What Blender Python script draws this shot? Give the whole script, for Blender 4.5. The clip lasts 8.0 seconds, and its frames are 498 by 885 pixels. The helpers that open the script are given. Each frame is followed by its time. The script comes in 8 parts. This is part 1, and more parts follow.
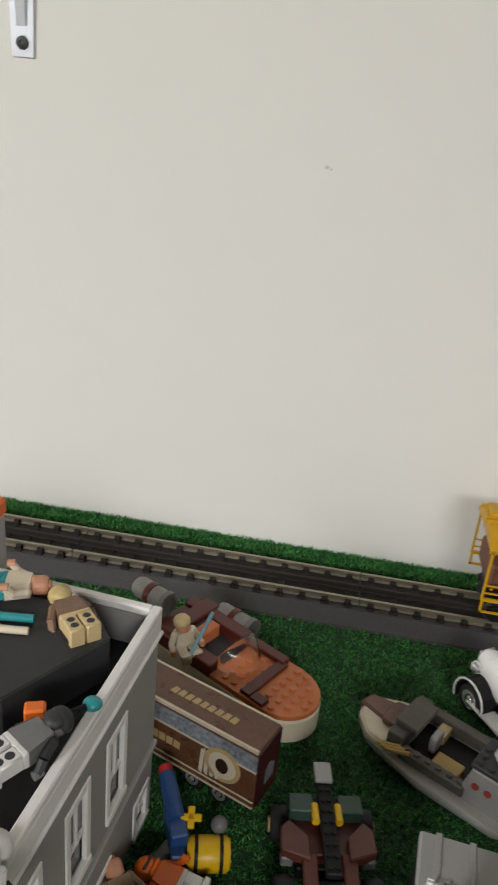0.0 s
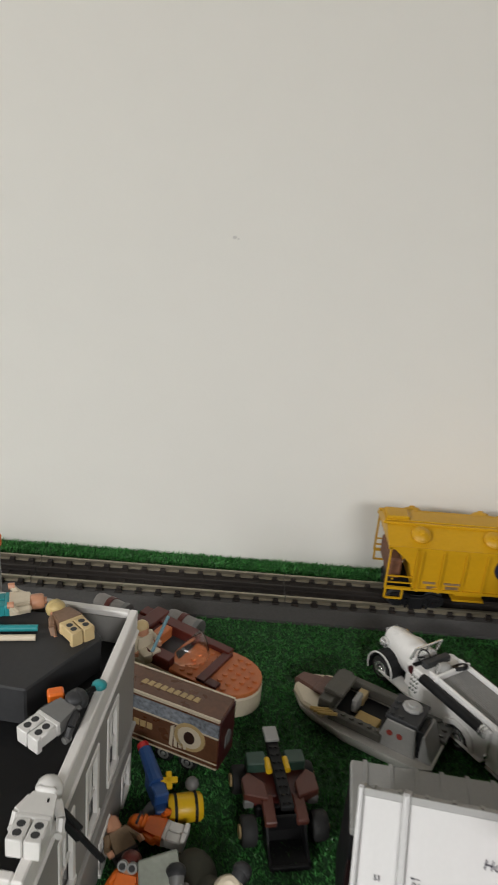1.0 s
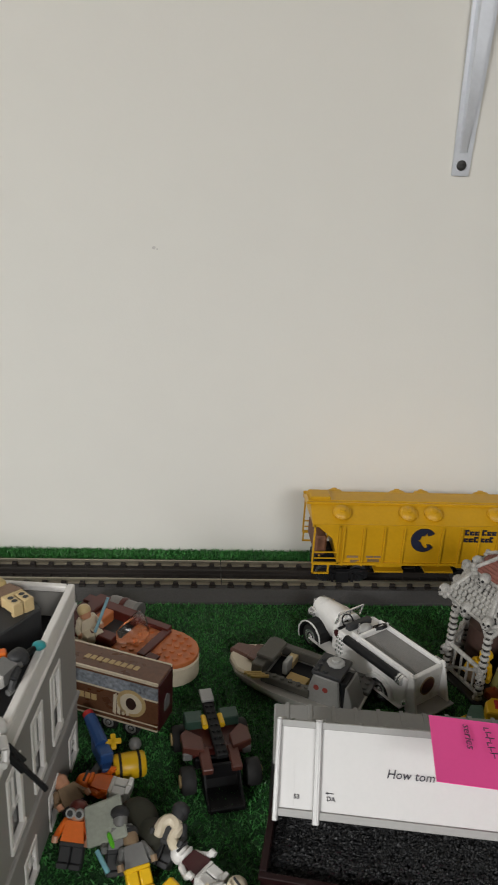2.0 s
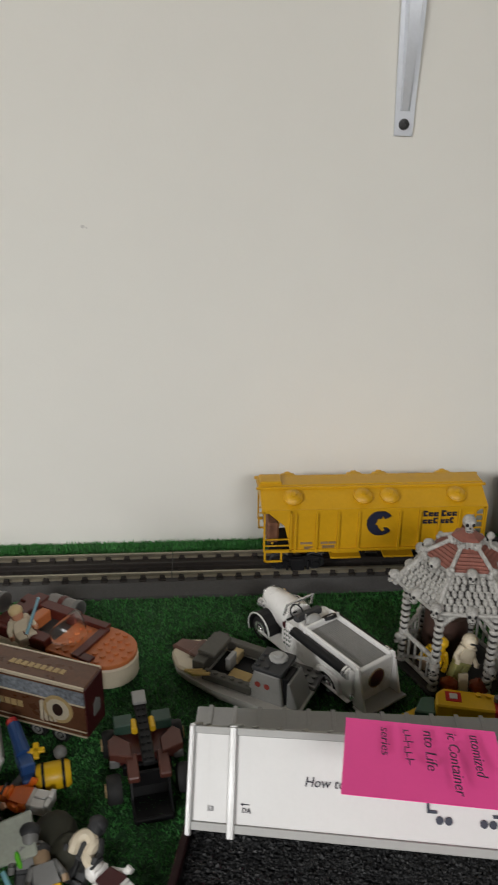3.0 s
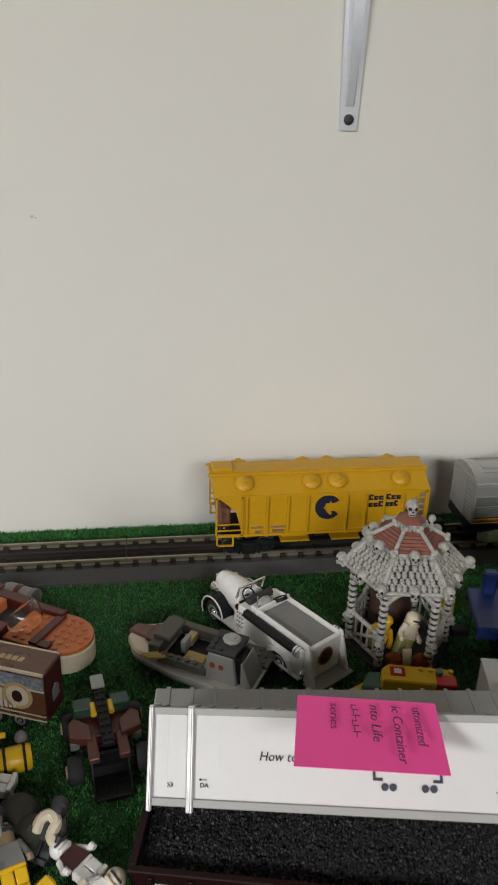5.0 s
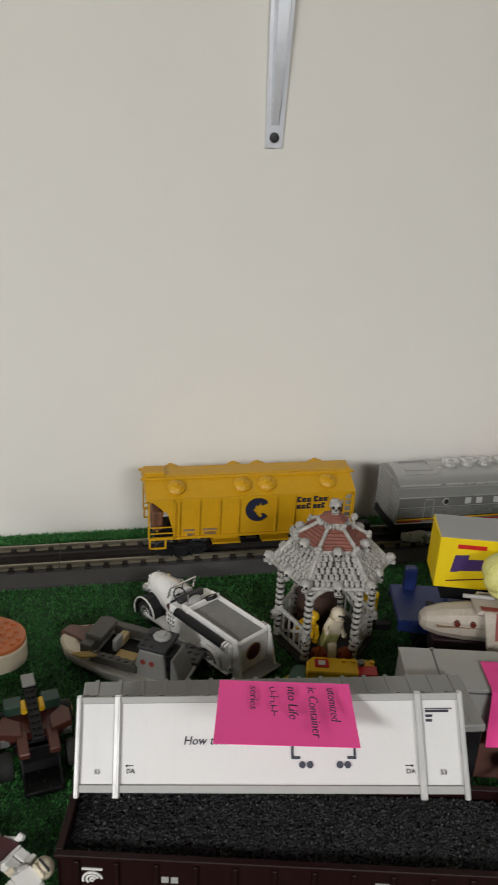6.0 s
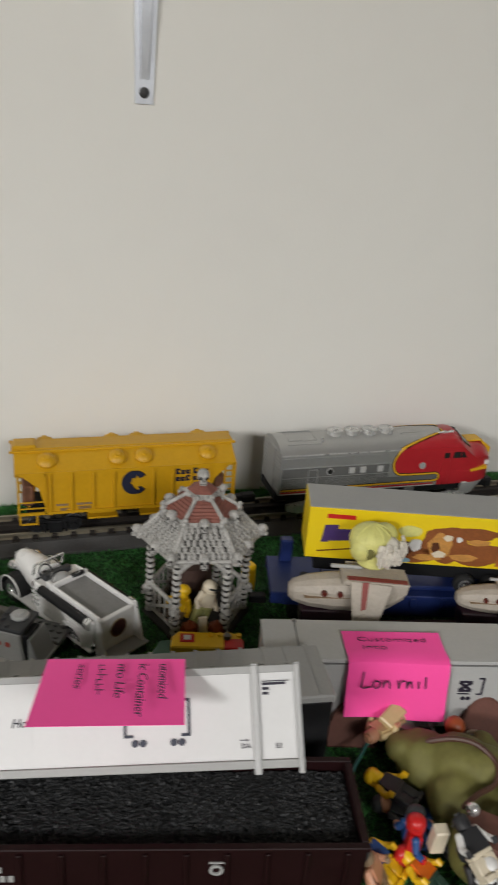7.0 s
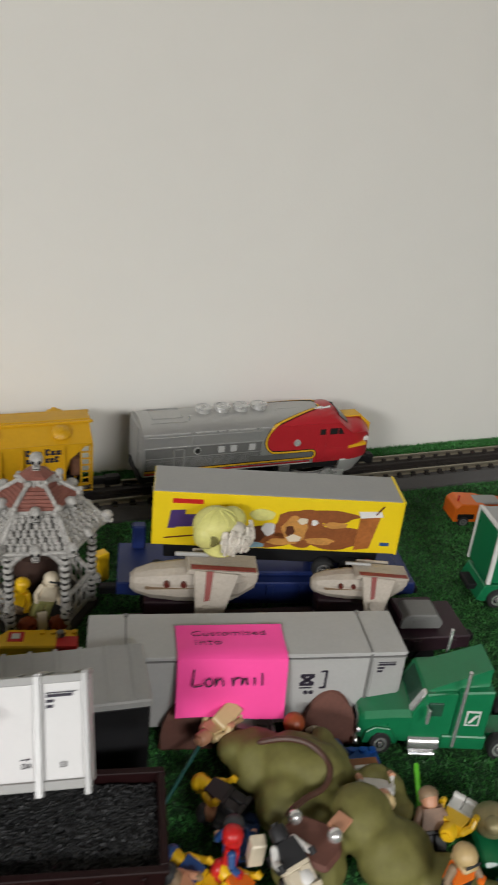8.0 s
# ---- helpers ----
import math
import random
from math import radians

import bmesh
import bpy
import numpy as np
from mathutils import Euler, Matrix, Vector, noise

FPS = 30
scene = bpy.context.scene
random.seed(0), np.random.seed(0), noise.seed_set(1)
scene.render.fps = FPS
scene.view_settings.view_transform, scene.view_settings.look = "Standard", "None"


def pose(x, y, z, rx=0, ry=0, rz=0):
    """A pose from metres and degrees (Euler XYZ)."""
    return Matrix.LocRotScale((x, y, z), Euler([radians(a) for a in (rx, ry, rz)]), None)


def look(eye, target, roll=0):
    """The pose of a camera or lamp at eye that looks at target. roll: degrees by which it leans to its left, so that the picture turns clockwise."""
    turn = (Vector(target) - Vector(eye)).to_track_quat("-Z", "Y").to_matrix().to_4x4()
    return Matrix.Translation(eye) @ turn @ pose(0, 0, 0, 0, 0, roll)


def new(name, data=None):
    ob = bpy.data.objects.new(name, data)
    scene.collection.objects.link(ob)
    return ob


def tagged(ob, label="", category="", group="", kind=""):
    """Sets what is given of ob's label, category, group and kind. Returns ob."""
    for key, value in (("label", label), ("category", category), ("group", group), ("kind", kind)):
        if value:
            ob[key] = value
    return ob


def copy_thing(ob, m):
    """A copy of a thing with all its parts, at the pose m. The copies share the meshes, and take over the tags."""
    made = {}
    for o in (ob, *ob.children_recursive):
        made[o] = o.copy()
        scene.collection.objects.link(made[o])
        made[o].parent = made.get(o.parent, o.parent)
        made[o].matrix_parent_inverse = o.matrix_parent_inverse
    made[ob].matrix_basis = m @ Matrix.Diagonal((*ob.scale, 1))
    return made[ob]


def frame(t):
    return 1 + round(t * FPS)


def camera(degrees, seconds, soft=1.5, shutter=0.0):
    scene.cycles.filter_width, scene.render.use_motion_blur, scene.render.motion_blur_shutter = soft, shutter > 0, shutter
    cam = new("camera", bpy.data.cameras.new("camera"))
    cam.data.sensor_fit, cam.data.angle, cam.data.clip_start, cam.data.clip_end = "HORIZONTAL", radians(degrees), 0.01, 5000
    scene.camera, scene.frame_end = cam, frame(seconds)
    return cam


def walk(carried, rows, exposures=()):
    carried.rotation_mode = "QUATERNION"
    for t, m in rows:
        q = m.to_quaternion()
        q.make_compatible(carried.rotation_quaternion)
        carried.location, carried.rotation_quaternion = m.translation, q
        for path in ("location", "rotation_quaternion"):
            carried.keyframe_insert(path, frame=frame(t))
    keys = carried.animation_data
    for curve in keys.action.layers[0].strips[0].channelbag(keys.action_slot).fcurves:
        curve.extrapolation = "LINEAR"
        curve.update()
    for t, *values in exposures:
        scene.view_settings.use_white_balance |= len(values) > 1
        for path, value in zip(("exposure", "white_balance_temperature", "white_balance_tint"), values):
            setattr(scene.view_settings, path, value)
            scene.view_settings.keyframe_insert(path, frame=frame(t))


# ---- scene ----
cam = camera(36.2, 8.0, soft=1.75, shutter=0.5)
PATH = [
    (0, (0.21, 0.41, 0.396), (-0.001, 2.219, -0.43), 5.8),
    (0.5, (0.213, 0.381, 0.424), (0.13, 2.198, -0.409), 5.3),
    (1, (0.189, 0.31, 0.447), (0.231, 2.159, -0.315), 5.2),
    (1.5, (0.191, 0.26, 0.455), (0.325, 2.118, -0.271), 4.7),
    (1.7, (0.198, 0.244, 0.449), (0.350, 2.110, -0.253), 4.1),
    (2.8, (0.269, 0.271, 0.437), (0.398, 2.129, -0.291), 0.7),
    (3, (0.282, 0.278, 0.432), (0.418, 2.129, -0.312), 0.6),
    (3.5, (0.301, 0.291, 0.42), (0.464, 2.127, -0.356), 0.9),
    (4, (0.299, 0.304, 0.414), (0.488, 2.132, -0.377), 1.3),
    (4.2, (0.295, 0.3, 0.43), (0.499, 2.123, -0.367), 1.4),
    (5.3, (0.275, 0.244, 0.447), (0.575, 2.060, -0.335), 1.9),
    (5.5, (0.281, 0.234, 0.446), (0.605, 2.053, -0.319), 2.1),
    (6, (0.286, 0.236, 0.446), (0.703, 2.043, -0.302), 3.1),
    (6.5, (0.304, 0.245, 0.443), (0.8, 2.023, -0.328), 3.8),
    (7, (0.351, 0.239, 0.435), (0.926, 1.982, -0.359), 4.6),
    (7.5, (0.389, 0.24, 0.43), (1.051, 1.944, -0.382), 5.4),
    (8, (0.444, 0.256, 0.426), (1.159, 1.923, -0.416), 5.8),
]
walk(cam, [(t, look(eye, target, roll)) for t, eye, target, roll in PATH],
     [(0.0, 0.14, 6500, 10), (0.5, 0.14, 6500, 10), (1.5, 0.0, 6500, 10), (6.5, 0.0, 6500, 10), (8.0, 0.15, 6500, 10)])

# ---- light ----
world = bpy.data.worlds.new("room_world")
world.use_nodes = True
world.node_tree.nodes["Background"].inputs[0].default_value = (1.0, 0.97, 0.92, 1)
world.node_tree.nodes["Background"].inputs[1].default_value = 0.01
scene.world = world


SOUTH, WEST, CEIL = -3.2, -3.4, 1.66
LAMPS = ((-2.40, -2.20, 240), (0.90, -2.50, 92))   # unseen ceiling lights: x, y and power; the second is added to soften shadows
HALF = 0.60
for x, y, power in LAMPS:
    lamp = bpy.data.lights.new("unseen_ceiling_light_glow", "AREA")
    lamp.shape, lamp.size, lamp.size_y = "RECTANGLE", 2 * HALF - 0.06, 2 * HALF - 0.06
    lamp.energy, lamp.color = power, (0.990, 0.985, 0.972)
    new("unseen_ceiling_light_glow", lamp).matrix_world = look((x, y, CEIL - 0.034), (x, y + 0.0001, 0))


# ---- materials ----
def mat(name, color, rough=0.5, metal=0.0, vary=0.12, scale=60.0, bump=0.0, bump_scale=400.0, coat=0.0, alpha_glass=False, spec=0.5, rand=0.0):
    m = bpy.data.materials.new(name)
    m.use_nodes = True
    nt = m.node_tree
    b = nt.nodes["Principled BSDF"]
    b.inputs["Roughness"].default_value, b.inputs["Metallic"].default_value = rough, metal
    b.inputs["Coat Weight"].default_value, b.inputs["Specular IOR Level"].default_value = coat, spec
    if alpha_glass:
        b.inputs["Transmission Weight"].default_value, b.inputs["IOR"].default_value = 1.0, 1.32
    geo = nt.nodes.new("ShaderNodeTexCoord")
    n1, n2 = nt.nodes.new("ShaderNodeTexNoise"), nt.nodes.new("ShaderNodeTexNoise")
    n1.inputs["Scale"].default_value, n2.inputs["Scale"].default_value = scale, scale * 7
    n1.inputs["Detail"].default_value = n2.inputs["Detail"].default_value = 3
    mix, rng = nt.nodes.new("ShaderNodeMix"), nt.nodes.new("ShaderNodeMapRange")
    add = nt.nodes.new("ShaderNodeMath")
    add.operation = "ADD"
    nt.links.new(geo.outputs["Object"], n1.inputs["Vector"])
    nt.links.new(geo.outputs["Object"], n2.inputs["Vector"])
    nt.links.new(n1.outputs["Fac"], add.inputs[0])
    nt.links.new(n2.outputs["Fac"], add.inputs[1])
    rng.inputs["From Min"].default_value, rng.inputs["From Max"].default_value = 0.6, 1.4
    nt.links.new(add.outputs[0], rng.inputs["Value"])
    mix.data_type = "RGBA"
    mix.inputs["A"].default_value = (*[c * (1 - vary) for c in color], 1)
    mix.inputs["B"].default_value = (*[min(1, c * (1 + vary)) for c in color], 1)
    nt.links.new(rng.outputs["Result"], mix.inputs["Factor"])
    out = mix.outputs["Result"]
    if rand:
        hsv, info, m2 = nt.nodes.new("ShaderNodeHueSaturation"), nt.nodes.new("ShaderNodeNewGeometry"), nt.nodes.new("ShaderNodeMapRange")
        m2.inputs["To Min"].default_value, m2.inputs["To Max"].default_value = 1 - rand, 1 + rand
        nt.links.new(info.outputs["Random Per Island"], m2.inputs["Value"])
        nt.links.new(m2.outputs["Result"], hsv.inputs["Value"])
        nt.links.new(out, hsv.inputs["Color"])
        out = hsv.outputs["Color"]
    nt.links.new(out, b.inputs["Base Color"])
    r2 = nt.nodes.new("ShaderNodeMapRange")
    r2.inputs["To Min"].default_value, r2.inputs["To Max"].default_value = max(0.02, rough - 0.08), min(1, rough + 0.1)
    nt.links.new(n1.outputs["Fac"], r2.inputs["Value"])
    nt.links.new(r2.outputs["Result"], b.inputs["Roughness"])
    if bump:
        n3, bp = nt.nodes.new("ShaderNodeTexNoise"), nt.nodes.new("ShaderNodeBump")
        n3.inputs["Scale"].default_value, n3.inputs["Detail"].default_value = bump_scale, 4
        bp.inputs["Strength"].default_value, bp.inputs["Distance"].default_value = bump, 0.001
        nt.links.new(geo.outputs["Object"], n3.inputs["Vector"])
        nt.links.new(n3.outputs["Fac"], bp.inputs["Height"])
        nt.links.new(bp.outputs["Normal"], b.inputs["Normal"])
    return m


WALL = mat("wall_paint", (0.785, 0.772, 0.722), 0.75, vary=0.012, scale=3, bump=0.10, bump_scale=260)
# unseen walls and ceiling get dark paint to cut the bounced light
ROOM = mat("room_dark_paint", (0.20, 0.195, 0.19), 0.8, vary=0.02, scale=3)
CEILP = mat("ceiling_dark_grey", (0.24, 0.24, 0.235), 0.85, vary=0.02, scale=3)
TABLE = mat("table_board", (0.20, 0.145, 0.095), 0.6, scale=12)
TURF = mat("turf_backing", (0.016, 0.062, 0.020), 0.95, vary=0.4, scale=120, bump=0.6, bump_scale=900)
BLADE = mat("turf_blade", (0.050, 0.225, 0.048), 0.42, vary=0.3, scale=25, rand=0.6)
BALLAST = mat("ballast_grey", (0.082, 0.079, 0.077), 0.85, vary=0.25, scale=500, bump=0.5, bump_scale=1400)
TIE = mat("tie_dark", (0.022, 0.017, 0.014), 0.75, vary=0.3, scale=200)
RAIL = mat("rail_nickel", (0.33, 0.295, 0.225), 0.42, metal=0.7, vary=0.15, scale=150)
STEEL = mat("bracket_steel", (0.66, 0.69, 0.74), 0.3, metal=0.45, vary=0.05, scale=40)
SCREW = mat("screw_dark", (0.05, 0.05, 0.05), 0.5, metal=0.6)
SILVER = mat("silver_paint", (0.45, 0.45, 0.44), 0.33, metal=0.6, vary=0.06, scale=50)
DSILVER = mat("dull_silver_side", (0.155, 0.155, 0.150), 0.42, metal=0.25, vary=0.12, scale=50)
PSILVER = mat("bright_silver_truck", (0.62, 0.62, 0.61), 0.28, metal=0.55, vary=0.15, scale=120)
CHROME = mat("chrome", (0.80, 0.80, 0.79), 0.18, metal=0.75, vary=0.05)
RED = mat("locomotive_red", (0.42, 0.018, 0.026), 0.33, vary=0.08, coat=0.3)
YELLOW = mat("stripe_yellow", (0.72, 0.40, 0.015), 0.4, vary=0.06)
HOPPER = mat("hopper_yellow", (0.56, 0.300, 0.005), 0.42, vary=0.07, scale=40)
BLACK = mat("black_plastic", (0.010, 0.010, 0.011), 0.5, vary=0.2, spec=0.25)
DARK = mat("dark_grey_plastic", (0.038, 0.039, 0.041), 0.5, vary=0.12, spec=0.3)
MIDGREY = mat("mid_grey_plastic", (0.17, 0.17, 0.165), 0.45, vary=0.08)
LGREY = mat("light_grey_plastic", (0.36, 0.36, 0.35), 0.45, vary=0.05)
BLDG = mat("building_grey", (0.30, 0.292, 0.275), 0.6, vary=0.04, scale=40)
TRIM = mat("trim_white", (0.80, 0.78, 0.75), 0.5, vary=0.04)
WHITE = mat("white_plastic", (0.70, 0.69, 0.665), 0.32, vary=0.03)
CWHITE = mat("container_white", (0.62, 0.615, 0.61), 0.45, vary=0.02)
CGREY = mat("container_grey", (0.42, 0.42, 0.41), 0.42, vary=0.05)
ROOFGREY = mat("roof_grey", (0.33, 0.33, 0.32), 0.5, vary=0.05)
PINK = mat("note_pink", (1.0, 0.075, 0.36), 0.75, vary=0.03)
PINK.node_tree.nodes["Principled BSDF"].inputs["Sheen Weight"].default_value = 0.5   # pink sheen added to brighten the paper under grazing lamps
PINK.node_tree.nodes["Principled BSDF"].inputs["Sheen Tint"].default_value = (1.0, 0.20, 0.50, 1)
INK = mat("ink_black", (0.02, 0.015, 0.03), 0.6)
NAVY = mat("navy_print", (0.01, 0.013, 0.035), 0.5)
MAROON = mat("maroon_paint", (0.013, 0.003, 0.0034), 0.5, vary=0.15, spec=0.22)
COAL = mat("coal", (0.0125, 0.013, 0.014), 0.50, vary=0.4, scale=300, rand=0.85, spec=0.4)
ORANGE = mat("nougat_orange", (0.56, 0.17, 0.055), 0.38, vary=0.06)
RBROWN = mat("reddish_brown", (0.105, 0.018, 0.012), 0.38, vary=0.1)
BURG = mat("burgundy_print", (0.055, 0.009, 0.011), 0.35, vary=0.15)
LEATHER = mat("brown_print", (0.135, 0.058, 0.030), 0.28, vary=0.3, scale=70)
GOLD = mat("gold_print", (0.50, 0.36, 0.17), 0.4, vary=0.1)
TAN = mat("tan_plastic", (0.62, 0.47, 0.24), 0.4, vary=0.06)
DTAN = mat("dark_tan_plastic", (0.25, 0.17, 0.10), 0.5, vary=0.15)
CREAM = mat("cream_plastic", (0.66, 0.58, 0.44), 0.4, vary=0.06)
BONE = mat("bone_white", (0.365, 0.355, 0.332), 0.5, vary=0.55, scale=230, bump=0.5, bump_scale=500)
BONEDARK = mat("bone_dark_wash", (0.030, 0.028, 0.026), 0.7, vary=0.4, scale=200)
SHINGLE = mat("shingle_red", (0.21, 0.075, 0.055), 0.7, vary=0.3, scale=140, bump=0.6, bump_scale=500)
BLUE = mat("car_blue", (0.012, 0.026, 0.125), 0.42, vary=0.12)
LBLUE = mat("toy_blue", (0.02, 0.07, 0.22), 0.4, vary=0.1)
TYEL = mat("toy_yellow", (0.78, 0.47, 0.01), 0.35, vary=0.05)
BYEL = mat("trailer_yellow", (0.78, 0.57, 0.010), 0.35, vary=0.03)
GREEN = mat("truck_green", (0.008, 0.17, 0.065), 0.3, vary=0.08, coat=0.3)
DGREEN = mat("dark_green_plastic", (0.03, 0.07, 0.05), 0.45, vary=0.1)
OLIVE = mat("olive_rubber", (0.150, 0.140, 0.036), 0.68, vary=0.16, scale=30, bump=0.15, bump_scale=200)
OLIVEL = mat("olive_light", (0.36, 0.36, 0.13), 0.5, vary=0.12, scale=30)
FLESH = mat("flesh_plastic", (0.55, 0.27, 0.16), 0.4, vary=0.06)
TORANGE = mat("toy_orange", (0.80, 0.16, 0.012), 0.4, vary=0.08)
TRED = mat("toy_red", (0.52, 0.015, 0.015), 0.35, vary=0.08)
TEAL = mat("toy_teal", (0.03, 0.28, 0.30), 0.3, vary=0.1)
BEIGE = mat("gunship_beige", (0.43, 0.38, 0.32), 0.6, vary=0.14, scale=70, bump=0.5, bump_scale=350)
MASK = mat("mask_yellow", (0.62, 0.60, 0.20), 0.5, vary=0.12)
LIME = mat("lime_clear", (0.12, 0.52, 0.03), 0.25, vary=0.1)
CLEAR = mat("clear_plastic", (0.86, 0.86, 0.84), 0.16, alpha_glass=True)
WINDOW = mat("dark_glass", (0.02, 0.02, 0.02), 0.1)
TYRE = mat("tyre_rubber", (0.02, 0.02, 0.02), 0.7)
COCOA = mat("cocoa_brown", (0.24, 0.075, 0.02), 0.45, vary=0.25, scale=90)
ROCK = mat("brown_rock", (0.13, 0.05, 0.035), 0.7, vary=0.15)
PURPLE = mat("flatcar_plum", (0.035, 0.014, 0.022), 0.5, vary=0.2)


# ---- mesh helpers ----
def part(name, bm, material, parent=None, label="", smooth=False, at=None):
    """One mesh object from a bmesh, under a parent if there is one."""
    me = bpy.data.meshes.new(name)
    bmesh.ops.recalc_face_normals(bm, faces=bm.faces)
    bm.to_mesh(me)
    bm.free()
    for m in material if isinstance(material, (list, tuple)) else (material,):
        me.materials.append(m)
    if smooth:
        for p in me.polygons:
            p.use_smooth = True
        me.set_sharp_from_angle(angle=radians(38))
    ob = new(name, me)
    if parent:
        ob.parent = parent
    if at is not None:
        ob.matrix_basis = at
    if label:
        ob["label"] = label
    return ob


def thing(name, m, label, category, group=""):
    ob = new(name)
    ob.empty_display_size = 0.01
    ob.matrix_basis = m
    return tagged(ob, label, category, group)


def _mark(geom_faces, mi):
    for f in geom_faces:
        f.material_index = mi


def box(bm, x0, x1, y0, y1, z0, z1, bevel=0.0, mi=0, m=None):
    mm = Matrix.Translation(((x0 + x1) / 2, (y0 + y1) / 2, (z0 + z1) / 2)) @ Matrix.Diagonal((x1 - x0, y1 - y0, z1 - z0, 1))
    vs = bmesh.ops.create_cube(bm, size=1.0, matrix=(m @ mm) if m else mm)["verts"]
    faces = list({f for v in vs for f in v.link_faces})
    _mark(faces, mi)
    if bevel:
        edges = list({e for v in vs for e in v.link_edges})
        r = bmesh.ops.bevel(bm, geom=edges, offset=bevel, segments=1, affect="EDGES", profile=0.5)
        _mark(r["faces"], mi)
    return bm


def rod(bm, a, b, r0, r1=None, seg=12, mi=0, caps=True):
    a, b = Vector(a), Vector(b)
    d = b - a
    q = d.to_track_quat("Z", "Y").to_matrix().to_4x4()
    vs = bmesh.ops.create_cone(bm, cap_ends=caps, segments=seg, radius1=r0, radius2=r0 if r1 is None else r1, depth=d.length,
                               matrix=Matrix.Translation((a + b) / 2) @ q)["verts"]
    _mark({f for v in vs for f in v.link_faces}, mi)
    return bm


def ball(bm, c, r, scale=(1, 1, 1), seg=14, mi=0, m=None):
    mm = Matrix.Translation(c) @ (m or Matrix()) @ Matrix.Diagonal((*[r * s for s in scale], 1))
    vs = bmesh.ops.create_uvsphere(bm, u_segments=seg, v_segments=max(6, seg * 2 // 3), radius=1, matrix=mm)["verts"]
    _mark({f for v in vs for f in v.link_faces}, mi)
    return bm


def prism(bm, outline, z0, z1, m=None, mi=0, bevel=0.0):
    """An outline in x and y, drawn out from z0 to z1; m moves it."""
    m = m or Matrix()
    lo = [bm.verts.new(m @ Vector((x, y, z0))) for x, y in outline]
    hi = [bm.verts.new(m @ Vector((x, y, z1))) for x, y in outline]
    fs = [bm.faces.new(lo[::-1]), bm.faces.new(hi)]
    n = len(outline)
    fs += [bm.faces.new((lo[i], lo[(i + 1) % n], hi[(i + 1) % n], hi[i])) for i in range(n)]
    _mark(fs, mi)
    if bevel:
        r = bmesh.ops.bevel(bm, geom=list({e for f in fs for e in f.edges}), offset=bevel, segments=1, affect="EDGES")
        _mark(r["faces"], mi)
    return bm


def loft(bm, rings, mi=0, caps=True):
    """A skin over rings of points with one count each."""
    rows = [[bm.verts.new(p) for p in ring] for ring in rings]
    fs = []
    for a, b in zip(rows, rows[1:]):
        n = len(a)
        for i in range(n):
            fs.append(bm.faces.new((a[i], a[(i + 1) % n], b[(i + 1) % n], b[i])))
    if caps:
        fs += [bm.faces.new(rows[0][::-1]), bm.faces.new(rows[-1])]
    _mark(fs, mi)
    return bm


def lathe(bm, profile, c=(0, 0, 0), seg=20, mi=0, m=None):
    """Rings of (radius, z) round the z axis."""
    m = m or Matrix()
    rings = [[m @ Vector((c[0] + r * math.cos(2 * math.pi * i / seg), c[1] + r * math.sin(2 * math.pi * i / seg), c[2] + z)) for i in range(seg)] for r, z in profile]
    return loft(bm, rings, mi)


SIDE = Matrix(((1, 0, 0, 0), (0, 0, 1, 0), (0, 1, 0, 0), (0, 0, 0, 1)))  # outline in x and z, drawn out along y
B = bmesh.new


def words(name, text, size, material, parent, m, label="", italic=0.0, width=None, thin=0.0):
    """Raised lettering from the built-in font, turned into a mesh."""
    cu = bpy.data.curves.new(name, "FONT")
    cu.body, cu.size, cu.extrude, cu.shear = text, size, 0.0002, italic
    cu.resolution_u, cu.offset = 2, -thin
    tmp = bpy.data.objects.new(name, cu)
    me = bpy.data.meshes.new_from_object(tmp)
    bpy.data.objects.remove(tmp)
    bpy.data.curves.remove(cu)
    if width:
        xs = [v.co.x for v in me.vertices]
        k = width / max(1e-6, max(xs) - min(xs))
        for v in me.vertices:
            v.co.x *= k
    me.materials.append(material)
    ob = new(name, me)
    ob.parent = parent
    ob.matrix_basis = m
    if label:
        ob["label"] = label
    return ob


# ---- structure ----
def slab(name, x0, x1, y0, y1, z0, z1, material, label):
    return tagged(part(name, box(B(), x0, x1, y0, y1, z0, z1), material), label, "setting", kind="structure")


WY = 1.05
north = slab("wall_north", WEST, 2.6, WY, WY + 0.1, -0.8, CEIL, WALL, "plain off-white painted wall behind the layout")
slab("wall_west", WEST - 0.1, WEST, SOUTH - 0.1, 1.15, -0.8, CEIL, ROOM, "plain unseen wall, dark to cut bounced light")
slab("wall_south", WEST, 2.6, SOUTH - 0.1, SOUTH, -0.8, CEIL, ROOM, "plain unseen wall, dark to cut bounced light")
slab("wall_east", 2.6, 2.7, SOUTH - 0.1, 1.15, -0.8, CEIL, ROOM, "plain unseen wall, dark to cut bounced light")
slab("ceiling", WEST - 0.1, 2.7, SOUTH - 0.1, 1.15, CEIL, CEIL + 0.1, CEILP, "plain unseen ceiling, dark to cut bounced light")
for x, y, power in LAMPS:
    light = thing("unseen_ceiling_light", pose(x, y, CEIL), "square white ceiling light panel out of view", "ceiling light", "ceiling lights")
    bm = B()
    for a in ((-1, 1, -1, -0.95), (-1, 1, 0.95, 1), (-1, -0.95, -0.95, 0.95), (0.95, 1, -0.95, 0.95)):
        box(bm, *[v * HALF for v in a], -0.030, 0.0, 0.002)
    part("frame", bm, TRIM, light)
slab("floor", WEST - 0.1, 2.7, SOUTH - 0.1, 1.15, -0.9, -0.8, TABLE, "plain dark floor")
slab("layout_table", -0.9, 2.0, -0.1, WY - 0.002, -0.06, -0.004, TABLE, "board table carrying the train layout")
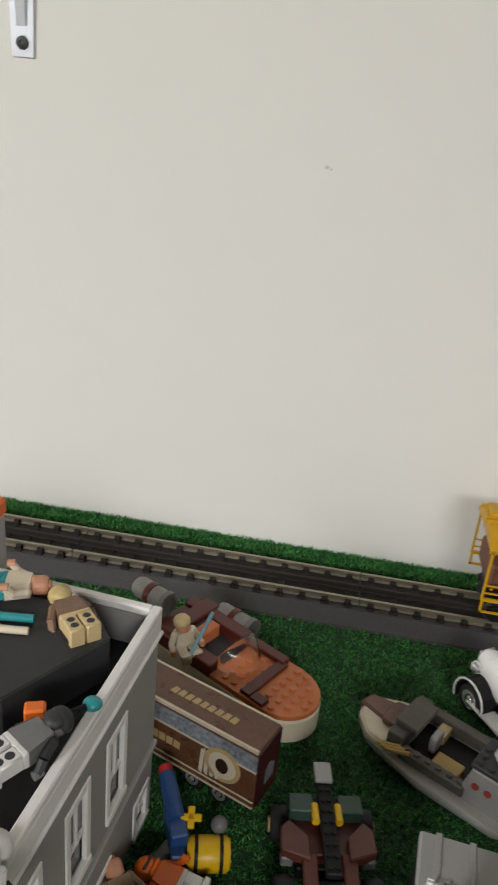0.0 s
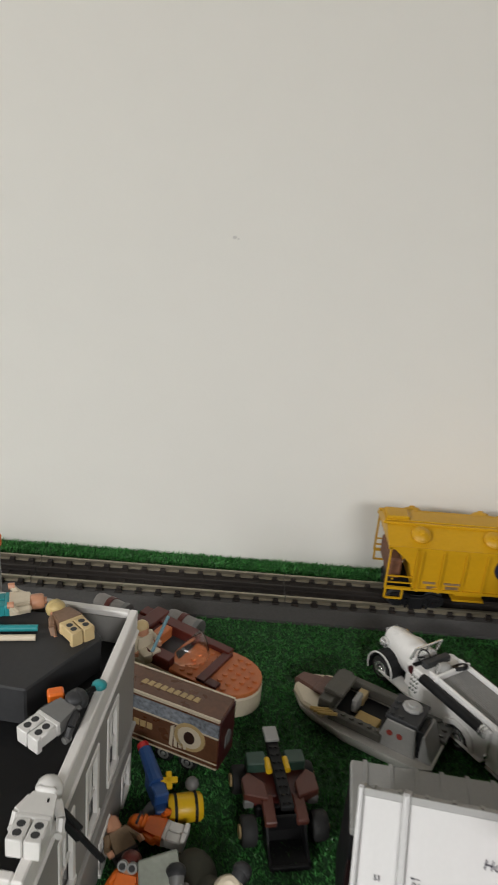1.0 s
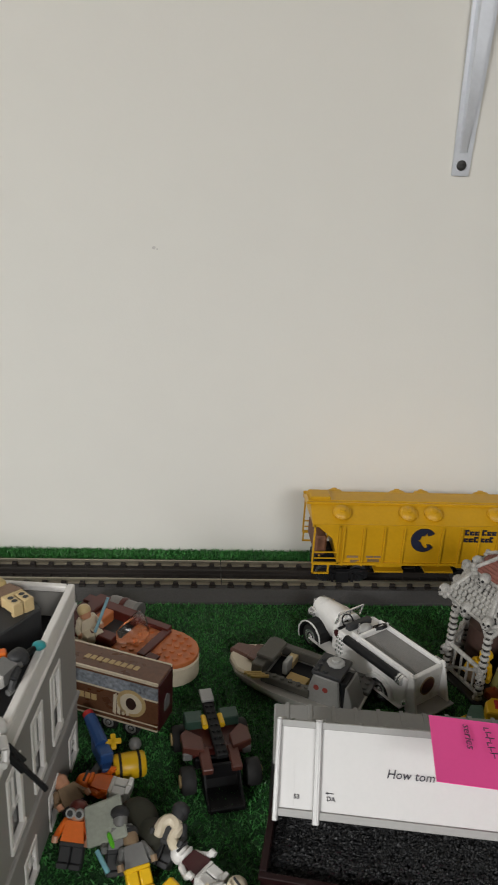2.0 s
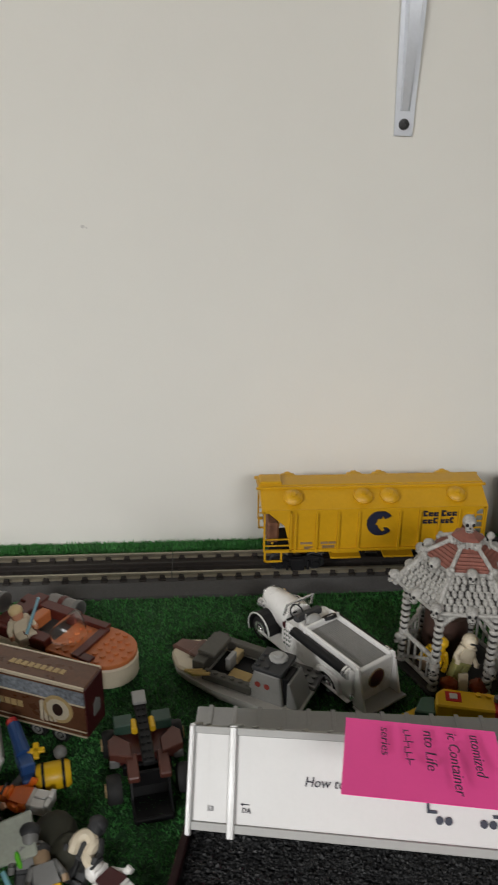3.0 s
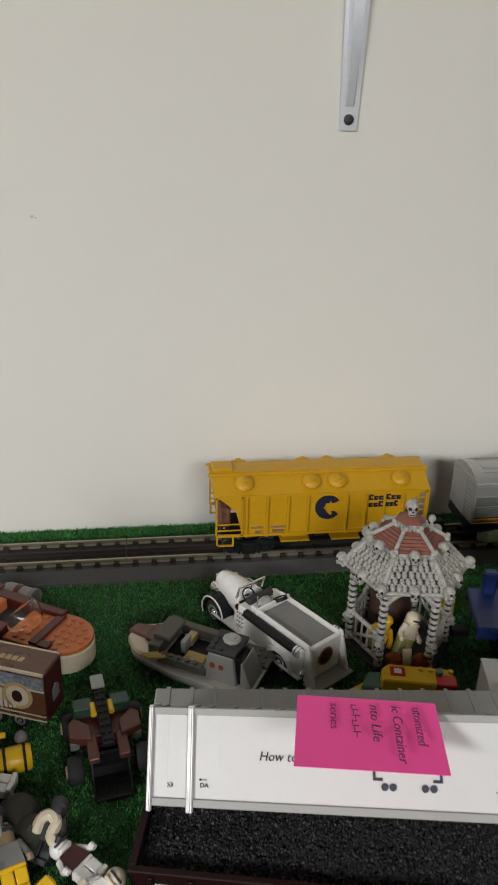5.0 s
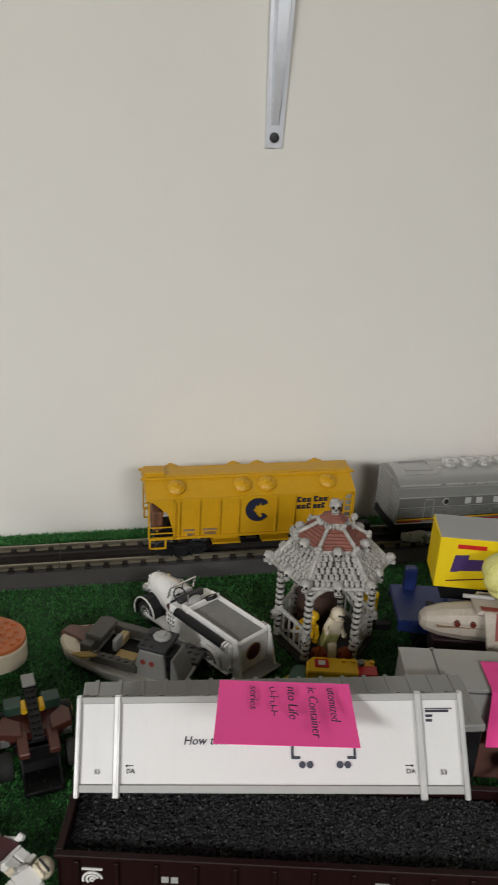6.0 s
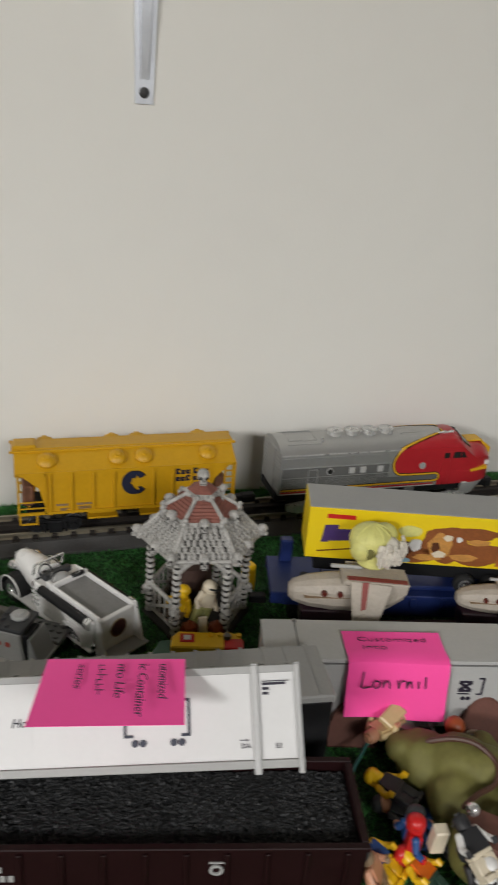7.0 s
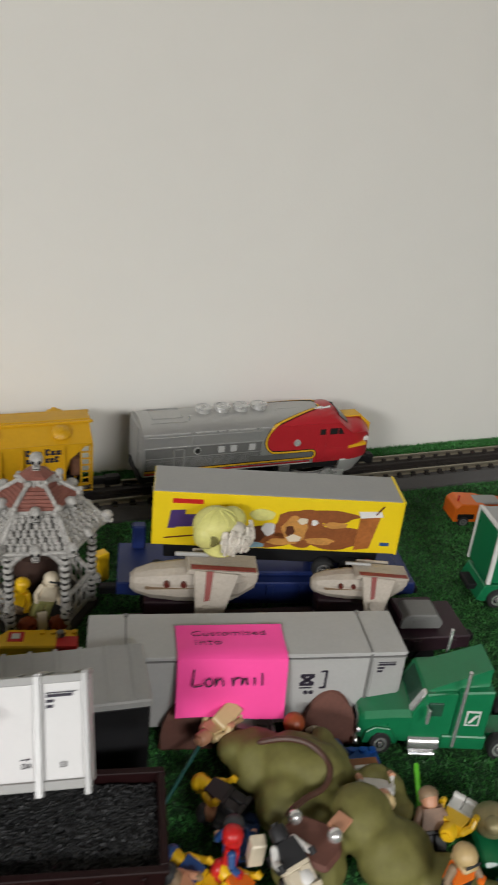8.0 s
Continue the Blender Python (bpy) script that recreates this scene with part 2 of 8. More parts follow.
slab("turf_mat", -0.9, 2.0, -0.1, WY - 0.001, -0.004, 0.001, TURF, "dark green backing of an artificial turf mat")


MARK = mat("grey_scuff", (0.60, 0.585, 0.555), 0.8, vary=0.1, scale=300)
for x, z, r in ((0.1750, 0.3500, 0.0016), (0.1785, 0.3488, 0.0008)):
    part("wall_mark", prism(B(), [(x + 1.3 * r * math.cos(2 * math.pi * k / 9) * (1 + 0.2 * math.sin(3 * k)), z + r * math.sin(2 * math.pi * k / 9)) for k in range(9)], WY - 0.0003, WY + 0.001, SIDE), MARK, north, "small grey scuff mark")


def turf(name, x0, x1, y0, y1, count, seed, lo=0.005, hi=0.0095):
    rng = np.random.default_rng(seed)
    n = count
    x, y, a = rng.uniform(x0, x1, n), rng.uniform(y0, y1, n), rng.uniform(0, 2 * np.pi, n)
    h, w, lean, b = rng.uniform(lo, hi, n), rng.uniform(0.0003, 0.00065, n), rng.uniform(0.0010, 0.0045, n), rng.uniform(0, 2 * np.pi, n)
    dx, dy, lx, ly = np.cos(a) * w, np.sin(a) * w, np.cos(b) * lean, np.sin(b) * lean
    z = np.zeros(n)
    v = np.stack([np.stack([x - dx, y - dy, z], 1), np.stack([x + dx, y + dy, z], 1),
                  np.stack([x + dx * 0.8 + lx * 0.4, y + dy * 0.8 + ly * 0.4, h * 0.65], 1), np.stack([x - dx * 0.8 + lx * 0.4, y - dy * 0.8 + ly * 0.4, h * 0.65], 1),
                  np.stack([x + lx, y + ly, h], 1)], 1).reshape(-1, 3)
    k = np.arange(n) * 5
    quads = np.stack([k, k + 1, k + 2, k + 3], 1)
    tris = np.stack([k + 3, k + 2, k + 4], 1)
    me = bpy.data.meshes.new(name)
    me.from_pydata(v.tolist(), [], quads.tolist() + tris.tolist())
    me.materials.append(BLADE)
    return tagged(new(name, me), "short curled green artificial turf blades", "turf", kind="stuff")


turf("turf", -0.25, 1.25, 0.44, 0.934, 320000, 3, 0.0018, 0.0046)
turf("turf_strip", -0.3, 1.5, 1.018, 1.0485, 44000, 4, 0.0025, 0.0058)


def wall_bracket(x, z):
    """A pressed steel shelf bracket: a narrow foot at the wall, a channel that rises and leans out."""
    t = thing("shelf_bracket", pose(x, WY, z), "bright galvanised steel shelf bracket screwed to the wall", "bracket", "shelf brackets")
    rings = []
    for k in range(9):
        s = k / 8
        zz, out, w = 0.004 + s * 0.296, 0.0022 + 0.012 * max(0, s - 0.06) ** 1.2, 0.0088 + 0.0042 * min(1, s * 1.7)
        rings.append([Vector((-w, -out + 0.0015, zz)), Vector((-w, -out, zz)), Vector((w, -out, zz)), Vector((w, -out + 0.0015, zz))])
    part("flange", loft(B(), rings), STEEL, t)
    rings = []
    for k in range(11):
        s = k / 10
        zz = 0.026 + s * 0.274
        out = 0.0022 + 0.012 * max(0, zz / 0.30 - 0.06) ** 1.2
        h, w = 0.001 + 0.006 * min(1, s * 5), 0.0045 + 0.0045 * min(1, s * 2.2)
        rings.append([Vector((-w, -out, zz)), Vector((-w * 0.72, -out - h, zz)), Vector((w * 0.72, -out - h, zz)), Vector((w, -out, zz))])
    part("channel", loft(B(), rings), STEEL, t, smooth=True)
    part("screw", lathe(B(), [(0.0001, 0.0), (0.0052, 0.0), (0.0048, 0.0016), (0.0022, 0.0022), (0.0020, 0.0012), (0.0001, 0.0012)], seg=16,
                        m=pose(0, -0.0022, 0.014, 90)), SCREW, t, "dark recessed screw head")
    return t


wall_bracket(0.4825, 0.4305)
wall_bracket(-0.0745, 0.4030)


# ---- railway ----
RAIL_N, RAIL_F, RAIL_TOP = -0.0195, 0.0195, 0.018
TRACK_Y = 0.976


def track_section(x):
    t = thing("track_section", pose(x, TRACK_Y, 0.0), "grey ballasted toy train track with nickel rails", "track", "track sections")
    L = 0.254
    prof = [(-0.042, 0.0), (-0.0415, 0.004), (-0.029, 0.0115), (0.029, 0.0115), (0.0415, 0.004), (0.042, 0.0)]
    rings = [[Vector((xx, y, z)) for y, z in prof] for xx in (0.0, L)]
    part("roadbed", loft(B(), rings), BALLAST, t)
    part("bed_shade", box(B(), 0.0008, L - 0.0008, -0.0165, 0.0165, 0.0112, 0.0121), TIE, t, "black centre of the roadbed")
    for y in (RAIL_N, RAIL_F, 0.0):
        bm = B()
        w = 0.0014
        pr = [(-0.0026, 0.0125), (0.0026, 0.0125), (0.0008, 0.0138), (w, 0.0165), (w, RAIL_TOP), (-w, RAIL_TOP), (-w, 0.0165), (-0.0008, 0.0138)]
        loft(bm, [[Vector((xx, y + yy, z)) for yy, z in pr] for xx in (0.0005, L - 0.0005)])
        part("rail", bm, RAIL if y else TIE, t, "" if y else "blackened centre rail")
    bm = B()
    box(bm, -0.0036, 0.0036, -0.0265, 0.0265, 0.0112, 0.0130, 0.0004)
    for y in (RAIL_N, RAIL_F):
        box(bm, -0.0026, 0.0026, y - 0.0042, y + 0.0042, 0.0130, 0.0158, 0.0003)
    me = None
    for k in range(13):
        xx = L * (k + 0.5) / 13
        if me is None:
            ob = part("tie", bm, TIE, t, at=pose(xx, 0, 0))
            me = ob.data
        else:
            ob = new("tie", me)
            ob.parent, ob.matrix_basis = t, pose(xx, 0, 0)
    return t


first_track = track_section(-0.508)
for k in range(1, 9):
    copy_thing(first_track, pose(-0.508 + 0.254 * k, TRACK_Y, 0.0))


def truck_frame(t, x, y, color, n=2, span=0.052):
    """A pair of wheelsets between side frames, as one bogie under a car."""
    bogie = new("bogie")
    bogie.parent, bogie.matrix_basis = t, pose(x, 0, 0)
    for s in (-1, 1):
        bm = B()
        yy = s * y
        prism(bm, [(-span * .62, .008), (-span * .62, .016), (-span * .3, .019), (-span * .12, .015), (span * .12, .015), (span * .3, .019), (span * .62, .016),
                   (span * .62, .008), (span * .45, .004), (span * .2, .007), (-span * .2, .007), (-span * .45, .004)], yy - 0.002, yy + 0.002, SIDE, bevel=0.0006)
        for k in (-1, 1):
            rod(bm, (k * span * .42, yy, .0095), (k * span * .42, yy + s * 0.004, .0095), 0.0042, 0.003)
        box(bm, -span * .16, span * .16, yy - 0.001, yy + s * 0.004 + 0.001, 0.002, 0.015, 0.0008)
        part("side_frame", bm, color, bogie)
        for k in (-1, 1):
            bm = B()
            box(bm, k * span * .42 - 0.0045, k * span * .42 + 0.0045, yy - 0.001, yy + s * 0.0045 + 0.001, 0.0125, 0.0165, 0.0008)
            rod(bm, (k * span * .24, yy + s * 0.003, 0.004), (k * span * .24, yy + s * 0.003, 0.014), 0.0015, seg=8)
            part("journal_box", bm, color, bogie)
    for k in (-1, 1):
        for s in (-1, 1):
            bm = B()
            lathe(bm, [(0.0001, -0.002), (0.0098, -0.002), (0.0098, 0.0), (0.0088, 0.0004), (0.0086, 0.0028), (0.0001, 0.0028)], m=pose(k * span * .42, s * 0.0185, 0.0088, -90 * s))
            part("wheel", bm, DARK, bogie, smooth=True)
    return bogie


def locomotive(x):
    L, HW = 0.276, 0.030
    t = thing("locomotive", pose(x, TRACK_Y - 0.004, RAIL_TOP), "silver and red streamlined toy diesel locomotive on the track", "locomotive")
    ZE = 0.0775   # eave above the rail
    top = 0.0888

    def height(u):
        crown = top + 0.0014 * min(1, max(0, (u - 0.45) / 0.30))
        if u < 0.835:
            return crown
        if u < 0.90:
            return crown - (u - 0.835) / 0.065 * (crown - 0.0745)
        return 0.0745 - 0.012 * max(0, (u - 0.93) / 0.07) ** 2.2

    def along(u):
        """The length in metres: the nose is drawn out a little."""
        return u * L + 0.0065 * max(0, (u - 0.86) / 0.14)

    def half(u):
        return HW * (1.0 if u < 0.86 else math.sqrt(max(0.05, 1 - ((u - 0.86) / 0.15) ** 2.4)))

    SIDE_Z = (0.030, 0.0325, 0.0355, 0.0370, 0.0385, 0.0400, 0.0412, 0.0424, 0.0440, 0.0456, 0.0463, 0.0472, 0.0485, 0.0505, 0.0535, 0.0570, 0.0610, 0.0650, 0.0690, 0.0730)
    ROUND = 2.2   # how round the roof is across
    ROOF_Q = (1.018, 0.985, 0.90, 0.76, 0.58, 0.38, 0.18, 0.0)

    # the cross-section runs from the near skirt over the roof to the far skirt
    def profile(u):
        h, w = height(u), half(u)
        e = min(ZE, h - 0.012)
        pts = [(-1, min(z, e)) for z in SIDE_Z] + [(-1, e)]
        for k, q in enumerate(ROOF_Q):
            pts.append((-q, e + 0.0006 * min(k + 1, 2) + (h - e - 0.0012) * max(0, 1 - q ** ROUND)))
        half_pts = [(w * a, min(z, h)) for a, z in pts]
        return half_pts + [(-a, z) for a, z in half_pts[-2::-1]]

    def paint(s):
        """Where the red begins along the length, at a height s up the side and on over the roof."""
        if s < 0.0365:
            return 0.735
        if s < 0.0459:
            return 0.722 + math.sqrt(max(0, 0.0047 ** 2 - (s - 0.0412) ** 2)) / L
        if s < 0.0600:
            return 0.519 + (0.0140 - math.sqrt(max(0, 0.0140 ** 2 - (0.0600 - s) ** 2))) / L
        if s < ZE:
            return 0.519 + 0.030 * ((s - 0.060) / (ZE - 0.060)) ** 2
        return 0.549 + 11.0 * min(s - ZE, 0.0200)

    heights = list(SIDE_Z) + [ZE] + [ZE + HW * (1 - min(1, q)) for q in ROOF_Q]
    n = 2 * len(heights) - 1

    def bound(row):
        return paint(heights[row if row < len(heights) else n - 1 - row])

    for name, lab, mi_mat, f0, f1, cols in (
            ("silver_shell", "smooth bright silver rear body", SILVER, lambda b: 0.022, lambda b: b, 12),
            ("red_shell", "glossy red nose and cab", RED, lambda b: b, lambda b: 1.0, 30)):
        bm = B()
        rows = []
        for r in range(n):
            b = bound(r)
            line = []
            for c in range(cols + 1):
                u = f0(b) + (f1(b) - f0(b)) * c / cols
                y, z = profile(u)[r]
                line.append(bm.verts.new((along(u), y, z)))
            rows.append(line)
        for a, b2 in zip(rows, rows[1:]):
            for c in range(cols):
                try:
                    bm.faces.new((a[c], a[c + 1], b2[c + 1], b2[c]))
                except ValueError:
                    pass
        bmesh.ops.remove_doubles(bm, verts=bm.verts, dist=0.00005)
        if name == "red_shell":
            ends = [rows[r][cols] for r in range(n) if rows[r][cols].is_valid]
            bm.faces.new(ends)
        if name == "silver_shell":
            bm.faces.new([rows[r][0] for r in range(n) if rows[r][0].is_valid])
        part(name, bm, mi_mat, t, lab, smooth=True)

    def on_shell(x, s, side, lift):
        """A point of the shell's outside from its length x and its height s up the side and over the roof."""
        u = x / L
        h, w = height(u), half(u)
        e = min(ZE, h - 0.012)
        if s <= ZE:
            return Vector((x, side * (w + lift), min(s, e)))
        q = max(0.0, 1 - (s - ZE) / HW)
        return Vector((x, side * (q * w + lift * 0.4 * q), e + 0.0012 + (h - e - 0.0012) * (1 - q ** ROUND) + lift))

    # the yellow line edged in black: down from the roof, round the red field and the grey tongue, and back along the skirt
    line = [(paint(ZE + HW * (1 - k / 14)) * L, ZE + HW * (1 - k / 14)) for k in range(2, 15)]
    line += [(paint(z) * L, z) for z in (0.0725, 0.0700, 0.0680, 0.0650, 0.0620, 0.0590, 0.0560, 0.0535, 0.0510, 0.0490, 0.0476, 0.0468)]
    line += [(0.60 * L, 0.0460), (0.66 * L, 0.0459), (0.715 * L, 0.0459)]
    line += [(0.722 * L + 0.0047 * math.cos(a), 0.0412 + 0.0047 * math.sin(a)) for a in [math.pi / 2 - math.pi * k / 10 for k in range(11)]]
    line += [(0.60 * L, 0.0365), (0.45 * L, 0.0363), (0.30 * L, 0.0361), (0.15 * L, 0.0359), (0.008, 0.0357)]
    for s in (-1, 1):
        for name, lab, material, width, lift in (("line_border", "thin black border line", BLACK, 0.00165, 0.0007), ("yellow_line", "yellow line round the red field", YELLOW, 0.00095, 0.0010)):
            bm = B()
            rows = []
            for k, (x, z) in enumerate(line):
                p, q = line[max(0, k - 1)], line[min(len(line) - 1, k + 1)]
                d = Vector((q[0] - p[0], q[1] - p[1])).normalized()
                a, b = (x - d.y * width, z + d.x * width), (x + d.y * width, z - d.x * width)
                rows.append([bm.verts.new(on_shell(*c, s, o)) for c, o in ((a, -0.0006), (a, lift), (b, lift), (b, -0.0006))])
            for a, b in zip(rows, rows[1:]):
                for k in range(4):
                    bm.faces.new((a[k], a[(k + 1) % 4], b[(k + 1) % 4], b[k]))
            part(name, bm, material, t, lab)
        bm = B()
        box(bm, 0.008, 0.72 * L, s * HW - 0.0004, s * HW + 0.0005, 0.0318, 0.0336, mi=0)
        box(bm, 0.008, 0.72 * L, s * HW - 0.0004, s * HW + 0.0006, 0.0306, 0.0312, mi=1)
        part("skirt_stripe", bm, [RED, WHITE], t, "dark red stripe over a thin white line")
        # eave ledge in brighter silver: its highlight is put into the colour
        part("eave_highlight", box(B(), 0.0065, 0.535 * L, s * HW - 0.0006, s * HW + 0.0009, ZE - 0.0010, ZE + 0.0008, 0.0004), PSILVER, t, "eave ledge with its highlight painted as brighter silver")
        part("ribbed_panel", box(B(), 0.0085, 0.500 * L, s * HW - 0.0003, s * HW + 0.0003, 0.0375, 0.0618), DSILVER, t, "dull dark silver lower side")
        tongue = [(0.45 * L, 0.0380), (0.45 * L, 0.0444)] + [(0.722 * L + 0.0032 * math.cos(a), 0.0412 + 0.0032 * math.sin(a)) for a in [math.pi / 2 - math.pi * k / 8 for k in range(9)]]
        part("grey_tongue", prism(B(), tongue, s * HW - 0.0005, s * HW + 0.0005, SIDE), DSILVER, t, "dull grey panel inside the yellow line")
        for xx in (0.235, 0.655):
            ring = part("porthole", rod(B(), (xx * L, s * (HW - 0.001), 0.0565), (xx * L, s * (HW + 0.0009), 0.0565), 0.0042, seg=18), PSILVER, t, "round porthole ring")
            part("porthole_glass", rod(B(), (xx * L, s * (HW - 0.001), 0.0565), (xx * L, s * (HW + 0.0012), 0.0565), 0.0030, seg=16), WINDOW if xx < 0.5 else LGREY, ring)
        for xx in (0.332, 0.382, 0.460):
            part("window", box(B(), xx * L - 0.0036, xx * L + 0.0036, s * HW - 0.0010, s * HW + 0.0010, 0.0525, 0.0600, 0.0003), CGREY, t, "pale grey square window")
        bm = B()
        for xx in (0.215, 0.345, 0.49):
            box(bm, xx * L - 0.0005, xx * L + 0.0005, s * HW - 0.0006, s * HW + 0.0006, 0.062, 0.0745)
        for zz in (0.0500, 0.0618, 0.0735):
            box(bm, 0.0095, 0.505 * L, s * HW - 0.0007, s * HW + 0.0007, zz, zz + 0.0009)
        for k in range(10):
            box(bm, 0.0095, 0.50 * L, s * HW - 0.0004, s * HW + 0.00045, 0.0385 + 0.0011 * k, 0.0387 + 0.0011 * k)
        part("side_ribs", bm, SILVER, t)
        bm = B()
        box(bm, 0.14 * L, 0.145 * L, s * HW - 0.0008, s * HW + 0.0008, 0.031, 0.0600)
        box(bm, 0.18 * L, 0.185 * L, s * HW - 0.0008, s * HW + 0.0008, 0.031, 0.0600)
        box(bm, 0.14 * L, 0.185 * L, s * HW - 0.0008, s * HW + 0.0008, 0.0590, 0.0600)
        box(bm, 0.145 * L, 0.18 * L, s * HW - 0.0006, s * HW + 0.0010, 0.031, 0.0335, 0.0003)
        part("side_door", bm, SILVER, t)
        bm = B()
        box(bm, 0.745 * L, 0.785 * L, s * HW - 0.0006, s * HW + 0.0007, 0.030, 0.0725, 0.0004)
        part("cab_door", bm, RED, t)
        bm = B()
        box(bm, 0.752 * L, 0.779 * L, s * HW - 0.0008, s * HW + 0.0010, 0.0640, 0.0712, 0.0004)
        prism(bm, [(0.797 * L, 0.0640), (0.832 * L, 0.0640), (0.832 * L, 0.0712), (0.797 * L, 0.0712)], s * HW - 0.0010, s * HW + 0.0008, SIDE)
        prism(bm, [(0.838 * L, 0.0640), (0.862 * L, 0.0640), (0.845 * L, 0.0712), (0.838 * L, 0.0712)], s * HW - 0.0012, s * HW + 0.0004, SIDE)
        part("cab_window", bm, WINDOW, t, "dark cab side window")
        bm = B()
        prism(bm, [(0.895 * L, 0.0475), (0.975 * L, 0.0505), (0.975 * L, 0.0470), (0.895 * L, 0.0440)], s * 0.0240, s * 0.0297, SIDE)
        part("nose_stripe", bm, YELLOW, t, "yellow nose stripe")
    def over(u, q, lift):
        """A point on the shell's upper side, lifted a little off it."""
        h, w = height(u), half(u)
        e = min(ZE, h - 0.012)
        return Vector((along(u) + lift * 0.7, q * w, e + 0.0012 + (h - e - 0.0012) * max(0, 1 - abs(q) ** ROUND) + lift * 0.8))

    for s in (-1, 1):
        bm = B()
        ring = [[over(0.846 + 0.040 * i / 3, s * (0.07 + 0.66 * j / 5), d) for j in range(6)] for d in (0.0002, 0.0009) for i in range(4)]
        edge = [r[0] for r in ring[4:]] + ring[7][1:] + [r[5] for r in ring[4:7]][::-1] + ring[4][1:5][::-1]
        low = [r[0] for r in ring[:4]] + ring[3][1:] + [r[5] for r in ring[:3]][::-1] + ring[0][1:5][::-1]
        loft(bm, [low, edge])
        part("windshield", bm, WINDOW, t, "dark windshield half")
    bm = B()
    box(bm, 0.900 * L, 0.980 * L, -0.009, 0.009, 0.0740, 0.0756, 0.0003)
    prism(bm, [(0.955, 0.0752), (1.004, 0.0650), (1.004, 0.045), (0.99, 0.045), (0.99, 0.061), (0.955, 0.0725)], -0.009, 0.009, Matrix.Translation((0.0062, 0, 0)) @ Matrix.Diagonal((L, 1, 1, 1)) @ SIDE)
    part("nose_band", bm, YELLOW, t, "broad yellow band over the nose")
    bm = B()
    rings = []
    for z, g in ((0.030, 1.0), (0.024, 0.985), (0.010, 0.80)):
        rings.append([Vector((0.86 * L + 0.164 * L * math.cos(a) * g, HW * 0.98 * math.sin(a) * g, z)) for a in [math.pi * k / 16 - math.pi / 2 for k in range(17)]])
    loft(bm, rings)
    part("pilot", bm, LGREY, t, "pale grey pilot skirt", smooth=True)
    part("skirt_edge", loft(B(), [[Vector((0.86 * L + 0.169 * L * math.cos(a), HW * 1.01 * math.sin(a), z)) for a in [math.pi * k / 16 - math.pi / 2 for k in range(17)]] for z in (0.0295, 0.0315)]),
         WHITE, t, "white line under the nose")
    part("headlamp", rod(B(), (0.836 * L, 0, 0.0885), (0.846 * L, 0, 0.0875), 0.0024, seg=14), DARK, t)
    bm = B()
    for s in (-1, 1):
        box(bm, 0.972 * L, 0.994 * L, s * 0.0225 - 0.003, s * 0.0225 + 0.003, 0.050, 0.055, 0.0006)
    part("number_board", bm, WHITE, t)
    for k in range(4):
        bm = B()
        c = (0.285 + 0.078 * k) * L
        lathe(bm, [(0.0001, -0.002), (0.0086, -0.002), (0.0082, 0.0040), (0.0092, 0.0044), (0.0093, 0.0056), (0.0082, 0.0062), (0.0074, 0.0054), (0.0040, 0.0054), (0.0034, 0.0062), (0.0001, 0.0064)], c=(c, 0, top - 0.0006), seg=22)
        part("roof_fan", bm, PSILVER, t, "chromed round roof fan", smooth=True)
    bm = B()
    for xx in (0.70, 0.735):
        rod(bm, (xx * L, -0.012, top - 0.002), (xx * L + 0.022, -0.012, top + 0.0012), 0.0009, 0.0018, seg=8)
    box(bm, 0.76 * L, 0.79 * L, -0.013, -0.009, top - 0.004, top, 0.0005)
    part("horn", bm, CHROME, t)
    bm = B()
    for k in range(3):
        box(bm, 0.585 * L, 0.67 * L, -0.006 + 0.006 * k - 0.0018, -0.006 + 0.006 * k + 0.0018, top - 0.0008, top + 0.0007, 0.0003)
    part("roof_vent", bm, SILVER, t)
    for s in (-1, 1):
        part("roof_rib", box(B(), 0.06 * L, 0.2 * L, s * 0.018 - 0.0004, s * 0.018 + 0.0004, top - 0.0050, top - 0.0028), SILVER, t)
    bm = B()
    for a in ((0.07, 0.19, -0.0123, -0.0118), (0.07, 0.19, 0.0118, 0.0123), (0.07, 0.072, -0.0118, 0.0118), (0.188, 0.19, -0.0118, 0.0118)):
        box(bm, a[0] * L, a[1] * L, a[2], a[3], top - 0.0020, top - 0.0004 if abs(a[2]) > 0.0119 else top + 0.0002)
    part("roof_hatch", bm, SILVER, t, "raised outline of a roof hatch")
    part("roof_seam", box(B(), 0.575 * L, 0.578 * L, -0.010, 0.010, top - 0.0012, top + 0.0004), SILVER, t)
    part("roof_post", rod(B(), (0.21 * L, -0.016, top - 0.004), (0.21 * L, -0.016, top + 0.003), 0.0010, seg=8), CHROME, t)
    for k in range(11):
        z = 0.034 + 0.0045 * k
        part("end_rib", box(B(), 0.0052, 0.0066, -0.028, 0.028, z, z + 0.0012), SILVER, t)
    part("end_door", box(B(), 0.0046, 0.0066, -0.011, 0.011, 0.031, 0.080, 0.0004), SILVER, t)
    bm = B()
    box(bm, 0.40 * L, 0.58 * L, -0.026, 0.026, 0.010, 0.030, 0.003)
    box(bm, 0.59 * L, 0.64 * L, -0.028, -0.020, 0.012, 0.028, 0.001)
    part("fuel_tank", bm, MIDGREY, t)
    part("underframe", box(B(), 0.004, 0.87 * L, -0.026, 0.026, 0.0215, 0.0302), BLACK, t)
    truck_frame(t, 0.215 * L, 0.026, PSILVER, span=0.066)
    truck_frame(t, 0.745 * L, 0.026, PSILVER, span=0.066)
    bm = B()
    box(bm, 1.00 * L, 1.055 * L, -0.004, 0.004, 0.010, 0.018, 0.001)
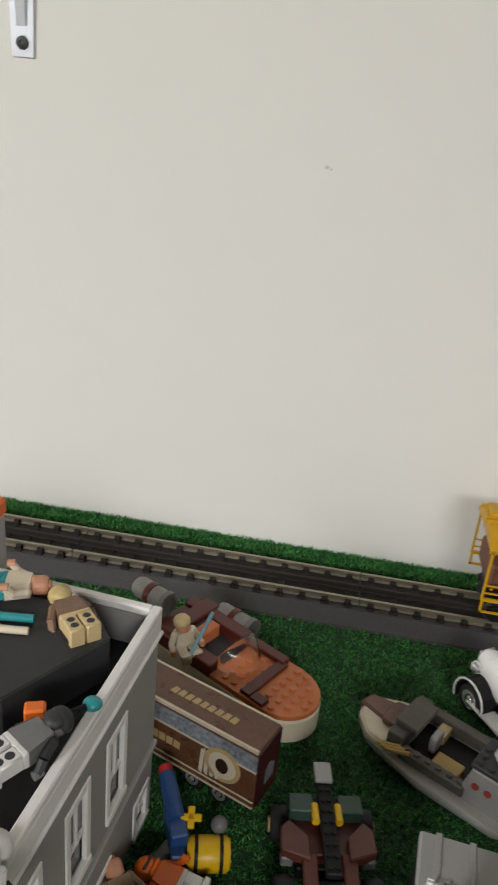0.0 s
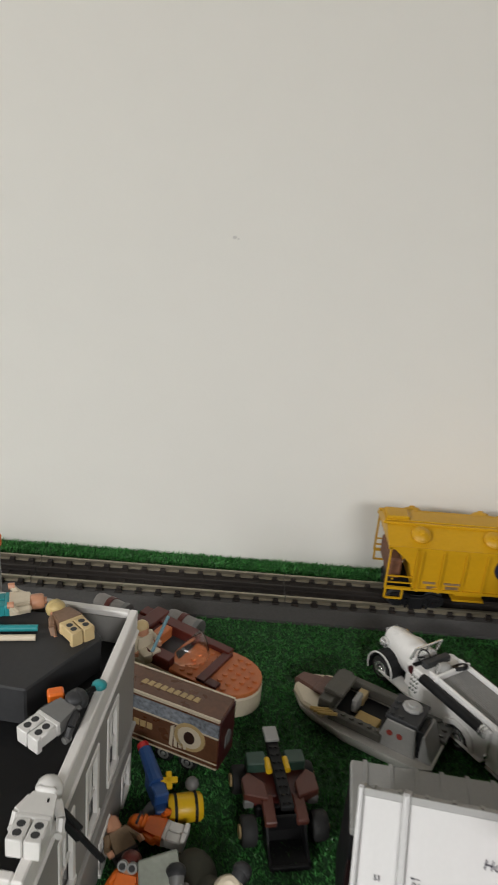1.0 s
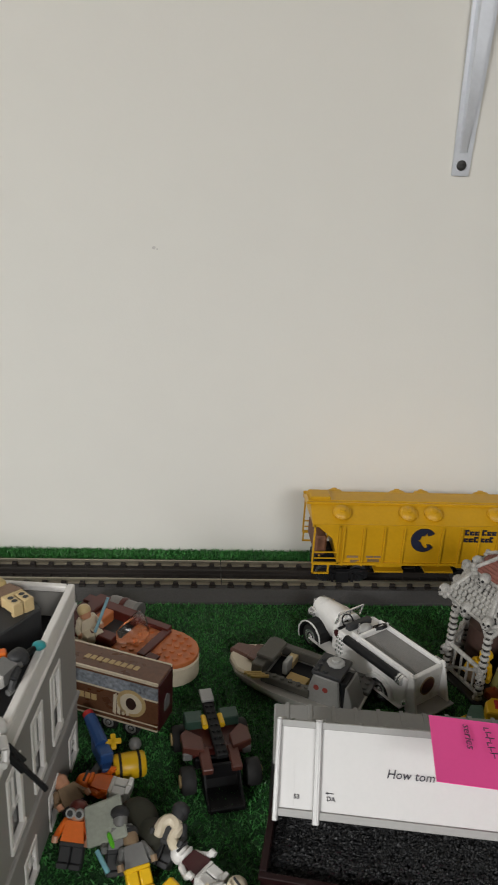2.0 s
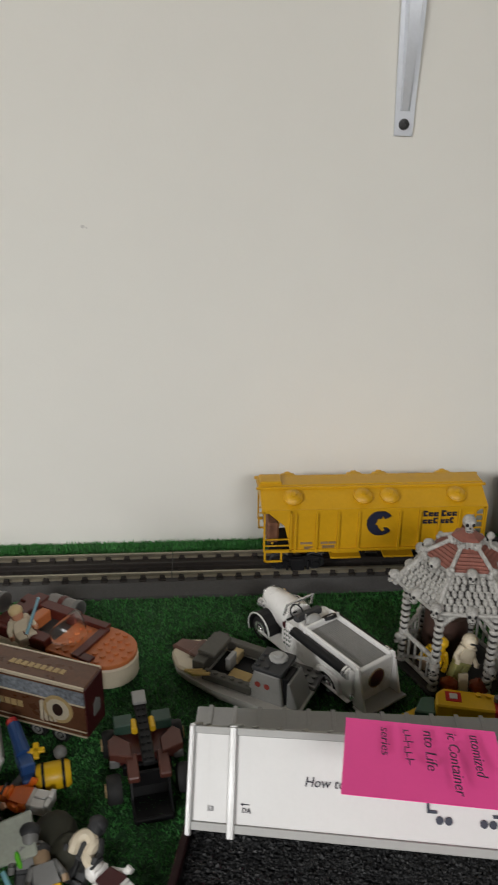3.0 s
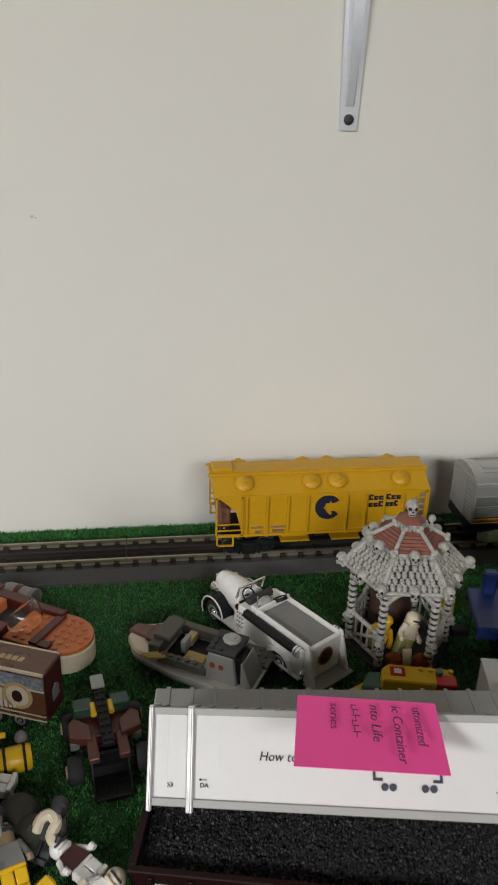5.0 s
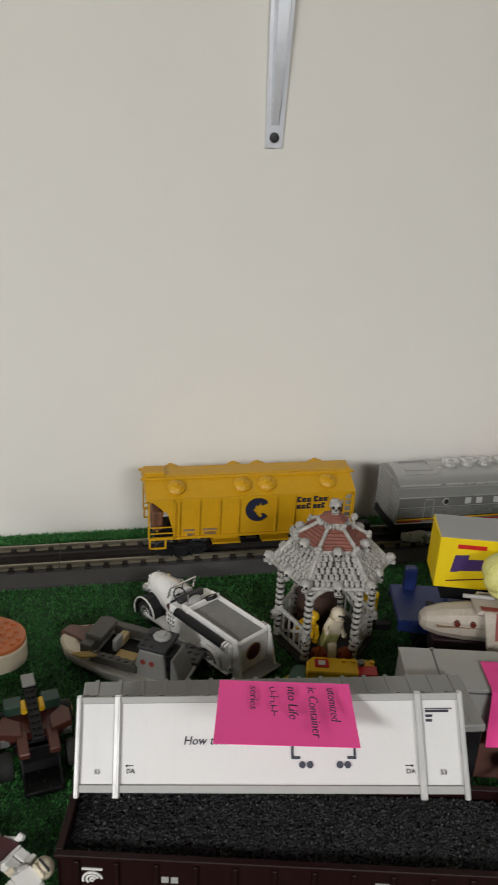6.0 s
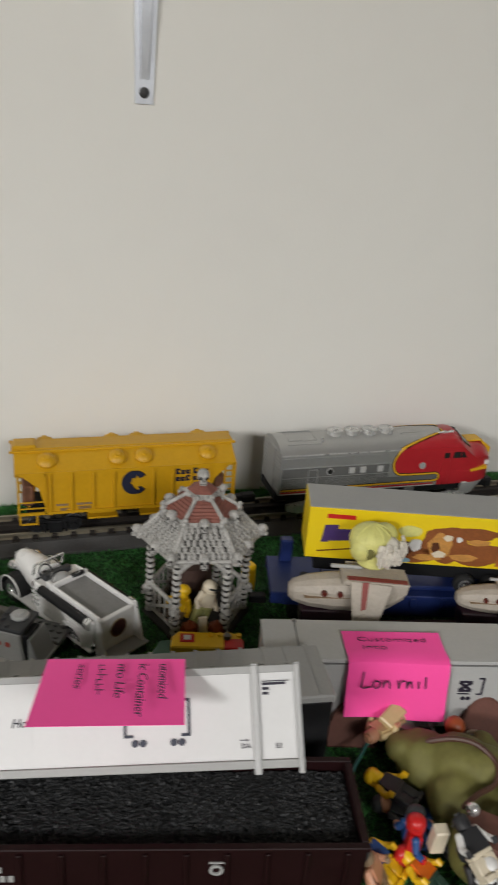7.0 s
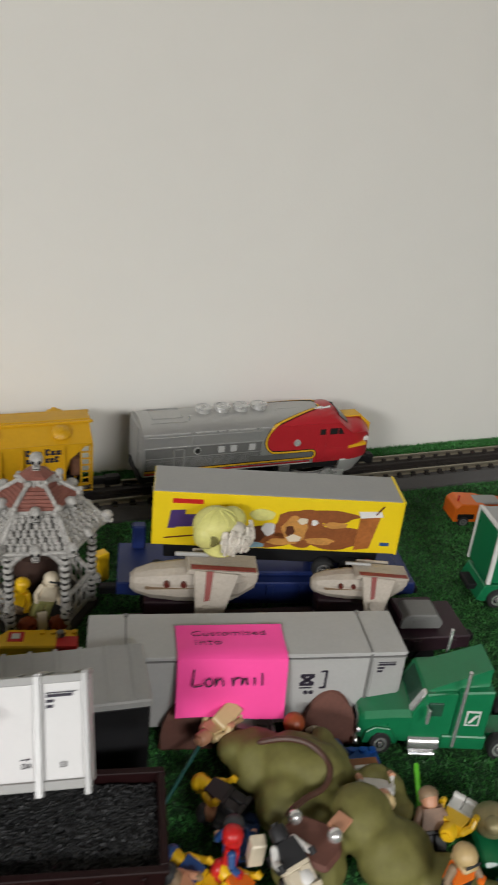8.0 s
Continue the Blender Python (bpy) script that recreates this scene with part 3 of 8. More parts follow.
    box(bm, 1.045 * L, 1.085 * L, -0.006, 0.006, 0.008, 0.020, 0.002)
    part("coupler", bm, BLACK, t)
    return t


locomotive(0.6155)


ENDBROWN = mat("shaded_end_brown", (0.15, 0.065, 0.035), 0.7, vary=0.45, scale=220)


def hopper_car(x):
    L, HW = 0.226, 0.036
    t = thing("hopper_car", pose(x, TRACK_Y, RAIL_TOP), "yellow covered hopper freight car coupled on the track", "freight car")
    zb, ze, zt = 0.030, 0.075, 0.0895
    # body: full-height sides in the middle, slanting end slopes
    bm = B()
    prism(bm, [(0.13 * L, zb + 0.004), (0.87 * L, zb + 0.004), (0.87 * L, zb), (0.80 * L, zb - 0.004), (0.70 * L, zb - 0.004), (0.68 * L, zb), (0.45 * L, zb), (0.43 * L, zb - 0.004),
               (0.32 * L, zb - 0.004), (0.30 * L, zb), (0.13 * L, zb)], -HW + 0.001, HW - 0.001, SIDE)
    prism(bm, [(0.13 * L, zb + 0.003), (0.87 * L, zb + 0.003), (0.90 * L, 0.058), (0.985 * L, ze), (0.015 * L, ze), (0.10 * L, 0.058)], -HW + 0.0012, HW - 0.0012, SIDE)
    part("hopper_body", bm, HOPPER, t)
    bm = B()
    rings = []
    for xx in (0.0, L):
        rings.append([Vector((xx, y, z)) for y, z in ((-HW, ze), (-HW, ze + 0.001), (-0.0130, zt - 0.001), (-0.0118, zt), (0.0118, zt), (0.0130, zt - 0.001), (HW, ze + 0.001), (HW, ze))])
    loft(bm, rings)
    part("roof", bm, HOPPER, t)
    part("roof_walk", box(B(), -0.002, L + 0.002, -0.0105, 0.0105, zt, zt + 0.0016, 0.0005), HOPPER, t)
    for y in (-0.0145, 0.0115):
        part("running_board", box(B(), -0.004, L + 0.004, y, y + 0.003, zt - 0.0015, zt + 0.001, 0.0004), HOPPER, t)
    part("roof_box", box(B(), 0.0, 0.022, -0.010, 0.010, zt + 0.001, zt + 0.005, 0.001), HOPPER, t)
    for k, u in enumerate((0.14, 0.45, 0.57, 0.87)):
        for s in (-1, 1):
            bm = B()
            lathe(bm, [(0.0001, -0.006), (0.0080, -0.005), (0.0086, 0.0), (0.0098, 0.0004), (0.0098, 0.0024), (0.0092, 0.0030), (0.0086, 0.0028), (0.0070, 0.0046), (0.0030, 0.0056), (0.0026, 0.0066), (0.0001, 0.0068)], seg=18,
                  m=pose(u * L, s * 0.0240, ze + 0.0080, -s * 27))
            part("roof_hatch", bm, HOPPER, t, smooth=True)
    me = None
    for s in (-1, 1):
        for u in (0.150, 0.243, 0.339, 0.430, 0.611, 0.700, 0.787, 0.876):
            xx = u * L
            if me is None:
                me = part("side_rib", box(B(), -0.0011, 0.0011, -0.0012, 0.0012, zb - 0.002, ze, 0.0003), HOPPER, t, at=pose(xx, s * HW, 0)).data
            else:
                ob = new("side_rib", me)
                ob.parent, ob.matrix_basis = t, pose(xx, s * HW, 0)
        bm = B()
        box(bm, 0.004, L - 0.004, s * HW - 0.001, s * HW + 0.001, zb - 0.001, zb + 0.0018)
        box(bm, 0.0, L, s * HW - 0.001, s * HW + 0.0012, ze - 0.002, ze + 0.0012)
        for u in (0.008, 0.125):
            box(bm, u * L, u * L + 0.0018, s * HW - 0.001, s * HW + 0.001, zb, ze)
        for u in (0.872, 0.982):
            box(bm, u * L, u * L + 0.0018, s * HW - 0.001, s * HW + 0.001, zb, ze)
        for z in (0.036, 0.043):
            box(bm, 0.004, 0.13 * L, s * HW - 0.0006, s * HW + 0.0006, z, z + 0.0012)
        part("side_sill", bm, HOPPER, t)
        bm = B()
        box(bm, 0.945 * L, 0.952 * L, s * HW - 0.0006, s * HW + 0.0016, 0.022, ze)
        box(bm, 0.993 * L, 1.0 * L, s * HW - 0.0006, s * HW + 0.0016, 0.022, ze)
        for k in range(7):
            box(bm, 0.945 * L, L, s * HW, s * HW + 0.0012, 0.022 + 0.0072 * k, 0.0234 + 0.0072 * k)
        part("ladder", bm, HOPPER, t)
        bm = B()
        box(bm, 0.012 * L, 0.02 * L, s * HW - 0.0006, s * HW + 0.0012, 0.018, zb)
        box(bm, 0.085 * L, 0.093 * L, s * HW - 0.0006, s * HW + 0.0012, 0.020, zb)
        box(bm, 0.012 * L, 0.093 * L, s * HW - 0.0006, s * HW + 0.0012, 0.018, 0.0195)
        part("step", bm, HOPPER, t)
    for u in (0.055, 0.935):
        # one brown block: brake gear plus the end slope's shade as colour
        part("brake_gear_and_shade", box(B(), u * L - 0.006, u * L + 0.006, -0.026, 0.026, zb + 0.004, 0.056, 0.002), ENDBROWN, t, "brown brake gear with the painted shade of the open end")
        for y in (-0.020, 0.0, 0.020):
            part("end_strut", rod(B(), (u * L, y, zb), (u * L + (0.012 if u < 0.5 else -0.012), y, 0.072), 0.0012, seg=8), HOPPER, t)
    for u0, u1 in ((0.33, 0.43), (0.57, 0.67)):
        bm = B()
        prism(bm, [(u0 * L, zb - 0.002), (u1 * L, zb - 0.002), (u1 * L - 0.004, 0.020), (u0 * L + 0.004, 0.020)], -0.024, 0.024, SIDE)
        box(bm, u0 * L - 0.004, u1 * L + 0.004, -HW + 0.001, -0.022, 0.0195, 0.0215)
        part("discharge_bay", bm, HOPPER, t)
    # emblem and lettering as plain dark shapes
    s = -1
    bm = B()
    cx, cz, R = 0.523 * L, 0.0590, 0.0134
    arc = [(cx + R * math.cos(a), cz + R * math.sin(a)) for a in [radians(36 + (322 - 36) * k / 28) for k in range(29)]]
    arc += [(cx + R * x, cz + R * z) for x, z in ((0.56, -0.40), (0.26, -0.38), (0.40, -0.62), (0.22, -0.74), (-0.08, -0.46), (-0.22, -0.16), (-0.46, -0.08), (-0.26, 0.12), (-0.20, 0.40), (0.04, 0.36),
                                                  (0.20, 0.66), (0.30, 0.36), (0.58, 0.44))]
    prism(bm, arc, -HW - 0.0006, -HW + 0.0012, SIDE)
    part("emblem", bm, NAVY, t, "dark blue broken ring emblem")
    bm = B()
    for row, z in enumerate((0.0655, 0.0575)):
        for x0, x1, m in ((0.712, 0.783, 3), (0.794, 0.866 - 0.012 * row, 3)):
            for k in range(m):
                w = (x1 - x0) / m
                tall = 0.0060 if (k + row) % 3 == 0 else 0.0042
                a, b = (x0 + w * (k + 0.08)) * L, (x0 + w * (k + 0.86)) * L
                prism(bm, [(a, z), (b, z), (b, z + 0.0015), (a + 0.0017, z + 0.0015), (a + 0.0017, z + tall - 0.0015), (b, z + tall - 0.0015), (b, z + tall), (a, z + tall)], -HW - 0.0004, -HW + 0.0008, SIDE)
    part("lettering", bm, NAVY, t, "dark blue lettering bars")
    bm = B()
    for x0, x1 in ((0.172, 0.225), (0.262, 0.295), (0.300, 0.330)):
        box(bm, x0 * L, x1 * L, -HW - 0.0002, -HW + 0.0008, 0.0375, 0.0395)
    for k in range(3):
        box(bm, 0.19 * L, 0.23 * L - 0.002 * k, -HW - 0.0002, -HW + 0.0008, 0.0340 - 0.0011 * k, 0.0345 - 0.0011 * k)
        box(bm, 0.27 * L, 0.325 * L, -HW - 0.0002, -HW + 0.0008, 0.0350 - 0.0011 * k, 0.0354 - 0.0011 * k)
    part("small_print", bm, DTAN, t, "faint small print bars")
    bm = B()
    box(bm, 0.80 * L, 0.832 * L, -HW - 0.0004, -HW + 0.0008, 0.0345, 0.0415, mi=0)
    for k in range(3):
        box(bm, 0.803 * L, 0.829 * L, -HW - 0.0007, -HW + 0.0008, 0.0355 + 0.002 * k, 0.0362 + 0.002 * k, mi=1)
    part("data_plate", bm, [NAVY, WHITE], t, "small dark data plate")
    part("underframe", box(B(), 0.01, L - 0.01, -0.014, 0.014, 0.016, 0.030), BLACK, t)
    truck_frame(t, 0.17 * L, 0.025, BLACK, span=0.044)
    truck_frame(t, 0.83 * L, 0.025, BLACK, span=0.044)
    bm = B()
    box(bm, L, L + 0.022, -0.004, 0.004, 0.010, 0.017, 0.001)
    box(bm, L + 0.018, L + 0.036, -0.006, 0.006, 0.008, 0.018, 0.002)
    part("coupler", bm, BLACK, t)
    return t


hopper_car(0.3440)


# ---- containers, gondola and notes ----
FACE = Matrix(((1, 0, 0, 0), (0, 0, -1, 0), (0, 1, 0, 0), (0, 0, 0, 1)))  # lettering on a face that looks towards -y


POST = mat("post_grey", (0.47, 0.47, 0.465), 0.35, metal=0.15, vary=0.05)


def white_container():
    L, W, H = 0.2370, 0.0135, 0.0550
    ex = Vector((0.2247, -0.0716, 0.0360)).normalized()
    ez = Vector((0.0047, 0.0335, 0.0440))
    ez = (ez - ex * ez.dot(ex)).normalized()
    lay = Matrix.Translation((0.2718, 0.5995, 0.0668)) @ Matrix((ex, ez.cross(ex), ez)).transposed().to_4x4()
    t = thing("shipping_container", lay, "white ribbed model shipping container leaning back on coal", "container")
    part("body", box(B(), 0.001, L - 0.001, 0.0008, W, 0.001, H - 0.001, 0.0004), CWHITE, t)
    bm = B()
    box(bm, 0.0, L, -0.0008, 0.0016, 0.0, 0.0046, 0.0004)
    box(bm, 0.0, L, -0.0008, 0.0016, H - 0.0036, H + 0.0006, 0.0004)
    part("roof", box(B(), 0.0, L, 0.0018, W, H - 0.0010, H + 0.0004, 0.0003), ROOFGREY, t, "dull grey ribbed roof")
    part("rail_frame", bm, ROOFGREY, t, "dull grey top and bottom rails")
    for u in (0.0, 0.113, 0.889, 0.992):
        w = 0.0016 if u in (0.0, 0.992) else 0.0021
        x = u * L + (w if u == 0 else 0)
        bm = B()
        box(bm, x - w, x + w, -0.0022, 0.001, -0.003, H + 0.001, 0.0006)
        box(bm, x - w, x + w, -0.001, W, H, H + 0.0018, 0.0004)
        box(bm, x - w * 0.35, x + w * 0.35, -0.0026, -0.001, -0.002, H, 0.0002)
        part("post", bm, POST, t, "grey corner and side posts")
    bm = B()
    for k in range(1, 20):
        x = L * (0.1115 + (0.873 - 0.1115) * k / 20)
        if k % 2 == 0:
            box(bm, x - 0.0004, x + 0.0004, 0.00072, 0.001, 0.004, H - 0.004)
    for k in range(74):
        x = L * (0.13 + 0.73 * k / 73)
        for z in (0.0054, H - 0.0046):
            box(bm, x - 0.0004, x + 0.0004, 0.00065, 0.001, z - 0.0003, z + 0.0003)
    box(bm, 0.05 * L, 0.052 * L, 0.00072, 0.001, 0.004, H - 0.004)
    tagged(part("rivets", bm, CWHITE, t), kind="stuff")
    for k in range(16):
        part("roof_rib", box(B(), L * (k + 0.5) / 16 - 0.0012, L * (k + 0.5) / 16 + 0.0012, 0.003, W, H, H + 0.0013, 0.0003), ROOFGREY, t)
    for txt, x, z, s in (("53", 0.052, 0.0105, 0.0038), ("DA", 0.138, 0.0110, 0.0037), ("DA", 0.850, 0.0110, 0.0037), ("53", 0.932, 0.0105, 0.0038)):
        words("lettering", txt, s, INK, t, Matrix.Translation((x * L, 0.0002, z)) @ FACE)
    for x0, d in ((0.136, -1), (0.848, 1)):
        bm = B()
        box(bm, x0 * L, x0 * L + 0.0046, 0.0002, 0.001, 0.0151, 0.0155)
        tip = x0 * L + (0.0 if d < 0 else 0.0046)
        prism(bm, [(tip - d * 0.0010, 0.0145), (tip + d * 0.0004, 0.0153), (tip - d * 0.0010, 0.0161)], 0.0002, 0.001, SIDE)
        part("arrow", bm, INK, t)
    words("slogan", "How tom", 0.0072, INK, t, Matrix.Translation((0.288 * L, 0.0002, 0.0272)) @ FACE, italic=0.22)
    cx = 0.648 * L
    bm = B()
    for dx in (-0.0128, -0.0082, 0.0095, 0.0141):
        rod(bm, (cx + dx, 0.001, 0.0158), (cx + dx, -0.0003, 0.0158), 0.0020, seg=14)
    for s in (-1, 1):
        x = cx + s * 0.0185
        box(bm, x - 0.0007, x + 0.0007, -0.0003, 0.001, 0.0190, 0.0395)
        box(bm, min(x, x - s * 0.0045), max(x, x - s * 0.0045), -0.0003, 0.001, 0.0190, 0.0204)
        box(bm, min(x, x - s * 0.0045), max(x, x - s * 0.0045), -0.0003, 0.001, 0.0381, 0.0395)
    part("emblem", bm, NAVY, t, "dark wheel and bracket emblem")
    bm = B()
    for k, w in enumerate((0.0135, 0.0040, 0.0036)):
        box(bm, 0.906 * L, 0.906 * L + w, 0.0001, 0.001, 0.0446 - 0.0026 * k, 0.0460 - 0.0026 * k)
    box(bm, 0.906 * L, 0.906 * L + 0.0155, -0.0002, 0.001, 0.0465, 0.0469)
    part("small_print", bm, INK, t)
    return t


white_container()


def dark_container():
    t = thing("dark_container", pose(0.2748, 0.6280, 0.0, 0, 0, -6.6), "long black box container with a grey ribbed lid", "container")
    L, W, H = 0.270, 0.051, 0.085
    part("body", box(B(), 0, L, 0, W, 0.0, H - 0.006, 0.001), BLACK, t, "black sides")
    part("lid", box(B(), -0.001, L + 0.001, -0.001, W + 0.001, H - 0.006, H, 0.001), ROOFGREY, t, "grey lid")
    me = None
    for k in range(17):
        x = L * (k + 0.5) / 17
        if me is None:
            me = part("rib", box(B(), -0.0014, 0.0014, 0.001, W + 0.0014, H, H + 0.0006, 0.0002), ROOFGREY, t, at=pose(x, 0, 0)).data
        else:
            ob = new("rib", me)
            ob.parent, ob.matrix_basis = t, pose(x, 0, 0)
    return t


dark_container()


def gondola():
    L, W, H = 0.273, 0.064, 0.060
    t = thing("gondola_car", pose(0.2620, 0.5630, 0.0, 0, 0, -12.7), "dark maroon gondola freight car filled with coal", "freight car")
    for name, a in (("side_panel", (0, L, 0, 0.0022)), ("side_panel", (0, L, W - 0.0022, W)), ("end_panel", (0, 0.0022, 0, W)), ("end_panel", (L - 0.0022, L, 0, W))):
        part(name, box(B(), *a, 0.014, H - 0.001, 0.0003), MAROON, t)
    bm = B()
    for a in ((-0.0015, L + 0.0015, -0.0015, 0.003), (-0.0015, L + 0.0015, W - 0.003, W + 0.0015), (-0.0015, 0.003, 0.003, W - 0.003), (L - 0.003, L + 0.0015, 0.003, W - 0.003)):
        box(bm, *a, H - 0.002, H + 0.001, 0.0005)
    part("rim", bm, MAROON, t)
    for k in range(12):
        part("side_rib", box(B(), L * (k + 0.5) / 12 - 0.0014, L * (k + 0.5) / 12 + 0.0014, -0.0020, 0.0005, 0.014, H - 0.003, 0.0004), MAROON, t)
    part("floor_frame", box(B(), 0.004, L - 0.004, 0.006, W - 0.006, 0.0, 0.016, 0.001), BLACK, t)
    bm = B()
    cx, cz = 0.020, 0.042
    for r0, a0, a1 in ((0.0062, 10, 200), (0.0040, 20, 230), (0.0019, 0, 300)):
        ring = [(cx + r0 * math.cos(radians(a0 + (a1 - a0) * k / 14)), cz + r0 * math.sin(radians(a0 + (a1 - a0) * k / 14))) for k in range(15)]
        ring += [(cx + (r0 - 0.0013) * math.cos(radians(a1 + (a0 - a1) * k / 14)), cz + (r0 - 0.0013) * math.sin(radians(a1 + (a0 - a1) * k / 14))) for k in range(15)]
        prism(bm, ring, -0.0006, 0.0006, SIDE)
    box(bm, 0.014, 0.026, -0.0006, 0.0006, 0.0495, 0.0510)
    box(bm, 0.014, 0.020, -0.0006, 0.0006, 0.0348, 0.0360)
    part("emblem", bm, WHITE, t, "white curved line emblem")
    for x0, w, z0 in ((0.0600, 0.0042, 0.0420), (0.0655, 0.0042, 0.0420), (0.0595, 0.0030, 0.0350), (0.0640, 0.0030, 0.0350), (0.0685, 0.0030, 0.0350), (0.0730, 0.0030, 0.0350)):
        part("lettering", box(B(), x0, x0 + w, -0.0006, 0.0006, z0, z0 + 0.0046, 0.0002), LGREY, t, "pale lettering bar")
    bm = B()
    lathe(bm, [(0.0024, 0.0), (0.0040, 0.0), (0.0040, 0.0012), (0.0024, 0.0012), (0.0024, 0.0)], seg=18, m=pose(0.1878, 0.0002, 0.0435, 90))
    box(bm, 0.1834, 0.1920, -0.0006, 0.0006, 0.0485, 0.0496)
    part("ring_mark", bm, LGREY, t, "small pale ring mark")
    part("coal_bed", box(B(), 0.002, L - 0.002, 0.002, W - 0.002, 0.016, H - 0.009), COAL, t)
    bm = B()
    bmesh.ops.create_icosphere(bm, subdivisions=1, radius=1)
    seed_v = np.array([v.co[:] for v in bm.verts])
    seed_f = np.array([[v.index for v in f.verts] for f in bm.faces])
    bm.free()
    rng = np.random.default_rng(7)
    n = 17000
    x, y = rng.uniform(0.004, L - 0.004, n), rng.uniform(0.004, W - 0.004, n)
    r = rng.uniform(0.0006, 0.0012, n) * np.where(rng.random(n) < 0.04, 1.7, 1.0)
    hill = np.array([noise.noise((a * 45, b * 45, 0.3)) for a, b in zip(x, y)])
    z = np.minimum(H - 0.0075 + 0.0016 * hill + rng.uniform(0, 0.0010, n), H - 0.0012 - np.where(y > 0.03, 0.002, 0.0))
    v = seed_v[None] * rng.uniform(0.65, 1.3, (n, len(seed_v), 1)) * rng.uniform(0.6, 1.25, (n, 1, 3)) * r[:, None, None] + np.stack([x, y, z], 1)[:, None]
    f = seed_f[None] + (np.arange(n) * len(seed_v))[:, None, None]
    me = bpy.data.meshes.new("coal")
    me.from_pydata(v.reshape(-1, 3).tolist(), [], f.reshape(-1, 3).tolist())
    me.materials.append(COAL)
    ob = tagged(new("coal", me), "loose black coal lumps", kind="stuff")
    ob.parent = t
    return t


gondola()


def sheet(bm, corners, nx=10, ny=10, bulge=0.0, thick=0.0003):
    """A thin sheet over four corners (top left, top right, bottom left, bottom right)."""
    tl, tr, bl, br = [Vector(c) for c in corners]
    nrm = (tr - tl).cross(bl - tl).normalized()
    rows = []
    for off in (0, thick):
        rows.append([[bm.verts.new(tl.lerp(tr, i / nx).lerp(bl.lerp(br, i / nx), j / ny) + nrm * (off + bulge * math.sin(math.pi * j / ny))) for i in range(nx + 1)] for j in range(ny + 1)])
    for r in rows:
        for j in range(ny):
            for i in range(nx):
                bm.faces.new((r[j][i], r[j][i + 1], r[j + 1][i + 1], r[j + 1][i]))
    a, b = rows
    rim = [(0, i) for i in range(nx + 1)] + [(j, nx) for j in range(1, ny + 1)] + [(ny, i) for i in range(nx - 1, -1, -1)] + [(j, 0) for j in range(ny - 1, 0, -1)]
    for (p, q), (r, s) in zip(rim, rim[1:] + rim[:1]):
        bm.faces.new((a[p][q], a[r][s], b[r][s], b[p][q]))
    return bm


def container_note():
    tl, tr, bl, br = Vector((0.3605, 0.6030, 0.1390)), Vector((0.4370, 0.5860, 0.1405)), Vector((0.3465, 0.5445, 0.1466)), Vector((0.4257, 0.5335, 0.1424))
    t = thing("pink_note", Matrix(), "bright pink sticky note with handwriting on the container", "sticky note", "sticky notes")
    part("paper", sheet(B(), (tl, tr, bl, br)), PINK, t, smooth=True)
    ex, ey = (tr - tl).normalized(), (tl - bl)
    ey = (ey - ex * ey.dot(ex)).normalized()
    ez = ex.cross(ey)
    base = Matrix.Translation(tl + ez * 0.0012) @ Matrix((ex, ey, ez)).transposed().to_4x4()

    def ink(text, x, y, size, width):
        words("handwriting", text, size, INK, t, base @ pose(x, y, 0, 0, 0, -90), italic=0.12, width=width * 1.08, thin=0.00010)
    ink("utomized", 0.0640, -0.0065, 0.0078, 0.030)
    ink("ic Container", 0.0525, -0.0065, 0.0078, 0.044)
    ink("nto Life", 0.0405, -0.0065, 0.0078, 0.029)
    ink("series", 0.0185, -0.0070, 0.0066, 0.021)
    bm = B()
    for x, y0, lens_ in ((0.0300, 0.0080, (0.003, 0.004, 0.0035, 0.003, 0.004, 0.0045)),):
        y = -y0
        for k, w in enumerate(lens_):
            box(bm, x + 0.0005 * (k % 2), x + 0.0028 + 0.0010 * ((k * 7) % 3), y - 0.0005, y, -0.0001, 0.0002, m=base)
            box(bm, x + 0.001 * (k % 3), x + 0.001 * (k % 3) + 0.0005, y - w, y, -0.0001, 0.0002, m=base)
            y -= w + 0.0012
    part("scribble", bm, INK, t, "unreadable handwritten strokes")
    return t


container_note()


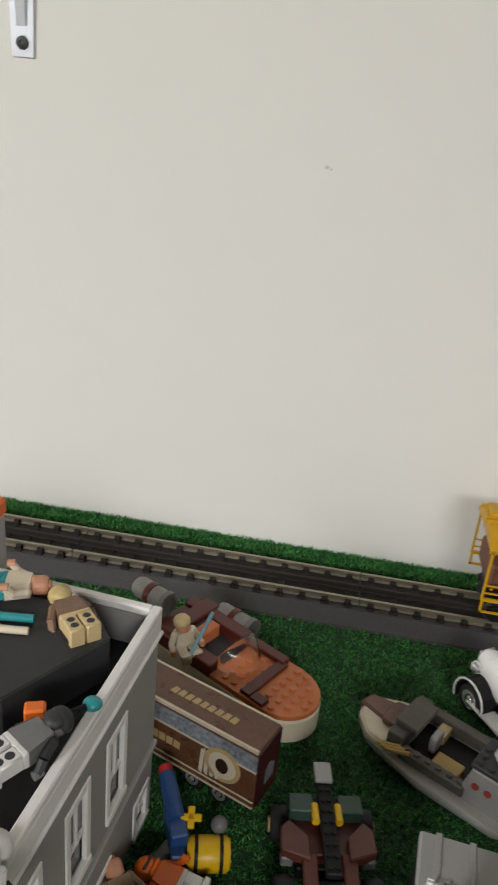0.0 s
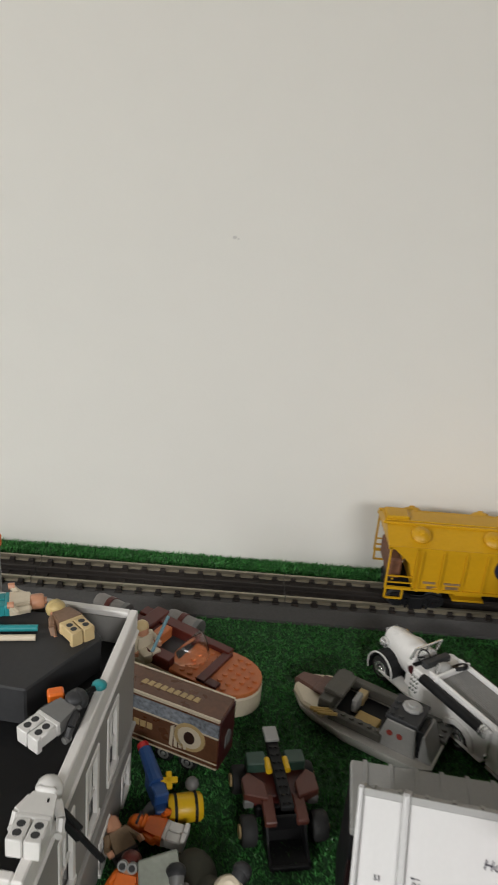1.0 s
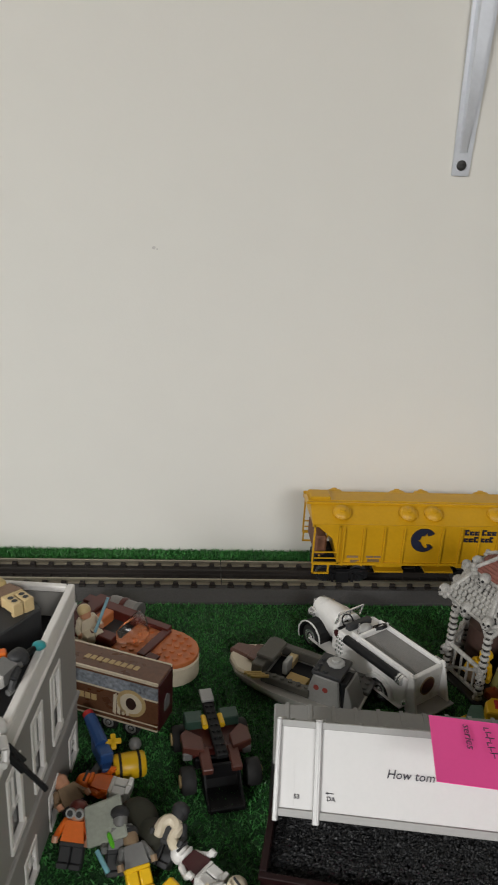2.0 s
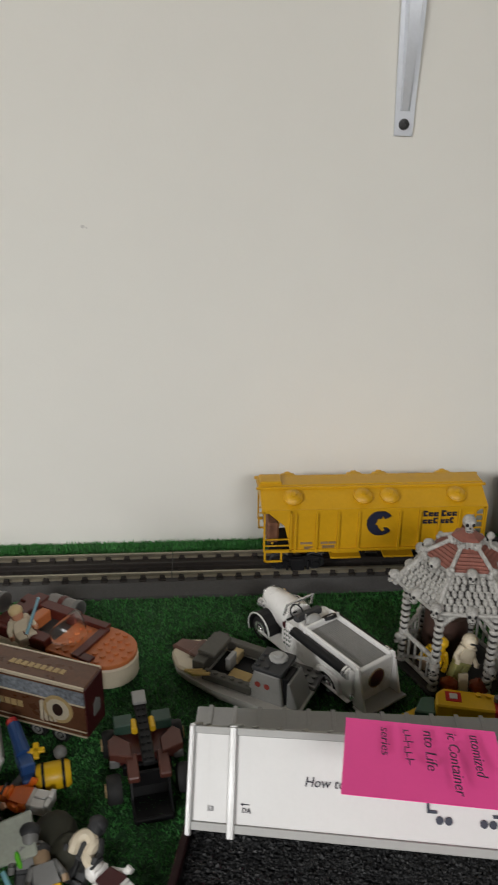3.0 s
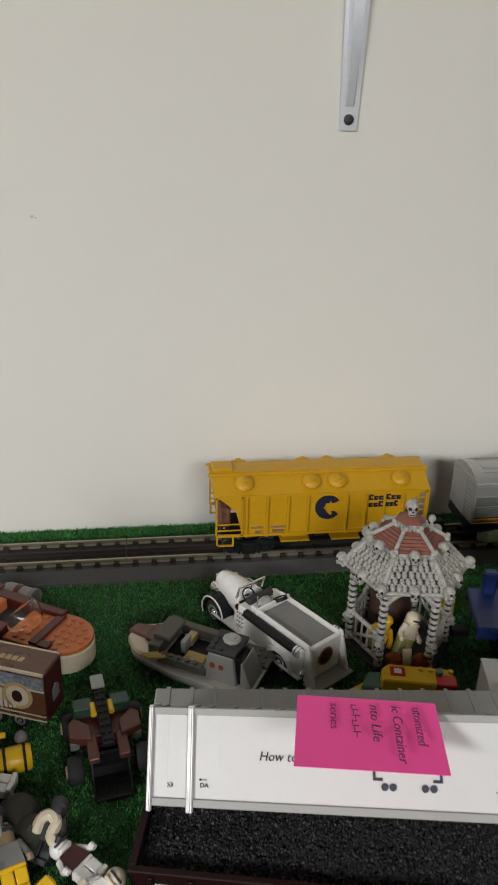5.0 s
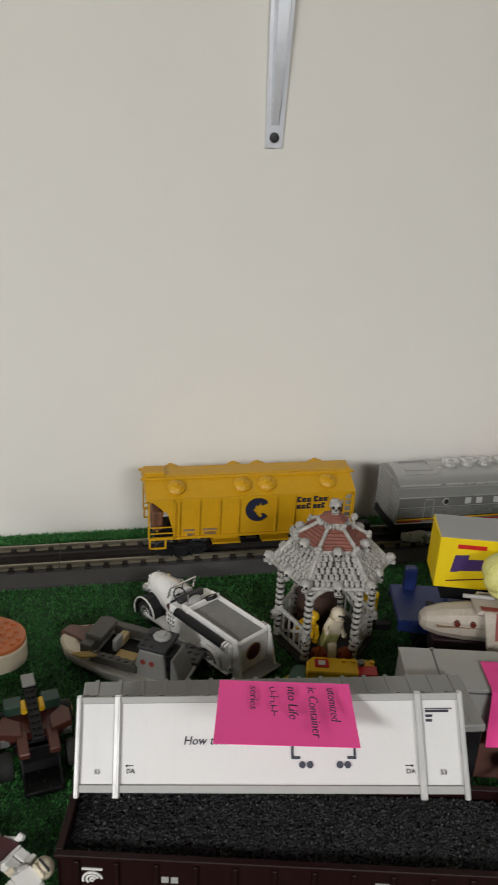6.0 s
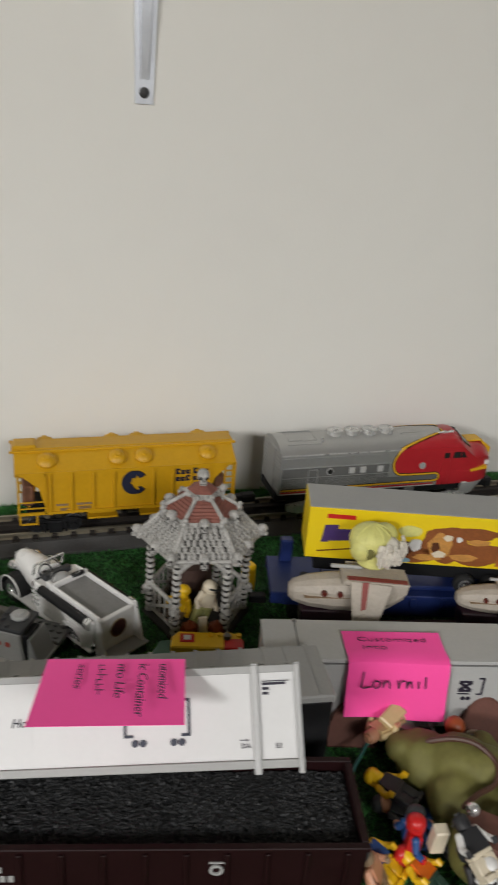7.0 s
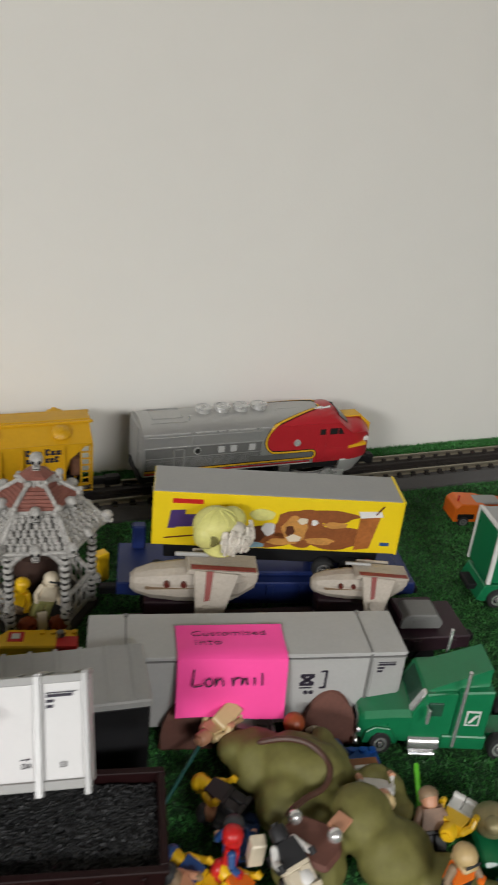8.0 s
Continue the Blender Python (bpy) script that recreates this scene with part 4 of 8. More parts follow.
def grey_container():
    L, W, H = 0.223, 0.046, 0.062
    t = thing("grey_container", pose(0.5135, 0.6525, 0.012, 0, 0, -12.7), "pale grey model freight container with a flat roof", "container")
    part("body", box(B(), 0, L, 0, W, 0, H, 0.0006), CGREY, t)
    bm = B()
    box(bm, -0.0006, L + 0.0006, -0.0006, W + 0.0006, H - 0.0008, H + 0.0012, 0.0004)
    part("roof", bm, CGREY, t)
    part("roof_seam", box(B(), 0.0, L, -0.0010, 0.0004, H - 0.0030, H - 0.0020), MIDGREY, t)
    for u in (0.115, 0.885):
        bm = B()
        box(bm, u * L - 0.0010, u * L + 0.0010, -0.0012, 0.001, 0.0, H, 0.0003)
        box(bm, u * L - 0.0006, u * L + 0.0006, 0.0, W, H + 0.0006, H + 0.0017)
        rod(bm, (u * L, W - 0.002, H), (u * L, W - 0.002, H + 0.0030), 0.0016, seg=8)
        part("post", bm, MIDGREY, t)
    part("end_panel", box(B(), 0.895 * L, 0.992 * L, -0.0008, 0.001, 0.003, H - 0.004, 0.0003), LGREY, t, "paler end panel")
    bm = B()
    for k, w in enumerate((0.013, 0.005, 0.004)):
        box(bm, 0.91 * L, 0.91 * L + w, -0.0012, 0.001, 0.052 - 0.003 * k, 0.0535 - 0.003 * k)
    box(bm, 0.91 * L, 0.91 * L + 0.013, -0.0012, 0.001, 0.0545, 0.0550)
    part("small_print", bm, INK, t)
    bm = B()
    cx, cz = 0.685 * L, 0.040
    for a in (38, -38):
        box(bm, -0.0060, 0.0060, -0.0006, 0.001, -0.0012, 0.0012, m=Matrix.Translation((cx, 0, cz)) @ Matrix.Rotation(radians(a), 4, "Y"))
    for z in (cz + 0.0042, cz - 0.0042):
        box(bm, cx - 0.005, cx + 0.005, -0.0006, 0.001, z - 0.0009, z + 0.0009)
    x = cx + 0.0135
    box(bm, x - 0.0008, x + 0.0008, -0.0006, 0.001, cz - 0.008, cz + 0.008)
    box(bm, x - 0.004, x, -0.0006, 0.001, cz - 0.008, cz - 0.0068)
    box(bm, x - 0.004, x, -0.0006, 0.001, cz + 0.0068, cz + 0.008)
    for dx in (0.0, 0.004):
        rod(bm, (cx + dx, 0.001, cz - 0.0115), (cx + dx, -0.0006, cz - 0.0115), 0.0017, seg=12)
    box(bm, cx - 0.005, cx + 0.004, -0.0006, 0.001, cz - 0.0075, cz - 0.0067)
    part("emblem", bm, INK, t, "black crossed emblem and bracket")
    return t


grey_container()


def front_note():
    """Bent over the container's roof edge: a short flap on the roof, the rest hanging in front."""
    t = thing("pink_note", pose(0.5135, 0.6525, 0.012, 0, 0, -12.7), "bright pink sticky note folded over the grey container's edge", "sticky note", "sticky notes")
    x0, x1, H = 0.0600, 0.1360, 0.0635
    prof = [(0.0300, H + 0.0020), (0.0200, H + 0.0012), (0.0100, H + 0.0010), (0.0, H + 0.0022), (-0.0036, H + 0.0004), (-0.0056, H - 0.006), (-0.0070, H - 0.018), (-0.0088, H - 0.030), (-0.0120, H - 0.0435)]
    bm = B()
    grid = [[[bm.verts.new((x0 + (x1 - x0) * i / 8 + d * 0, y - d + 0.0012 * math.sin(i * 0.7) * j / 8, z + d - 0.003 * (i / 8) * (j / 8))) for i in range(9)] for j, (y, z) in enumerate(prof)] for d in (0, 0.0003)]
    for g in grid:
        for j in range(8):
            for i in range(8):
                bm.faces.new((g[j][i], g[j][i + 1], g[j + 1][i + 1], g[j + 1][i]))
    part("paper", bm, PINK, t, smooth=True)
    top = Matrix.Translation((x0, 0, H + 0.0026))
    words("handwriting", "Customized", 0.0075, INK, t, top @ pose(0.010, 0.0175, 0), width=0.052, thin=0.0002)
    words("handwriting", "into", 0.0075, INK, t, top @ pose(0.012, 0.0085, 0), width=0.018, thin=0.0002)
    # the large last word as plain pen strokes
    bm = B()
    f = Matrix.Translation((x0 + 0.011, -0.0098, H - 0.0182)) @ pose(0, 0, 0, -12)

    loop = lambda cx, cz, r: [(cx + r * math.cos(2 * math.pi * k / 9 + 1.2), cz + 1.15 * r * math.sin(2 * math.pi * k / 9 + 1.2)) for k in range(10)]
    lines = [[(0.0005, 0.0130), (0.0000, 0.0070), (-0.0008, 0.0010), (0.0010, 0.0), (0.0065, 0.0012)], loop(0.0105, 0.0030, 0.0026),
             [(0.0155, 0.0058), (0.0152, 0.0004), (0.0165, 0.0044), (0.0185, 0.0060), (0.0200, 0.0042), (0.0206, 0.0002)],
             [(0.0266, 0.0060), (0.0272, 0.0002), (0.0278, 0.0044), (0.0300, 0.0062), (0.0318, 0.0058)],
             [(0.0330, 0.0056), (0.0332, 0.0004), (0.0345, 0.0048), (0.0362, 0.0056), (0.0372, 0.0004)],
             [(0.0418, 0.0056), (0.0421, 0.0002)], [(0.0470, 0.0092), (0.0474, 0.0000)]]
    for pts in lines:
        for a, b in zip(pts, pts[1:]):
            rod(bm, f @ Vector((a[0], 0, a[1])), f @ Vector((b[0], 0, b[1])), 0.0005, seg=6)
    part("pen_strokes", bm, INK, t, "large black pen strokes")
    return t


front_note()


# ---- flat cars, the yellow trailer and what stands on them ----
def wheel_set(parent, x, y, z, r, w, side=-1, rim=CHROME, name="wheel"):
    wh = part(name, lathe(B(), [(0.0001, 0), (r * .6, 0), (r * .92, 0), (r, w * .2), (r, w * .8), (r * .92, w), (0.0001, w)], seg=22, m=pose(x, y, z, -90 * side)), TYRE, parent, smooth=True)
    part("rim", lathe(B(), [(0.0001, w - 0.0004), (r * .62, w - 0.0004), (r * .62, w + 0.0004), (r * .5, w + 0.0002), (r * .25, w - 0.0002), (r * .2, w + 0.0010), (0.0001, w + 0.0012)], seg=18, m=pose(x, y, z, -90 * side)), rim, wh, "bright wheel rim", smooth=True)
    return wh


def flat_car(name, x, y, yaw, L, W, z, color, label):
    t = thing(name, pose(x, y, 0, 0, 0, yaw), label, "flat car", "parked flat cars")
    part("deck", box(B(), 0, L, 0, W, z - 0.006, z, 0.001), color, t)
    bm = B()
    for yy in (0, W - 0.004):
        prism(bm, [(0.0, z - 0.004), (L, z - 0.004), (L, z - 0.012), (L * .8, z - 0.014), (L * .75, z - 0.022), (L * .25, z - 0.022), (L * .2, z - 0.014), (0, z - 0.012)], yy, yy + 0.004, SIDE, bevel=0.0006)
    part("side_sill", bm, color, t)
    for k in range(9):
        part("stake_pocket", box(B(), L * (k + .5) / 9 - 0.003, L * (k + .5) / 9 + 0.003, -0.0016, 0.0005, z - 0.012, z - 0.002, 0.0004), color, t)
    for u in (0.16, 0.84):
        bm = B()
        box(bm, u * L - 0.022, u * L + 0.022, W * .2, W * .8, 0.004, z - 0.010, 0.002)
        for s in (W * .18, W * .82):
            for d in (-0.012, 0.012):
                rod(bm, (u * L + d, s - 0.002, 0.0085), (u * L + d, s + 0.002, 0.0085), 0.0085, seg=16)
        part("bogie", bm, BLACK, t)
    for x in (-0.016, L):
        part("coupler", box(B(), x, x + 0.016, W / 2 - 0.004, W / 2 + 0.004, 0.010, 0.018, 0.001), BLACK, t)
    return t


blue = flat_car("blue_flat_car", 0.560, 0.776, -13.5, 0.262, 0.062, 0.042, BLUE, "dark blue toy flat car carrying a yellow trailer")
part("brake_stand", box(B(), 0.012, 0.024, 0.050, 0.060, 0.042, 0.066, 0.0015), BLUE, blue)
bm = B()
rod(bm, (0.034, 0.030, 0.0415), (0.034, 0.030, 0.0425), 0.0045, seg=16)
part("deck_socket", bm, BLACK, blue)
part("deck_ridge", box(B(), 0.05, 0.25, 0.010, 0.052, 0.042, 0.0465, 0.001), BLUE, blue)
plum = flat_car("plum_flat_car", 0.548, 0.699, -10.3, 0.285, 0.048, 0.034, PURPLE, "dark plum toy flat car with gunship toys on it")
part("deck_block", box(B(), 0.225, 0.262, 0.012, 0.040, 0.034, 0.046, 0.002), PURPLE, plum)


def yellow_trailer():
    L, W, H = 0.207, 0.045, 0.050
    t = thing("box_trailer", pose(0.5880, 0.7750, 0.0465, 0, 0, -17.0), "bright yellow printed box trailer with a grey roof", "trailer")
    Z = 0.0305
    part("box_body", box(B(), 0, L, 0, W, Z, Z + H, 0.0005), BYEL, t)
    part("roof", box(B(), 0.0006, L - 0.0012, 0.0006, W - 0.0006, Z + H, Z + H + 0.0008, 0.0002), ROOFGREY, t, "matt grey roof")
    part("end_frame", box(B(), L - 0.0015, L + 0.0010, -0.0006, W + 0.0006, Z - 0.0005, Z + H + 0.0014, 0.0004), BYEL, t)
    part("chassis", box(B(), 0.010, L - 0.012, 0.010, W - 0.010, 0.012, Z, 0.001), BLACK, t)
    part("landing_gear", box(B(), 0.045, 0.052, 0.006, W - 0.006, 0.0, Z, 0.001), BLACK, t)
    for x in (0.148, 0.172):
        for y, s in ((0.009, -1), (W - 0.009, 1)):
            wheel_set(t, x, y, 0.0100, 0.0100, 0.008, s)
    # side print: plain shapes in the print's colours
    part("red_mark", box(B(), 0.016, 0.041, -0.0005, 0.001, Z + 0.0405, Z + 0.0445), TRED, t, "small red brand bar")
    bm = B()
    prism(bm, [(0.0125, Z + 0.0165), (0.0190, Z + 0.0170), (0.0195, Z + 0.0180), (0.0470, Z + 0.0205), (0.0490, Z + 0.0340), (0.0455, Z + 0.0335), (0.0450, Z + 0.0310), (0.0265, Z + 0.0300), (0.0270, Z + 0.0345), (0.0150, Z + 0.0335)], -0.0005, 0.001, SIDE)
    part("brand_shape", bm, mat("print_purple", (0.06, 0.03, 0.14), 0.4), t, "dark purple brand shape")
    part("swash", prism(B(), [(0.010, Z + 0.0065), (0.052, Z + 0.0125), (0.052, Z + 0.0136), (0.010, Z + 0.0076)], -0.0005, 0.001, SIDE), RBROWN, t)
    bm = B()

    def blob(cx, cz, rx, rz, d, wob=0.12, n=26):
        pts = [(cx + rx * math.cos(2 * math.pi * k / n) * (1 + wob * math.sin(10 * math.pi * k / n + cx * 900)), cz + rz * math.sin(2 * math.pi * k / n) * (1 + wob * math.cos(6 * math.pi * k / n + cx * 700))) for k in range(n)]
        prism(bm, pts, -d, 0.001, SIDE)
    for c in ((0.122, Z + 0.022, 0.022, 0.018, 0.0004), (0.150, Z + 0.014, 0.030, 0.011, 0.0005), (0.098, Z + 0.010, 0.020, 0.008, 0.0004), (0.140, Z + 0.034, 0.030, 0.006, 0.0005)):
        blob(*c)
    part("cocoa_shape", bm, COCOA, t, "brown blob of the side print")
    CARA = mat("caramel_print", (0.50, 0.24, 0.06), 0.4, vary=0.3, scale=80)
    for c in ((0.118, Z + 0.020, 0.0105, 0.0125, 0.0008), (0.140, Z + 0.010, 0.012, 0.0035, 0.0008), (0.152, Z + 0.026, 0.010, 0.0030, 0.0008), (0.108, Z + 0.008, 0.012, 0.0030, 0.0009)):
        bm = B()
        blob(*c)
        part("caramel_shape", bm, CARA, t, "caramel blob of the side print")
    for c in ((0.118, Z + 0.012, 0.0060, 0.0035, 0.0012), (0.124, Z + 0.029, 0.0042, 0.0030, 0.0012)):
        bm = B()
        blob(*c)
        part("pale_shape", bm, CREAM, t, "cream blob of the side print")
    for c in ((0.114, Z + 0.019, 0.0038, 0.0052, 0.0011), (0.086, Z + 0.015, 0.0085, 0.0075, 0.0006)):
        bm = B()
        blob(*c)
        part("dark_shape", bm, mat("dark_cocoa_print", (0.09, 0.028, 0.012), 0.4), t, "dark brown blob of the side print")
    for c in ((0.096, Z + 0.020, 0.0055, 0.0062, 0.0009), (0.134, Z + 0.028, 0.0026, 0.0026, 0.0013)):
        bm = B()
        blob(*c)
        part("milk_shape", bm, WHITE, t, "white blob of the side print")
    bm = B()
    blob(0.090, Z + 0.033, 0.0105, 0.0055, 0.0007, 0.05)
    part("lime_shape", bm, MASK, t, "pale lime oval of the side print")
    bm = B()
    blob(0.082, Z + 0.004, 0.012, 0.0030, 0.0008, 0.05)
    part("splash_shape", bm, mat("print_pale_blue", (0.20, 0.34, 0.42), 0.4), t, "pale blue splash of the side print")
    part("glass_rim", prism(B(), [(0.172, Z + 0.034), (0.191, Z + 0.036), (0.189, Z + 0.041), (0.170, Z + 0.040)], -0.0009, 0.001, SIDE), WHITE, t, "printed white foam")
    part("straw_line", prism(B(), [(0.184, Z + 0.038), (0.190, Z + 0.046), (0.191, Z + 0.046), (0.1855, Z + 0.038)], -0.0012, 0.001, SIDE), RBROWN, t)
    bm = B()
    prism(bm, [(0.170, Z + 0.003), (0.183, Z + 0.005), (0.189, Z + 0.036), (0.172, Z + 0.034)], -0.0007, 0.001, SIDE)
    part("drink_shape", bm, mat("drink_brown", (0.36, 0.12, 0.03), 0.35, vary=0.3), t, "printed glass of brown drink")
    part("print_badge", box(B(), 0.192, 0.200, -0.0005, 0.001, Z + 0.008, Z + 0.011), LBLUE, t)
    return t


yellow_trailer()


DULLR = mat("worn_red_paint", (0.24, 0.045, 0.038), 0.55, vary=0.25, scale=120)


def gunship(x, y, z, yaw, k, roll=0):
    """A small beige toy gunship: a long flat-sided hull, a slab wing hanging on each side, a tail slab."""
    t = thing("gunship_toy", pose(x, y, z, roll, 0, yaw), "weathered beige toy gunship with dark red markings", "toy spaceship", "toy gunships")
    rings = []
    for u, w, lo, hi in ((0.0, .0050, .0100, .0200), (.004, .0085, .0070, .0235), (.016, .0120, .0040, .0275), (.036, .0140, .0020, .0305), (.060, .0150, .0020, .0320), (.084, .0120, .0050, .0310), (.097, .0060, .0120, .0285)):
        mid, h = (lo + hi) / 2, (hi - lo) / 2
        rings.append([Vector((u * k, w * a * k, (mid + h * b) * k)) for a, b in ((-1, -.45), (-1, .35), (-.78, .80), (-.35, 1), (.35, 1), (.78, .80), (1, .35), (1, -.45), (.6, -1), (-.6, -1))])
    part("hull", loft(B(), rings), BEIGE, t)
    part("hull_seam", prism(B(), [(0.012 * k, 0.0168 * k), (0.050 * k, 0.0180 * k), (0.050 * k, 0.0184 * k), (0.012 * k, 0.0172 * k)], -0.0149 * k, 0.0149 * k, SIDE), DTAN, t, "dark panel seam")
    for s in (-1, 1):
        m = Matrix.Translation((0, s * 0.0145 * k, 0.034 * k)) @ Matrix.Rotation(radians(s * 38), 4, "X") @ SIDE
        bm = B()
        prism(bm, [(0.048 * k, 0.001 * k), (0.083 * k, -0.002 * k), (0.068 * k, -0.037 * k), (0.062 * k, -0.0405 * k), (0.050 * k, -0.0395 * k)], -0.0017 * k, 0.0017 * k, m, bevel=0.0006)
        w = part("wing", bm, BEIGE, t)
        face = s * 0.0017 * k
        bm = B()
        prism(bm, [(0.0575 * k, 0.0 * k), (0.0630 * k, 0.0 * k), (0.0600 * k, -0.0215 * k), (0.0560 * k, -0.0225 * k)], min(face, face + s * 0.0005), max(face, face + s * 0.0005), m)
        part("wing_mark", bm, DULLR, w, "dark red wing stripe")
        part("wing_boss", prism(B(), [((0.0575 + 0.0042 * math.cos(math.pi * j / 6)) * k, (-0.0290 + 0.0042 * math.sin(math.pi * j / 6)) * k) for j in range(12)], min(face, face + s * 0.0012), max(face, face + s * 0.0012), m, bevel=0.0004), BEIGE, w)
    ridge = part("top_ridge", prism(B(), [(0.042 * k, 0.0315 * k), (0.096 * k, 0.0300 * k), (0.098 * k, 0.0330 * k), (0.044 * k, 0.0355 * k)], -0.0150 * k, 0.0100 * k, SIDE, bevel=0.0006), BEIGE, t)
    part("ridge_stripe", prism(B(), [(0.046 * k, 0.0357 * k), (0.096 * k, 0.0333 * k), (0.096 * k, 0.0338 * k), (0.046 * k, 0.0362 * k)], -0.0135 * k, -0.0085 * k, SIDE), DULLR, ridge, "dark red stripe along the ridge")
    part("ridge_rod", rod(B(), (0.034 * k, 0.004 * k, 0.0375 * k), (0.060 * k, 0.004 * k, 0.0370 * k), 0.0018 * k, seg=10), LGREY, t, "pale grey rod", smooth=True)
    part("tail_slab", prism(B(), [(0.080 * k, 0.0320 * k), (0.099 * k, 0.0290 * k), (0.098 * k, 0.0200 * k), (0.080 * k, 0.0030 * k), (0.072 * k, 0.0030 * k)], -0.0090 * k, 0.0060 * k, SIDE, bevel=0.0008), BEIGE, t)
    for u in (0.028, 0.041):
        part("port_mark", rod(B(), (u * k, -0.0125 * k, 0.0215 * k), (u * k, -0.0158 * k, 0.0215 * k), 0.0024 * k, seg=12), RBROWN, t, "dark red round mark")
    return t


gunship(0.5640, 0.7460, 0.0500, -15, 1.02)
gunship(0.7080, 0.7130, 0.0500, -17, 0.80)
for x, y, a in ((0.600, 0.7360, -15), (0.738, 0.7040, -17)):
    tagged(part("plum_block", box(B(), -0.026, 0.026, -0.010, 0.010, 0.0, 0.0175, 0.001), PURPLE, at=pose(x, y, 0.0340, 0, 0, a)), "dark plum block under a toy gunship", "toy block", "plum blocks")


BONEW = mat("ridge_cream", (0.62, 0.58, 0.50), 0.6, vary=0.2, scale=150)


def mask_head():
    t = thing("helmet_head", pose(0.6320, 0.7330, 0.0925, 0, 0, 4) @ Matrix.Diagonal((0.92, 0.92, 0.92, 1)), "pale yellow toy helmet head with a ridged white front", "toy head")
    bm = B()
    ball(bm, (-0.004, 0.002, 0.0245), 0.0190, (1.05, 0.95, 0.82), seg=24)
    ball(bm, (-0.014, -0.003, 0.0190), 0.0115, (1.0, 0.95, 1.1), seg=16)
    ball(bm, (0.012, 0.006, 0.0240), 0.0135, (1.0, 0.9, 0.9), seg=16)
    lathe(bm, [(0.0001, 0.0), (0.0135, 0.0), (0.0150, 0.002), (0.0135, 0.008), (0.0140, 0.014)], seg=20)
    part("shell", bm, MASK, t, smooth=True)
    rng = random.Random(5)
    part("face_core", ball(B(), (0.008, -0.008, 0.0180), 0.0128, (1.15, 0.95, 0.95), seg=16), BONEW, t, "cream white front", smooth=True)
    bm = B()
    for k in range(44):
        a = -2.45 + 2.45 * k / 43 + rng.uniform(-0.08, 0.08)
        c, s = math.cos(a), math.sin(a)
        top, low = 0.030 - 0.010 * rng.random(), 0.006 + 0.008 * rng.random()
        fat = rng.uniform(-0.0008, 0.0016)
        pts = [Vector((0.008 + c * (0.0128 + fat + 0.0018 * math.sin(3.1 * j / 4)) * 1.15 + 0.0008 * math.sin(2.2 * j + k), -0.008 + s * (0.0120 + fat + 0.0022 * math.sin(3.1 * j / 4)), top + (low - top) * j / 4)) for j in range(5)]
        for p, q in zip(pts, pts[1:]):
            rod(bm, p, q, 0.0009 + 0.0010 * rng.random(), seg=6)
    tagged(part("ridge_strand", bm, BONEW, t, "cream ridges", smooth=True), kind="stuff")
    for k in range(6):
        a = math.pi * (0.10 + 0.80 * k / 5)
        bm = B()
        pts = [Vector((-0.004 + 0.0196 * math.cos(b) * math.cos(a) * 1.02, 0.002 - 0.0178 * math.cos(b) * abs(math.sin(a)), 0.0245 + 0.0156 * math.sin(b))) for b in [0.35 + 1.15 * j / 8 for j in range(9)]]
        for p, q in zip(pts, pts[1:]):
            rod(bm, p, q, 0.0008, seg=6)
        part("crown_flute", bm, MASK, t, smooth=True)
    # flattened olive ball: shade of the eye hollow painted as a colour
    part("eye_hollow_shade", ball(B(), (-0.0125, -0.0125, 0.0190), 0.0056, (0.9, 0.4, 1.2), seg=14, m=Matrix.Rotation(radians(-28), 4, "Z")), OLIVE, t, "eye hollow with its shade painted in olive", smooth=True)
    return t


mask_head()
bm = B()
prism(bm, [(0, 0), (0.034, 0), (0.036, 0.006), (0.030, 0.014), (0.006, 0.014), (0.0, 0.008)], 0, 0.022, SIDE, bevel=0.001)
box(bm, 0.010, 0.020, -0.0006, 0.001, 0.004, 0.009)
tagged(part("grey_engine_block", bm, MIDGREY, at=pose(0.772, 0.668, 0.036, 0, 0, -14)), "small grey toy engine block on a flat car", "toy part")


# ---- green trucks and the orange vehicle ----
GLASSG = mat("green_glass", (0.022, 0.075, 0.045), 0.12, vary=0.2)


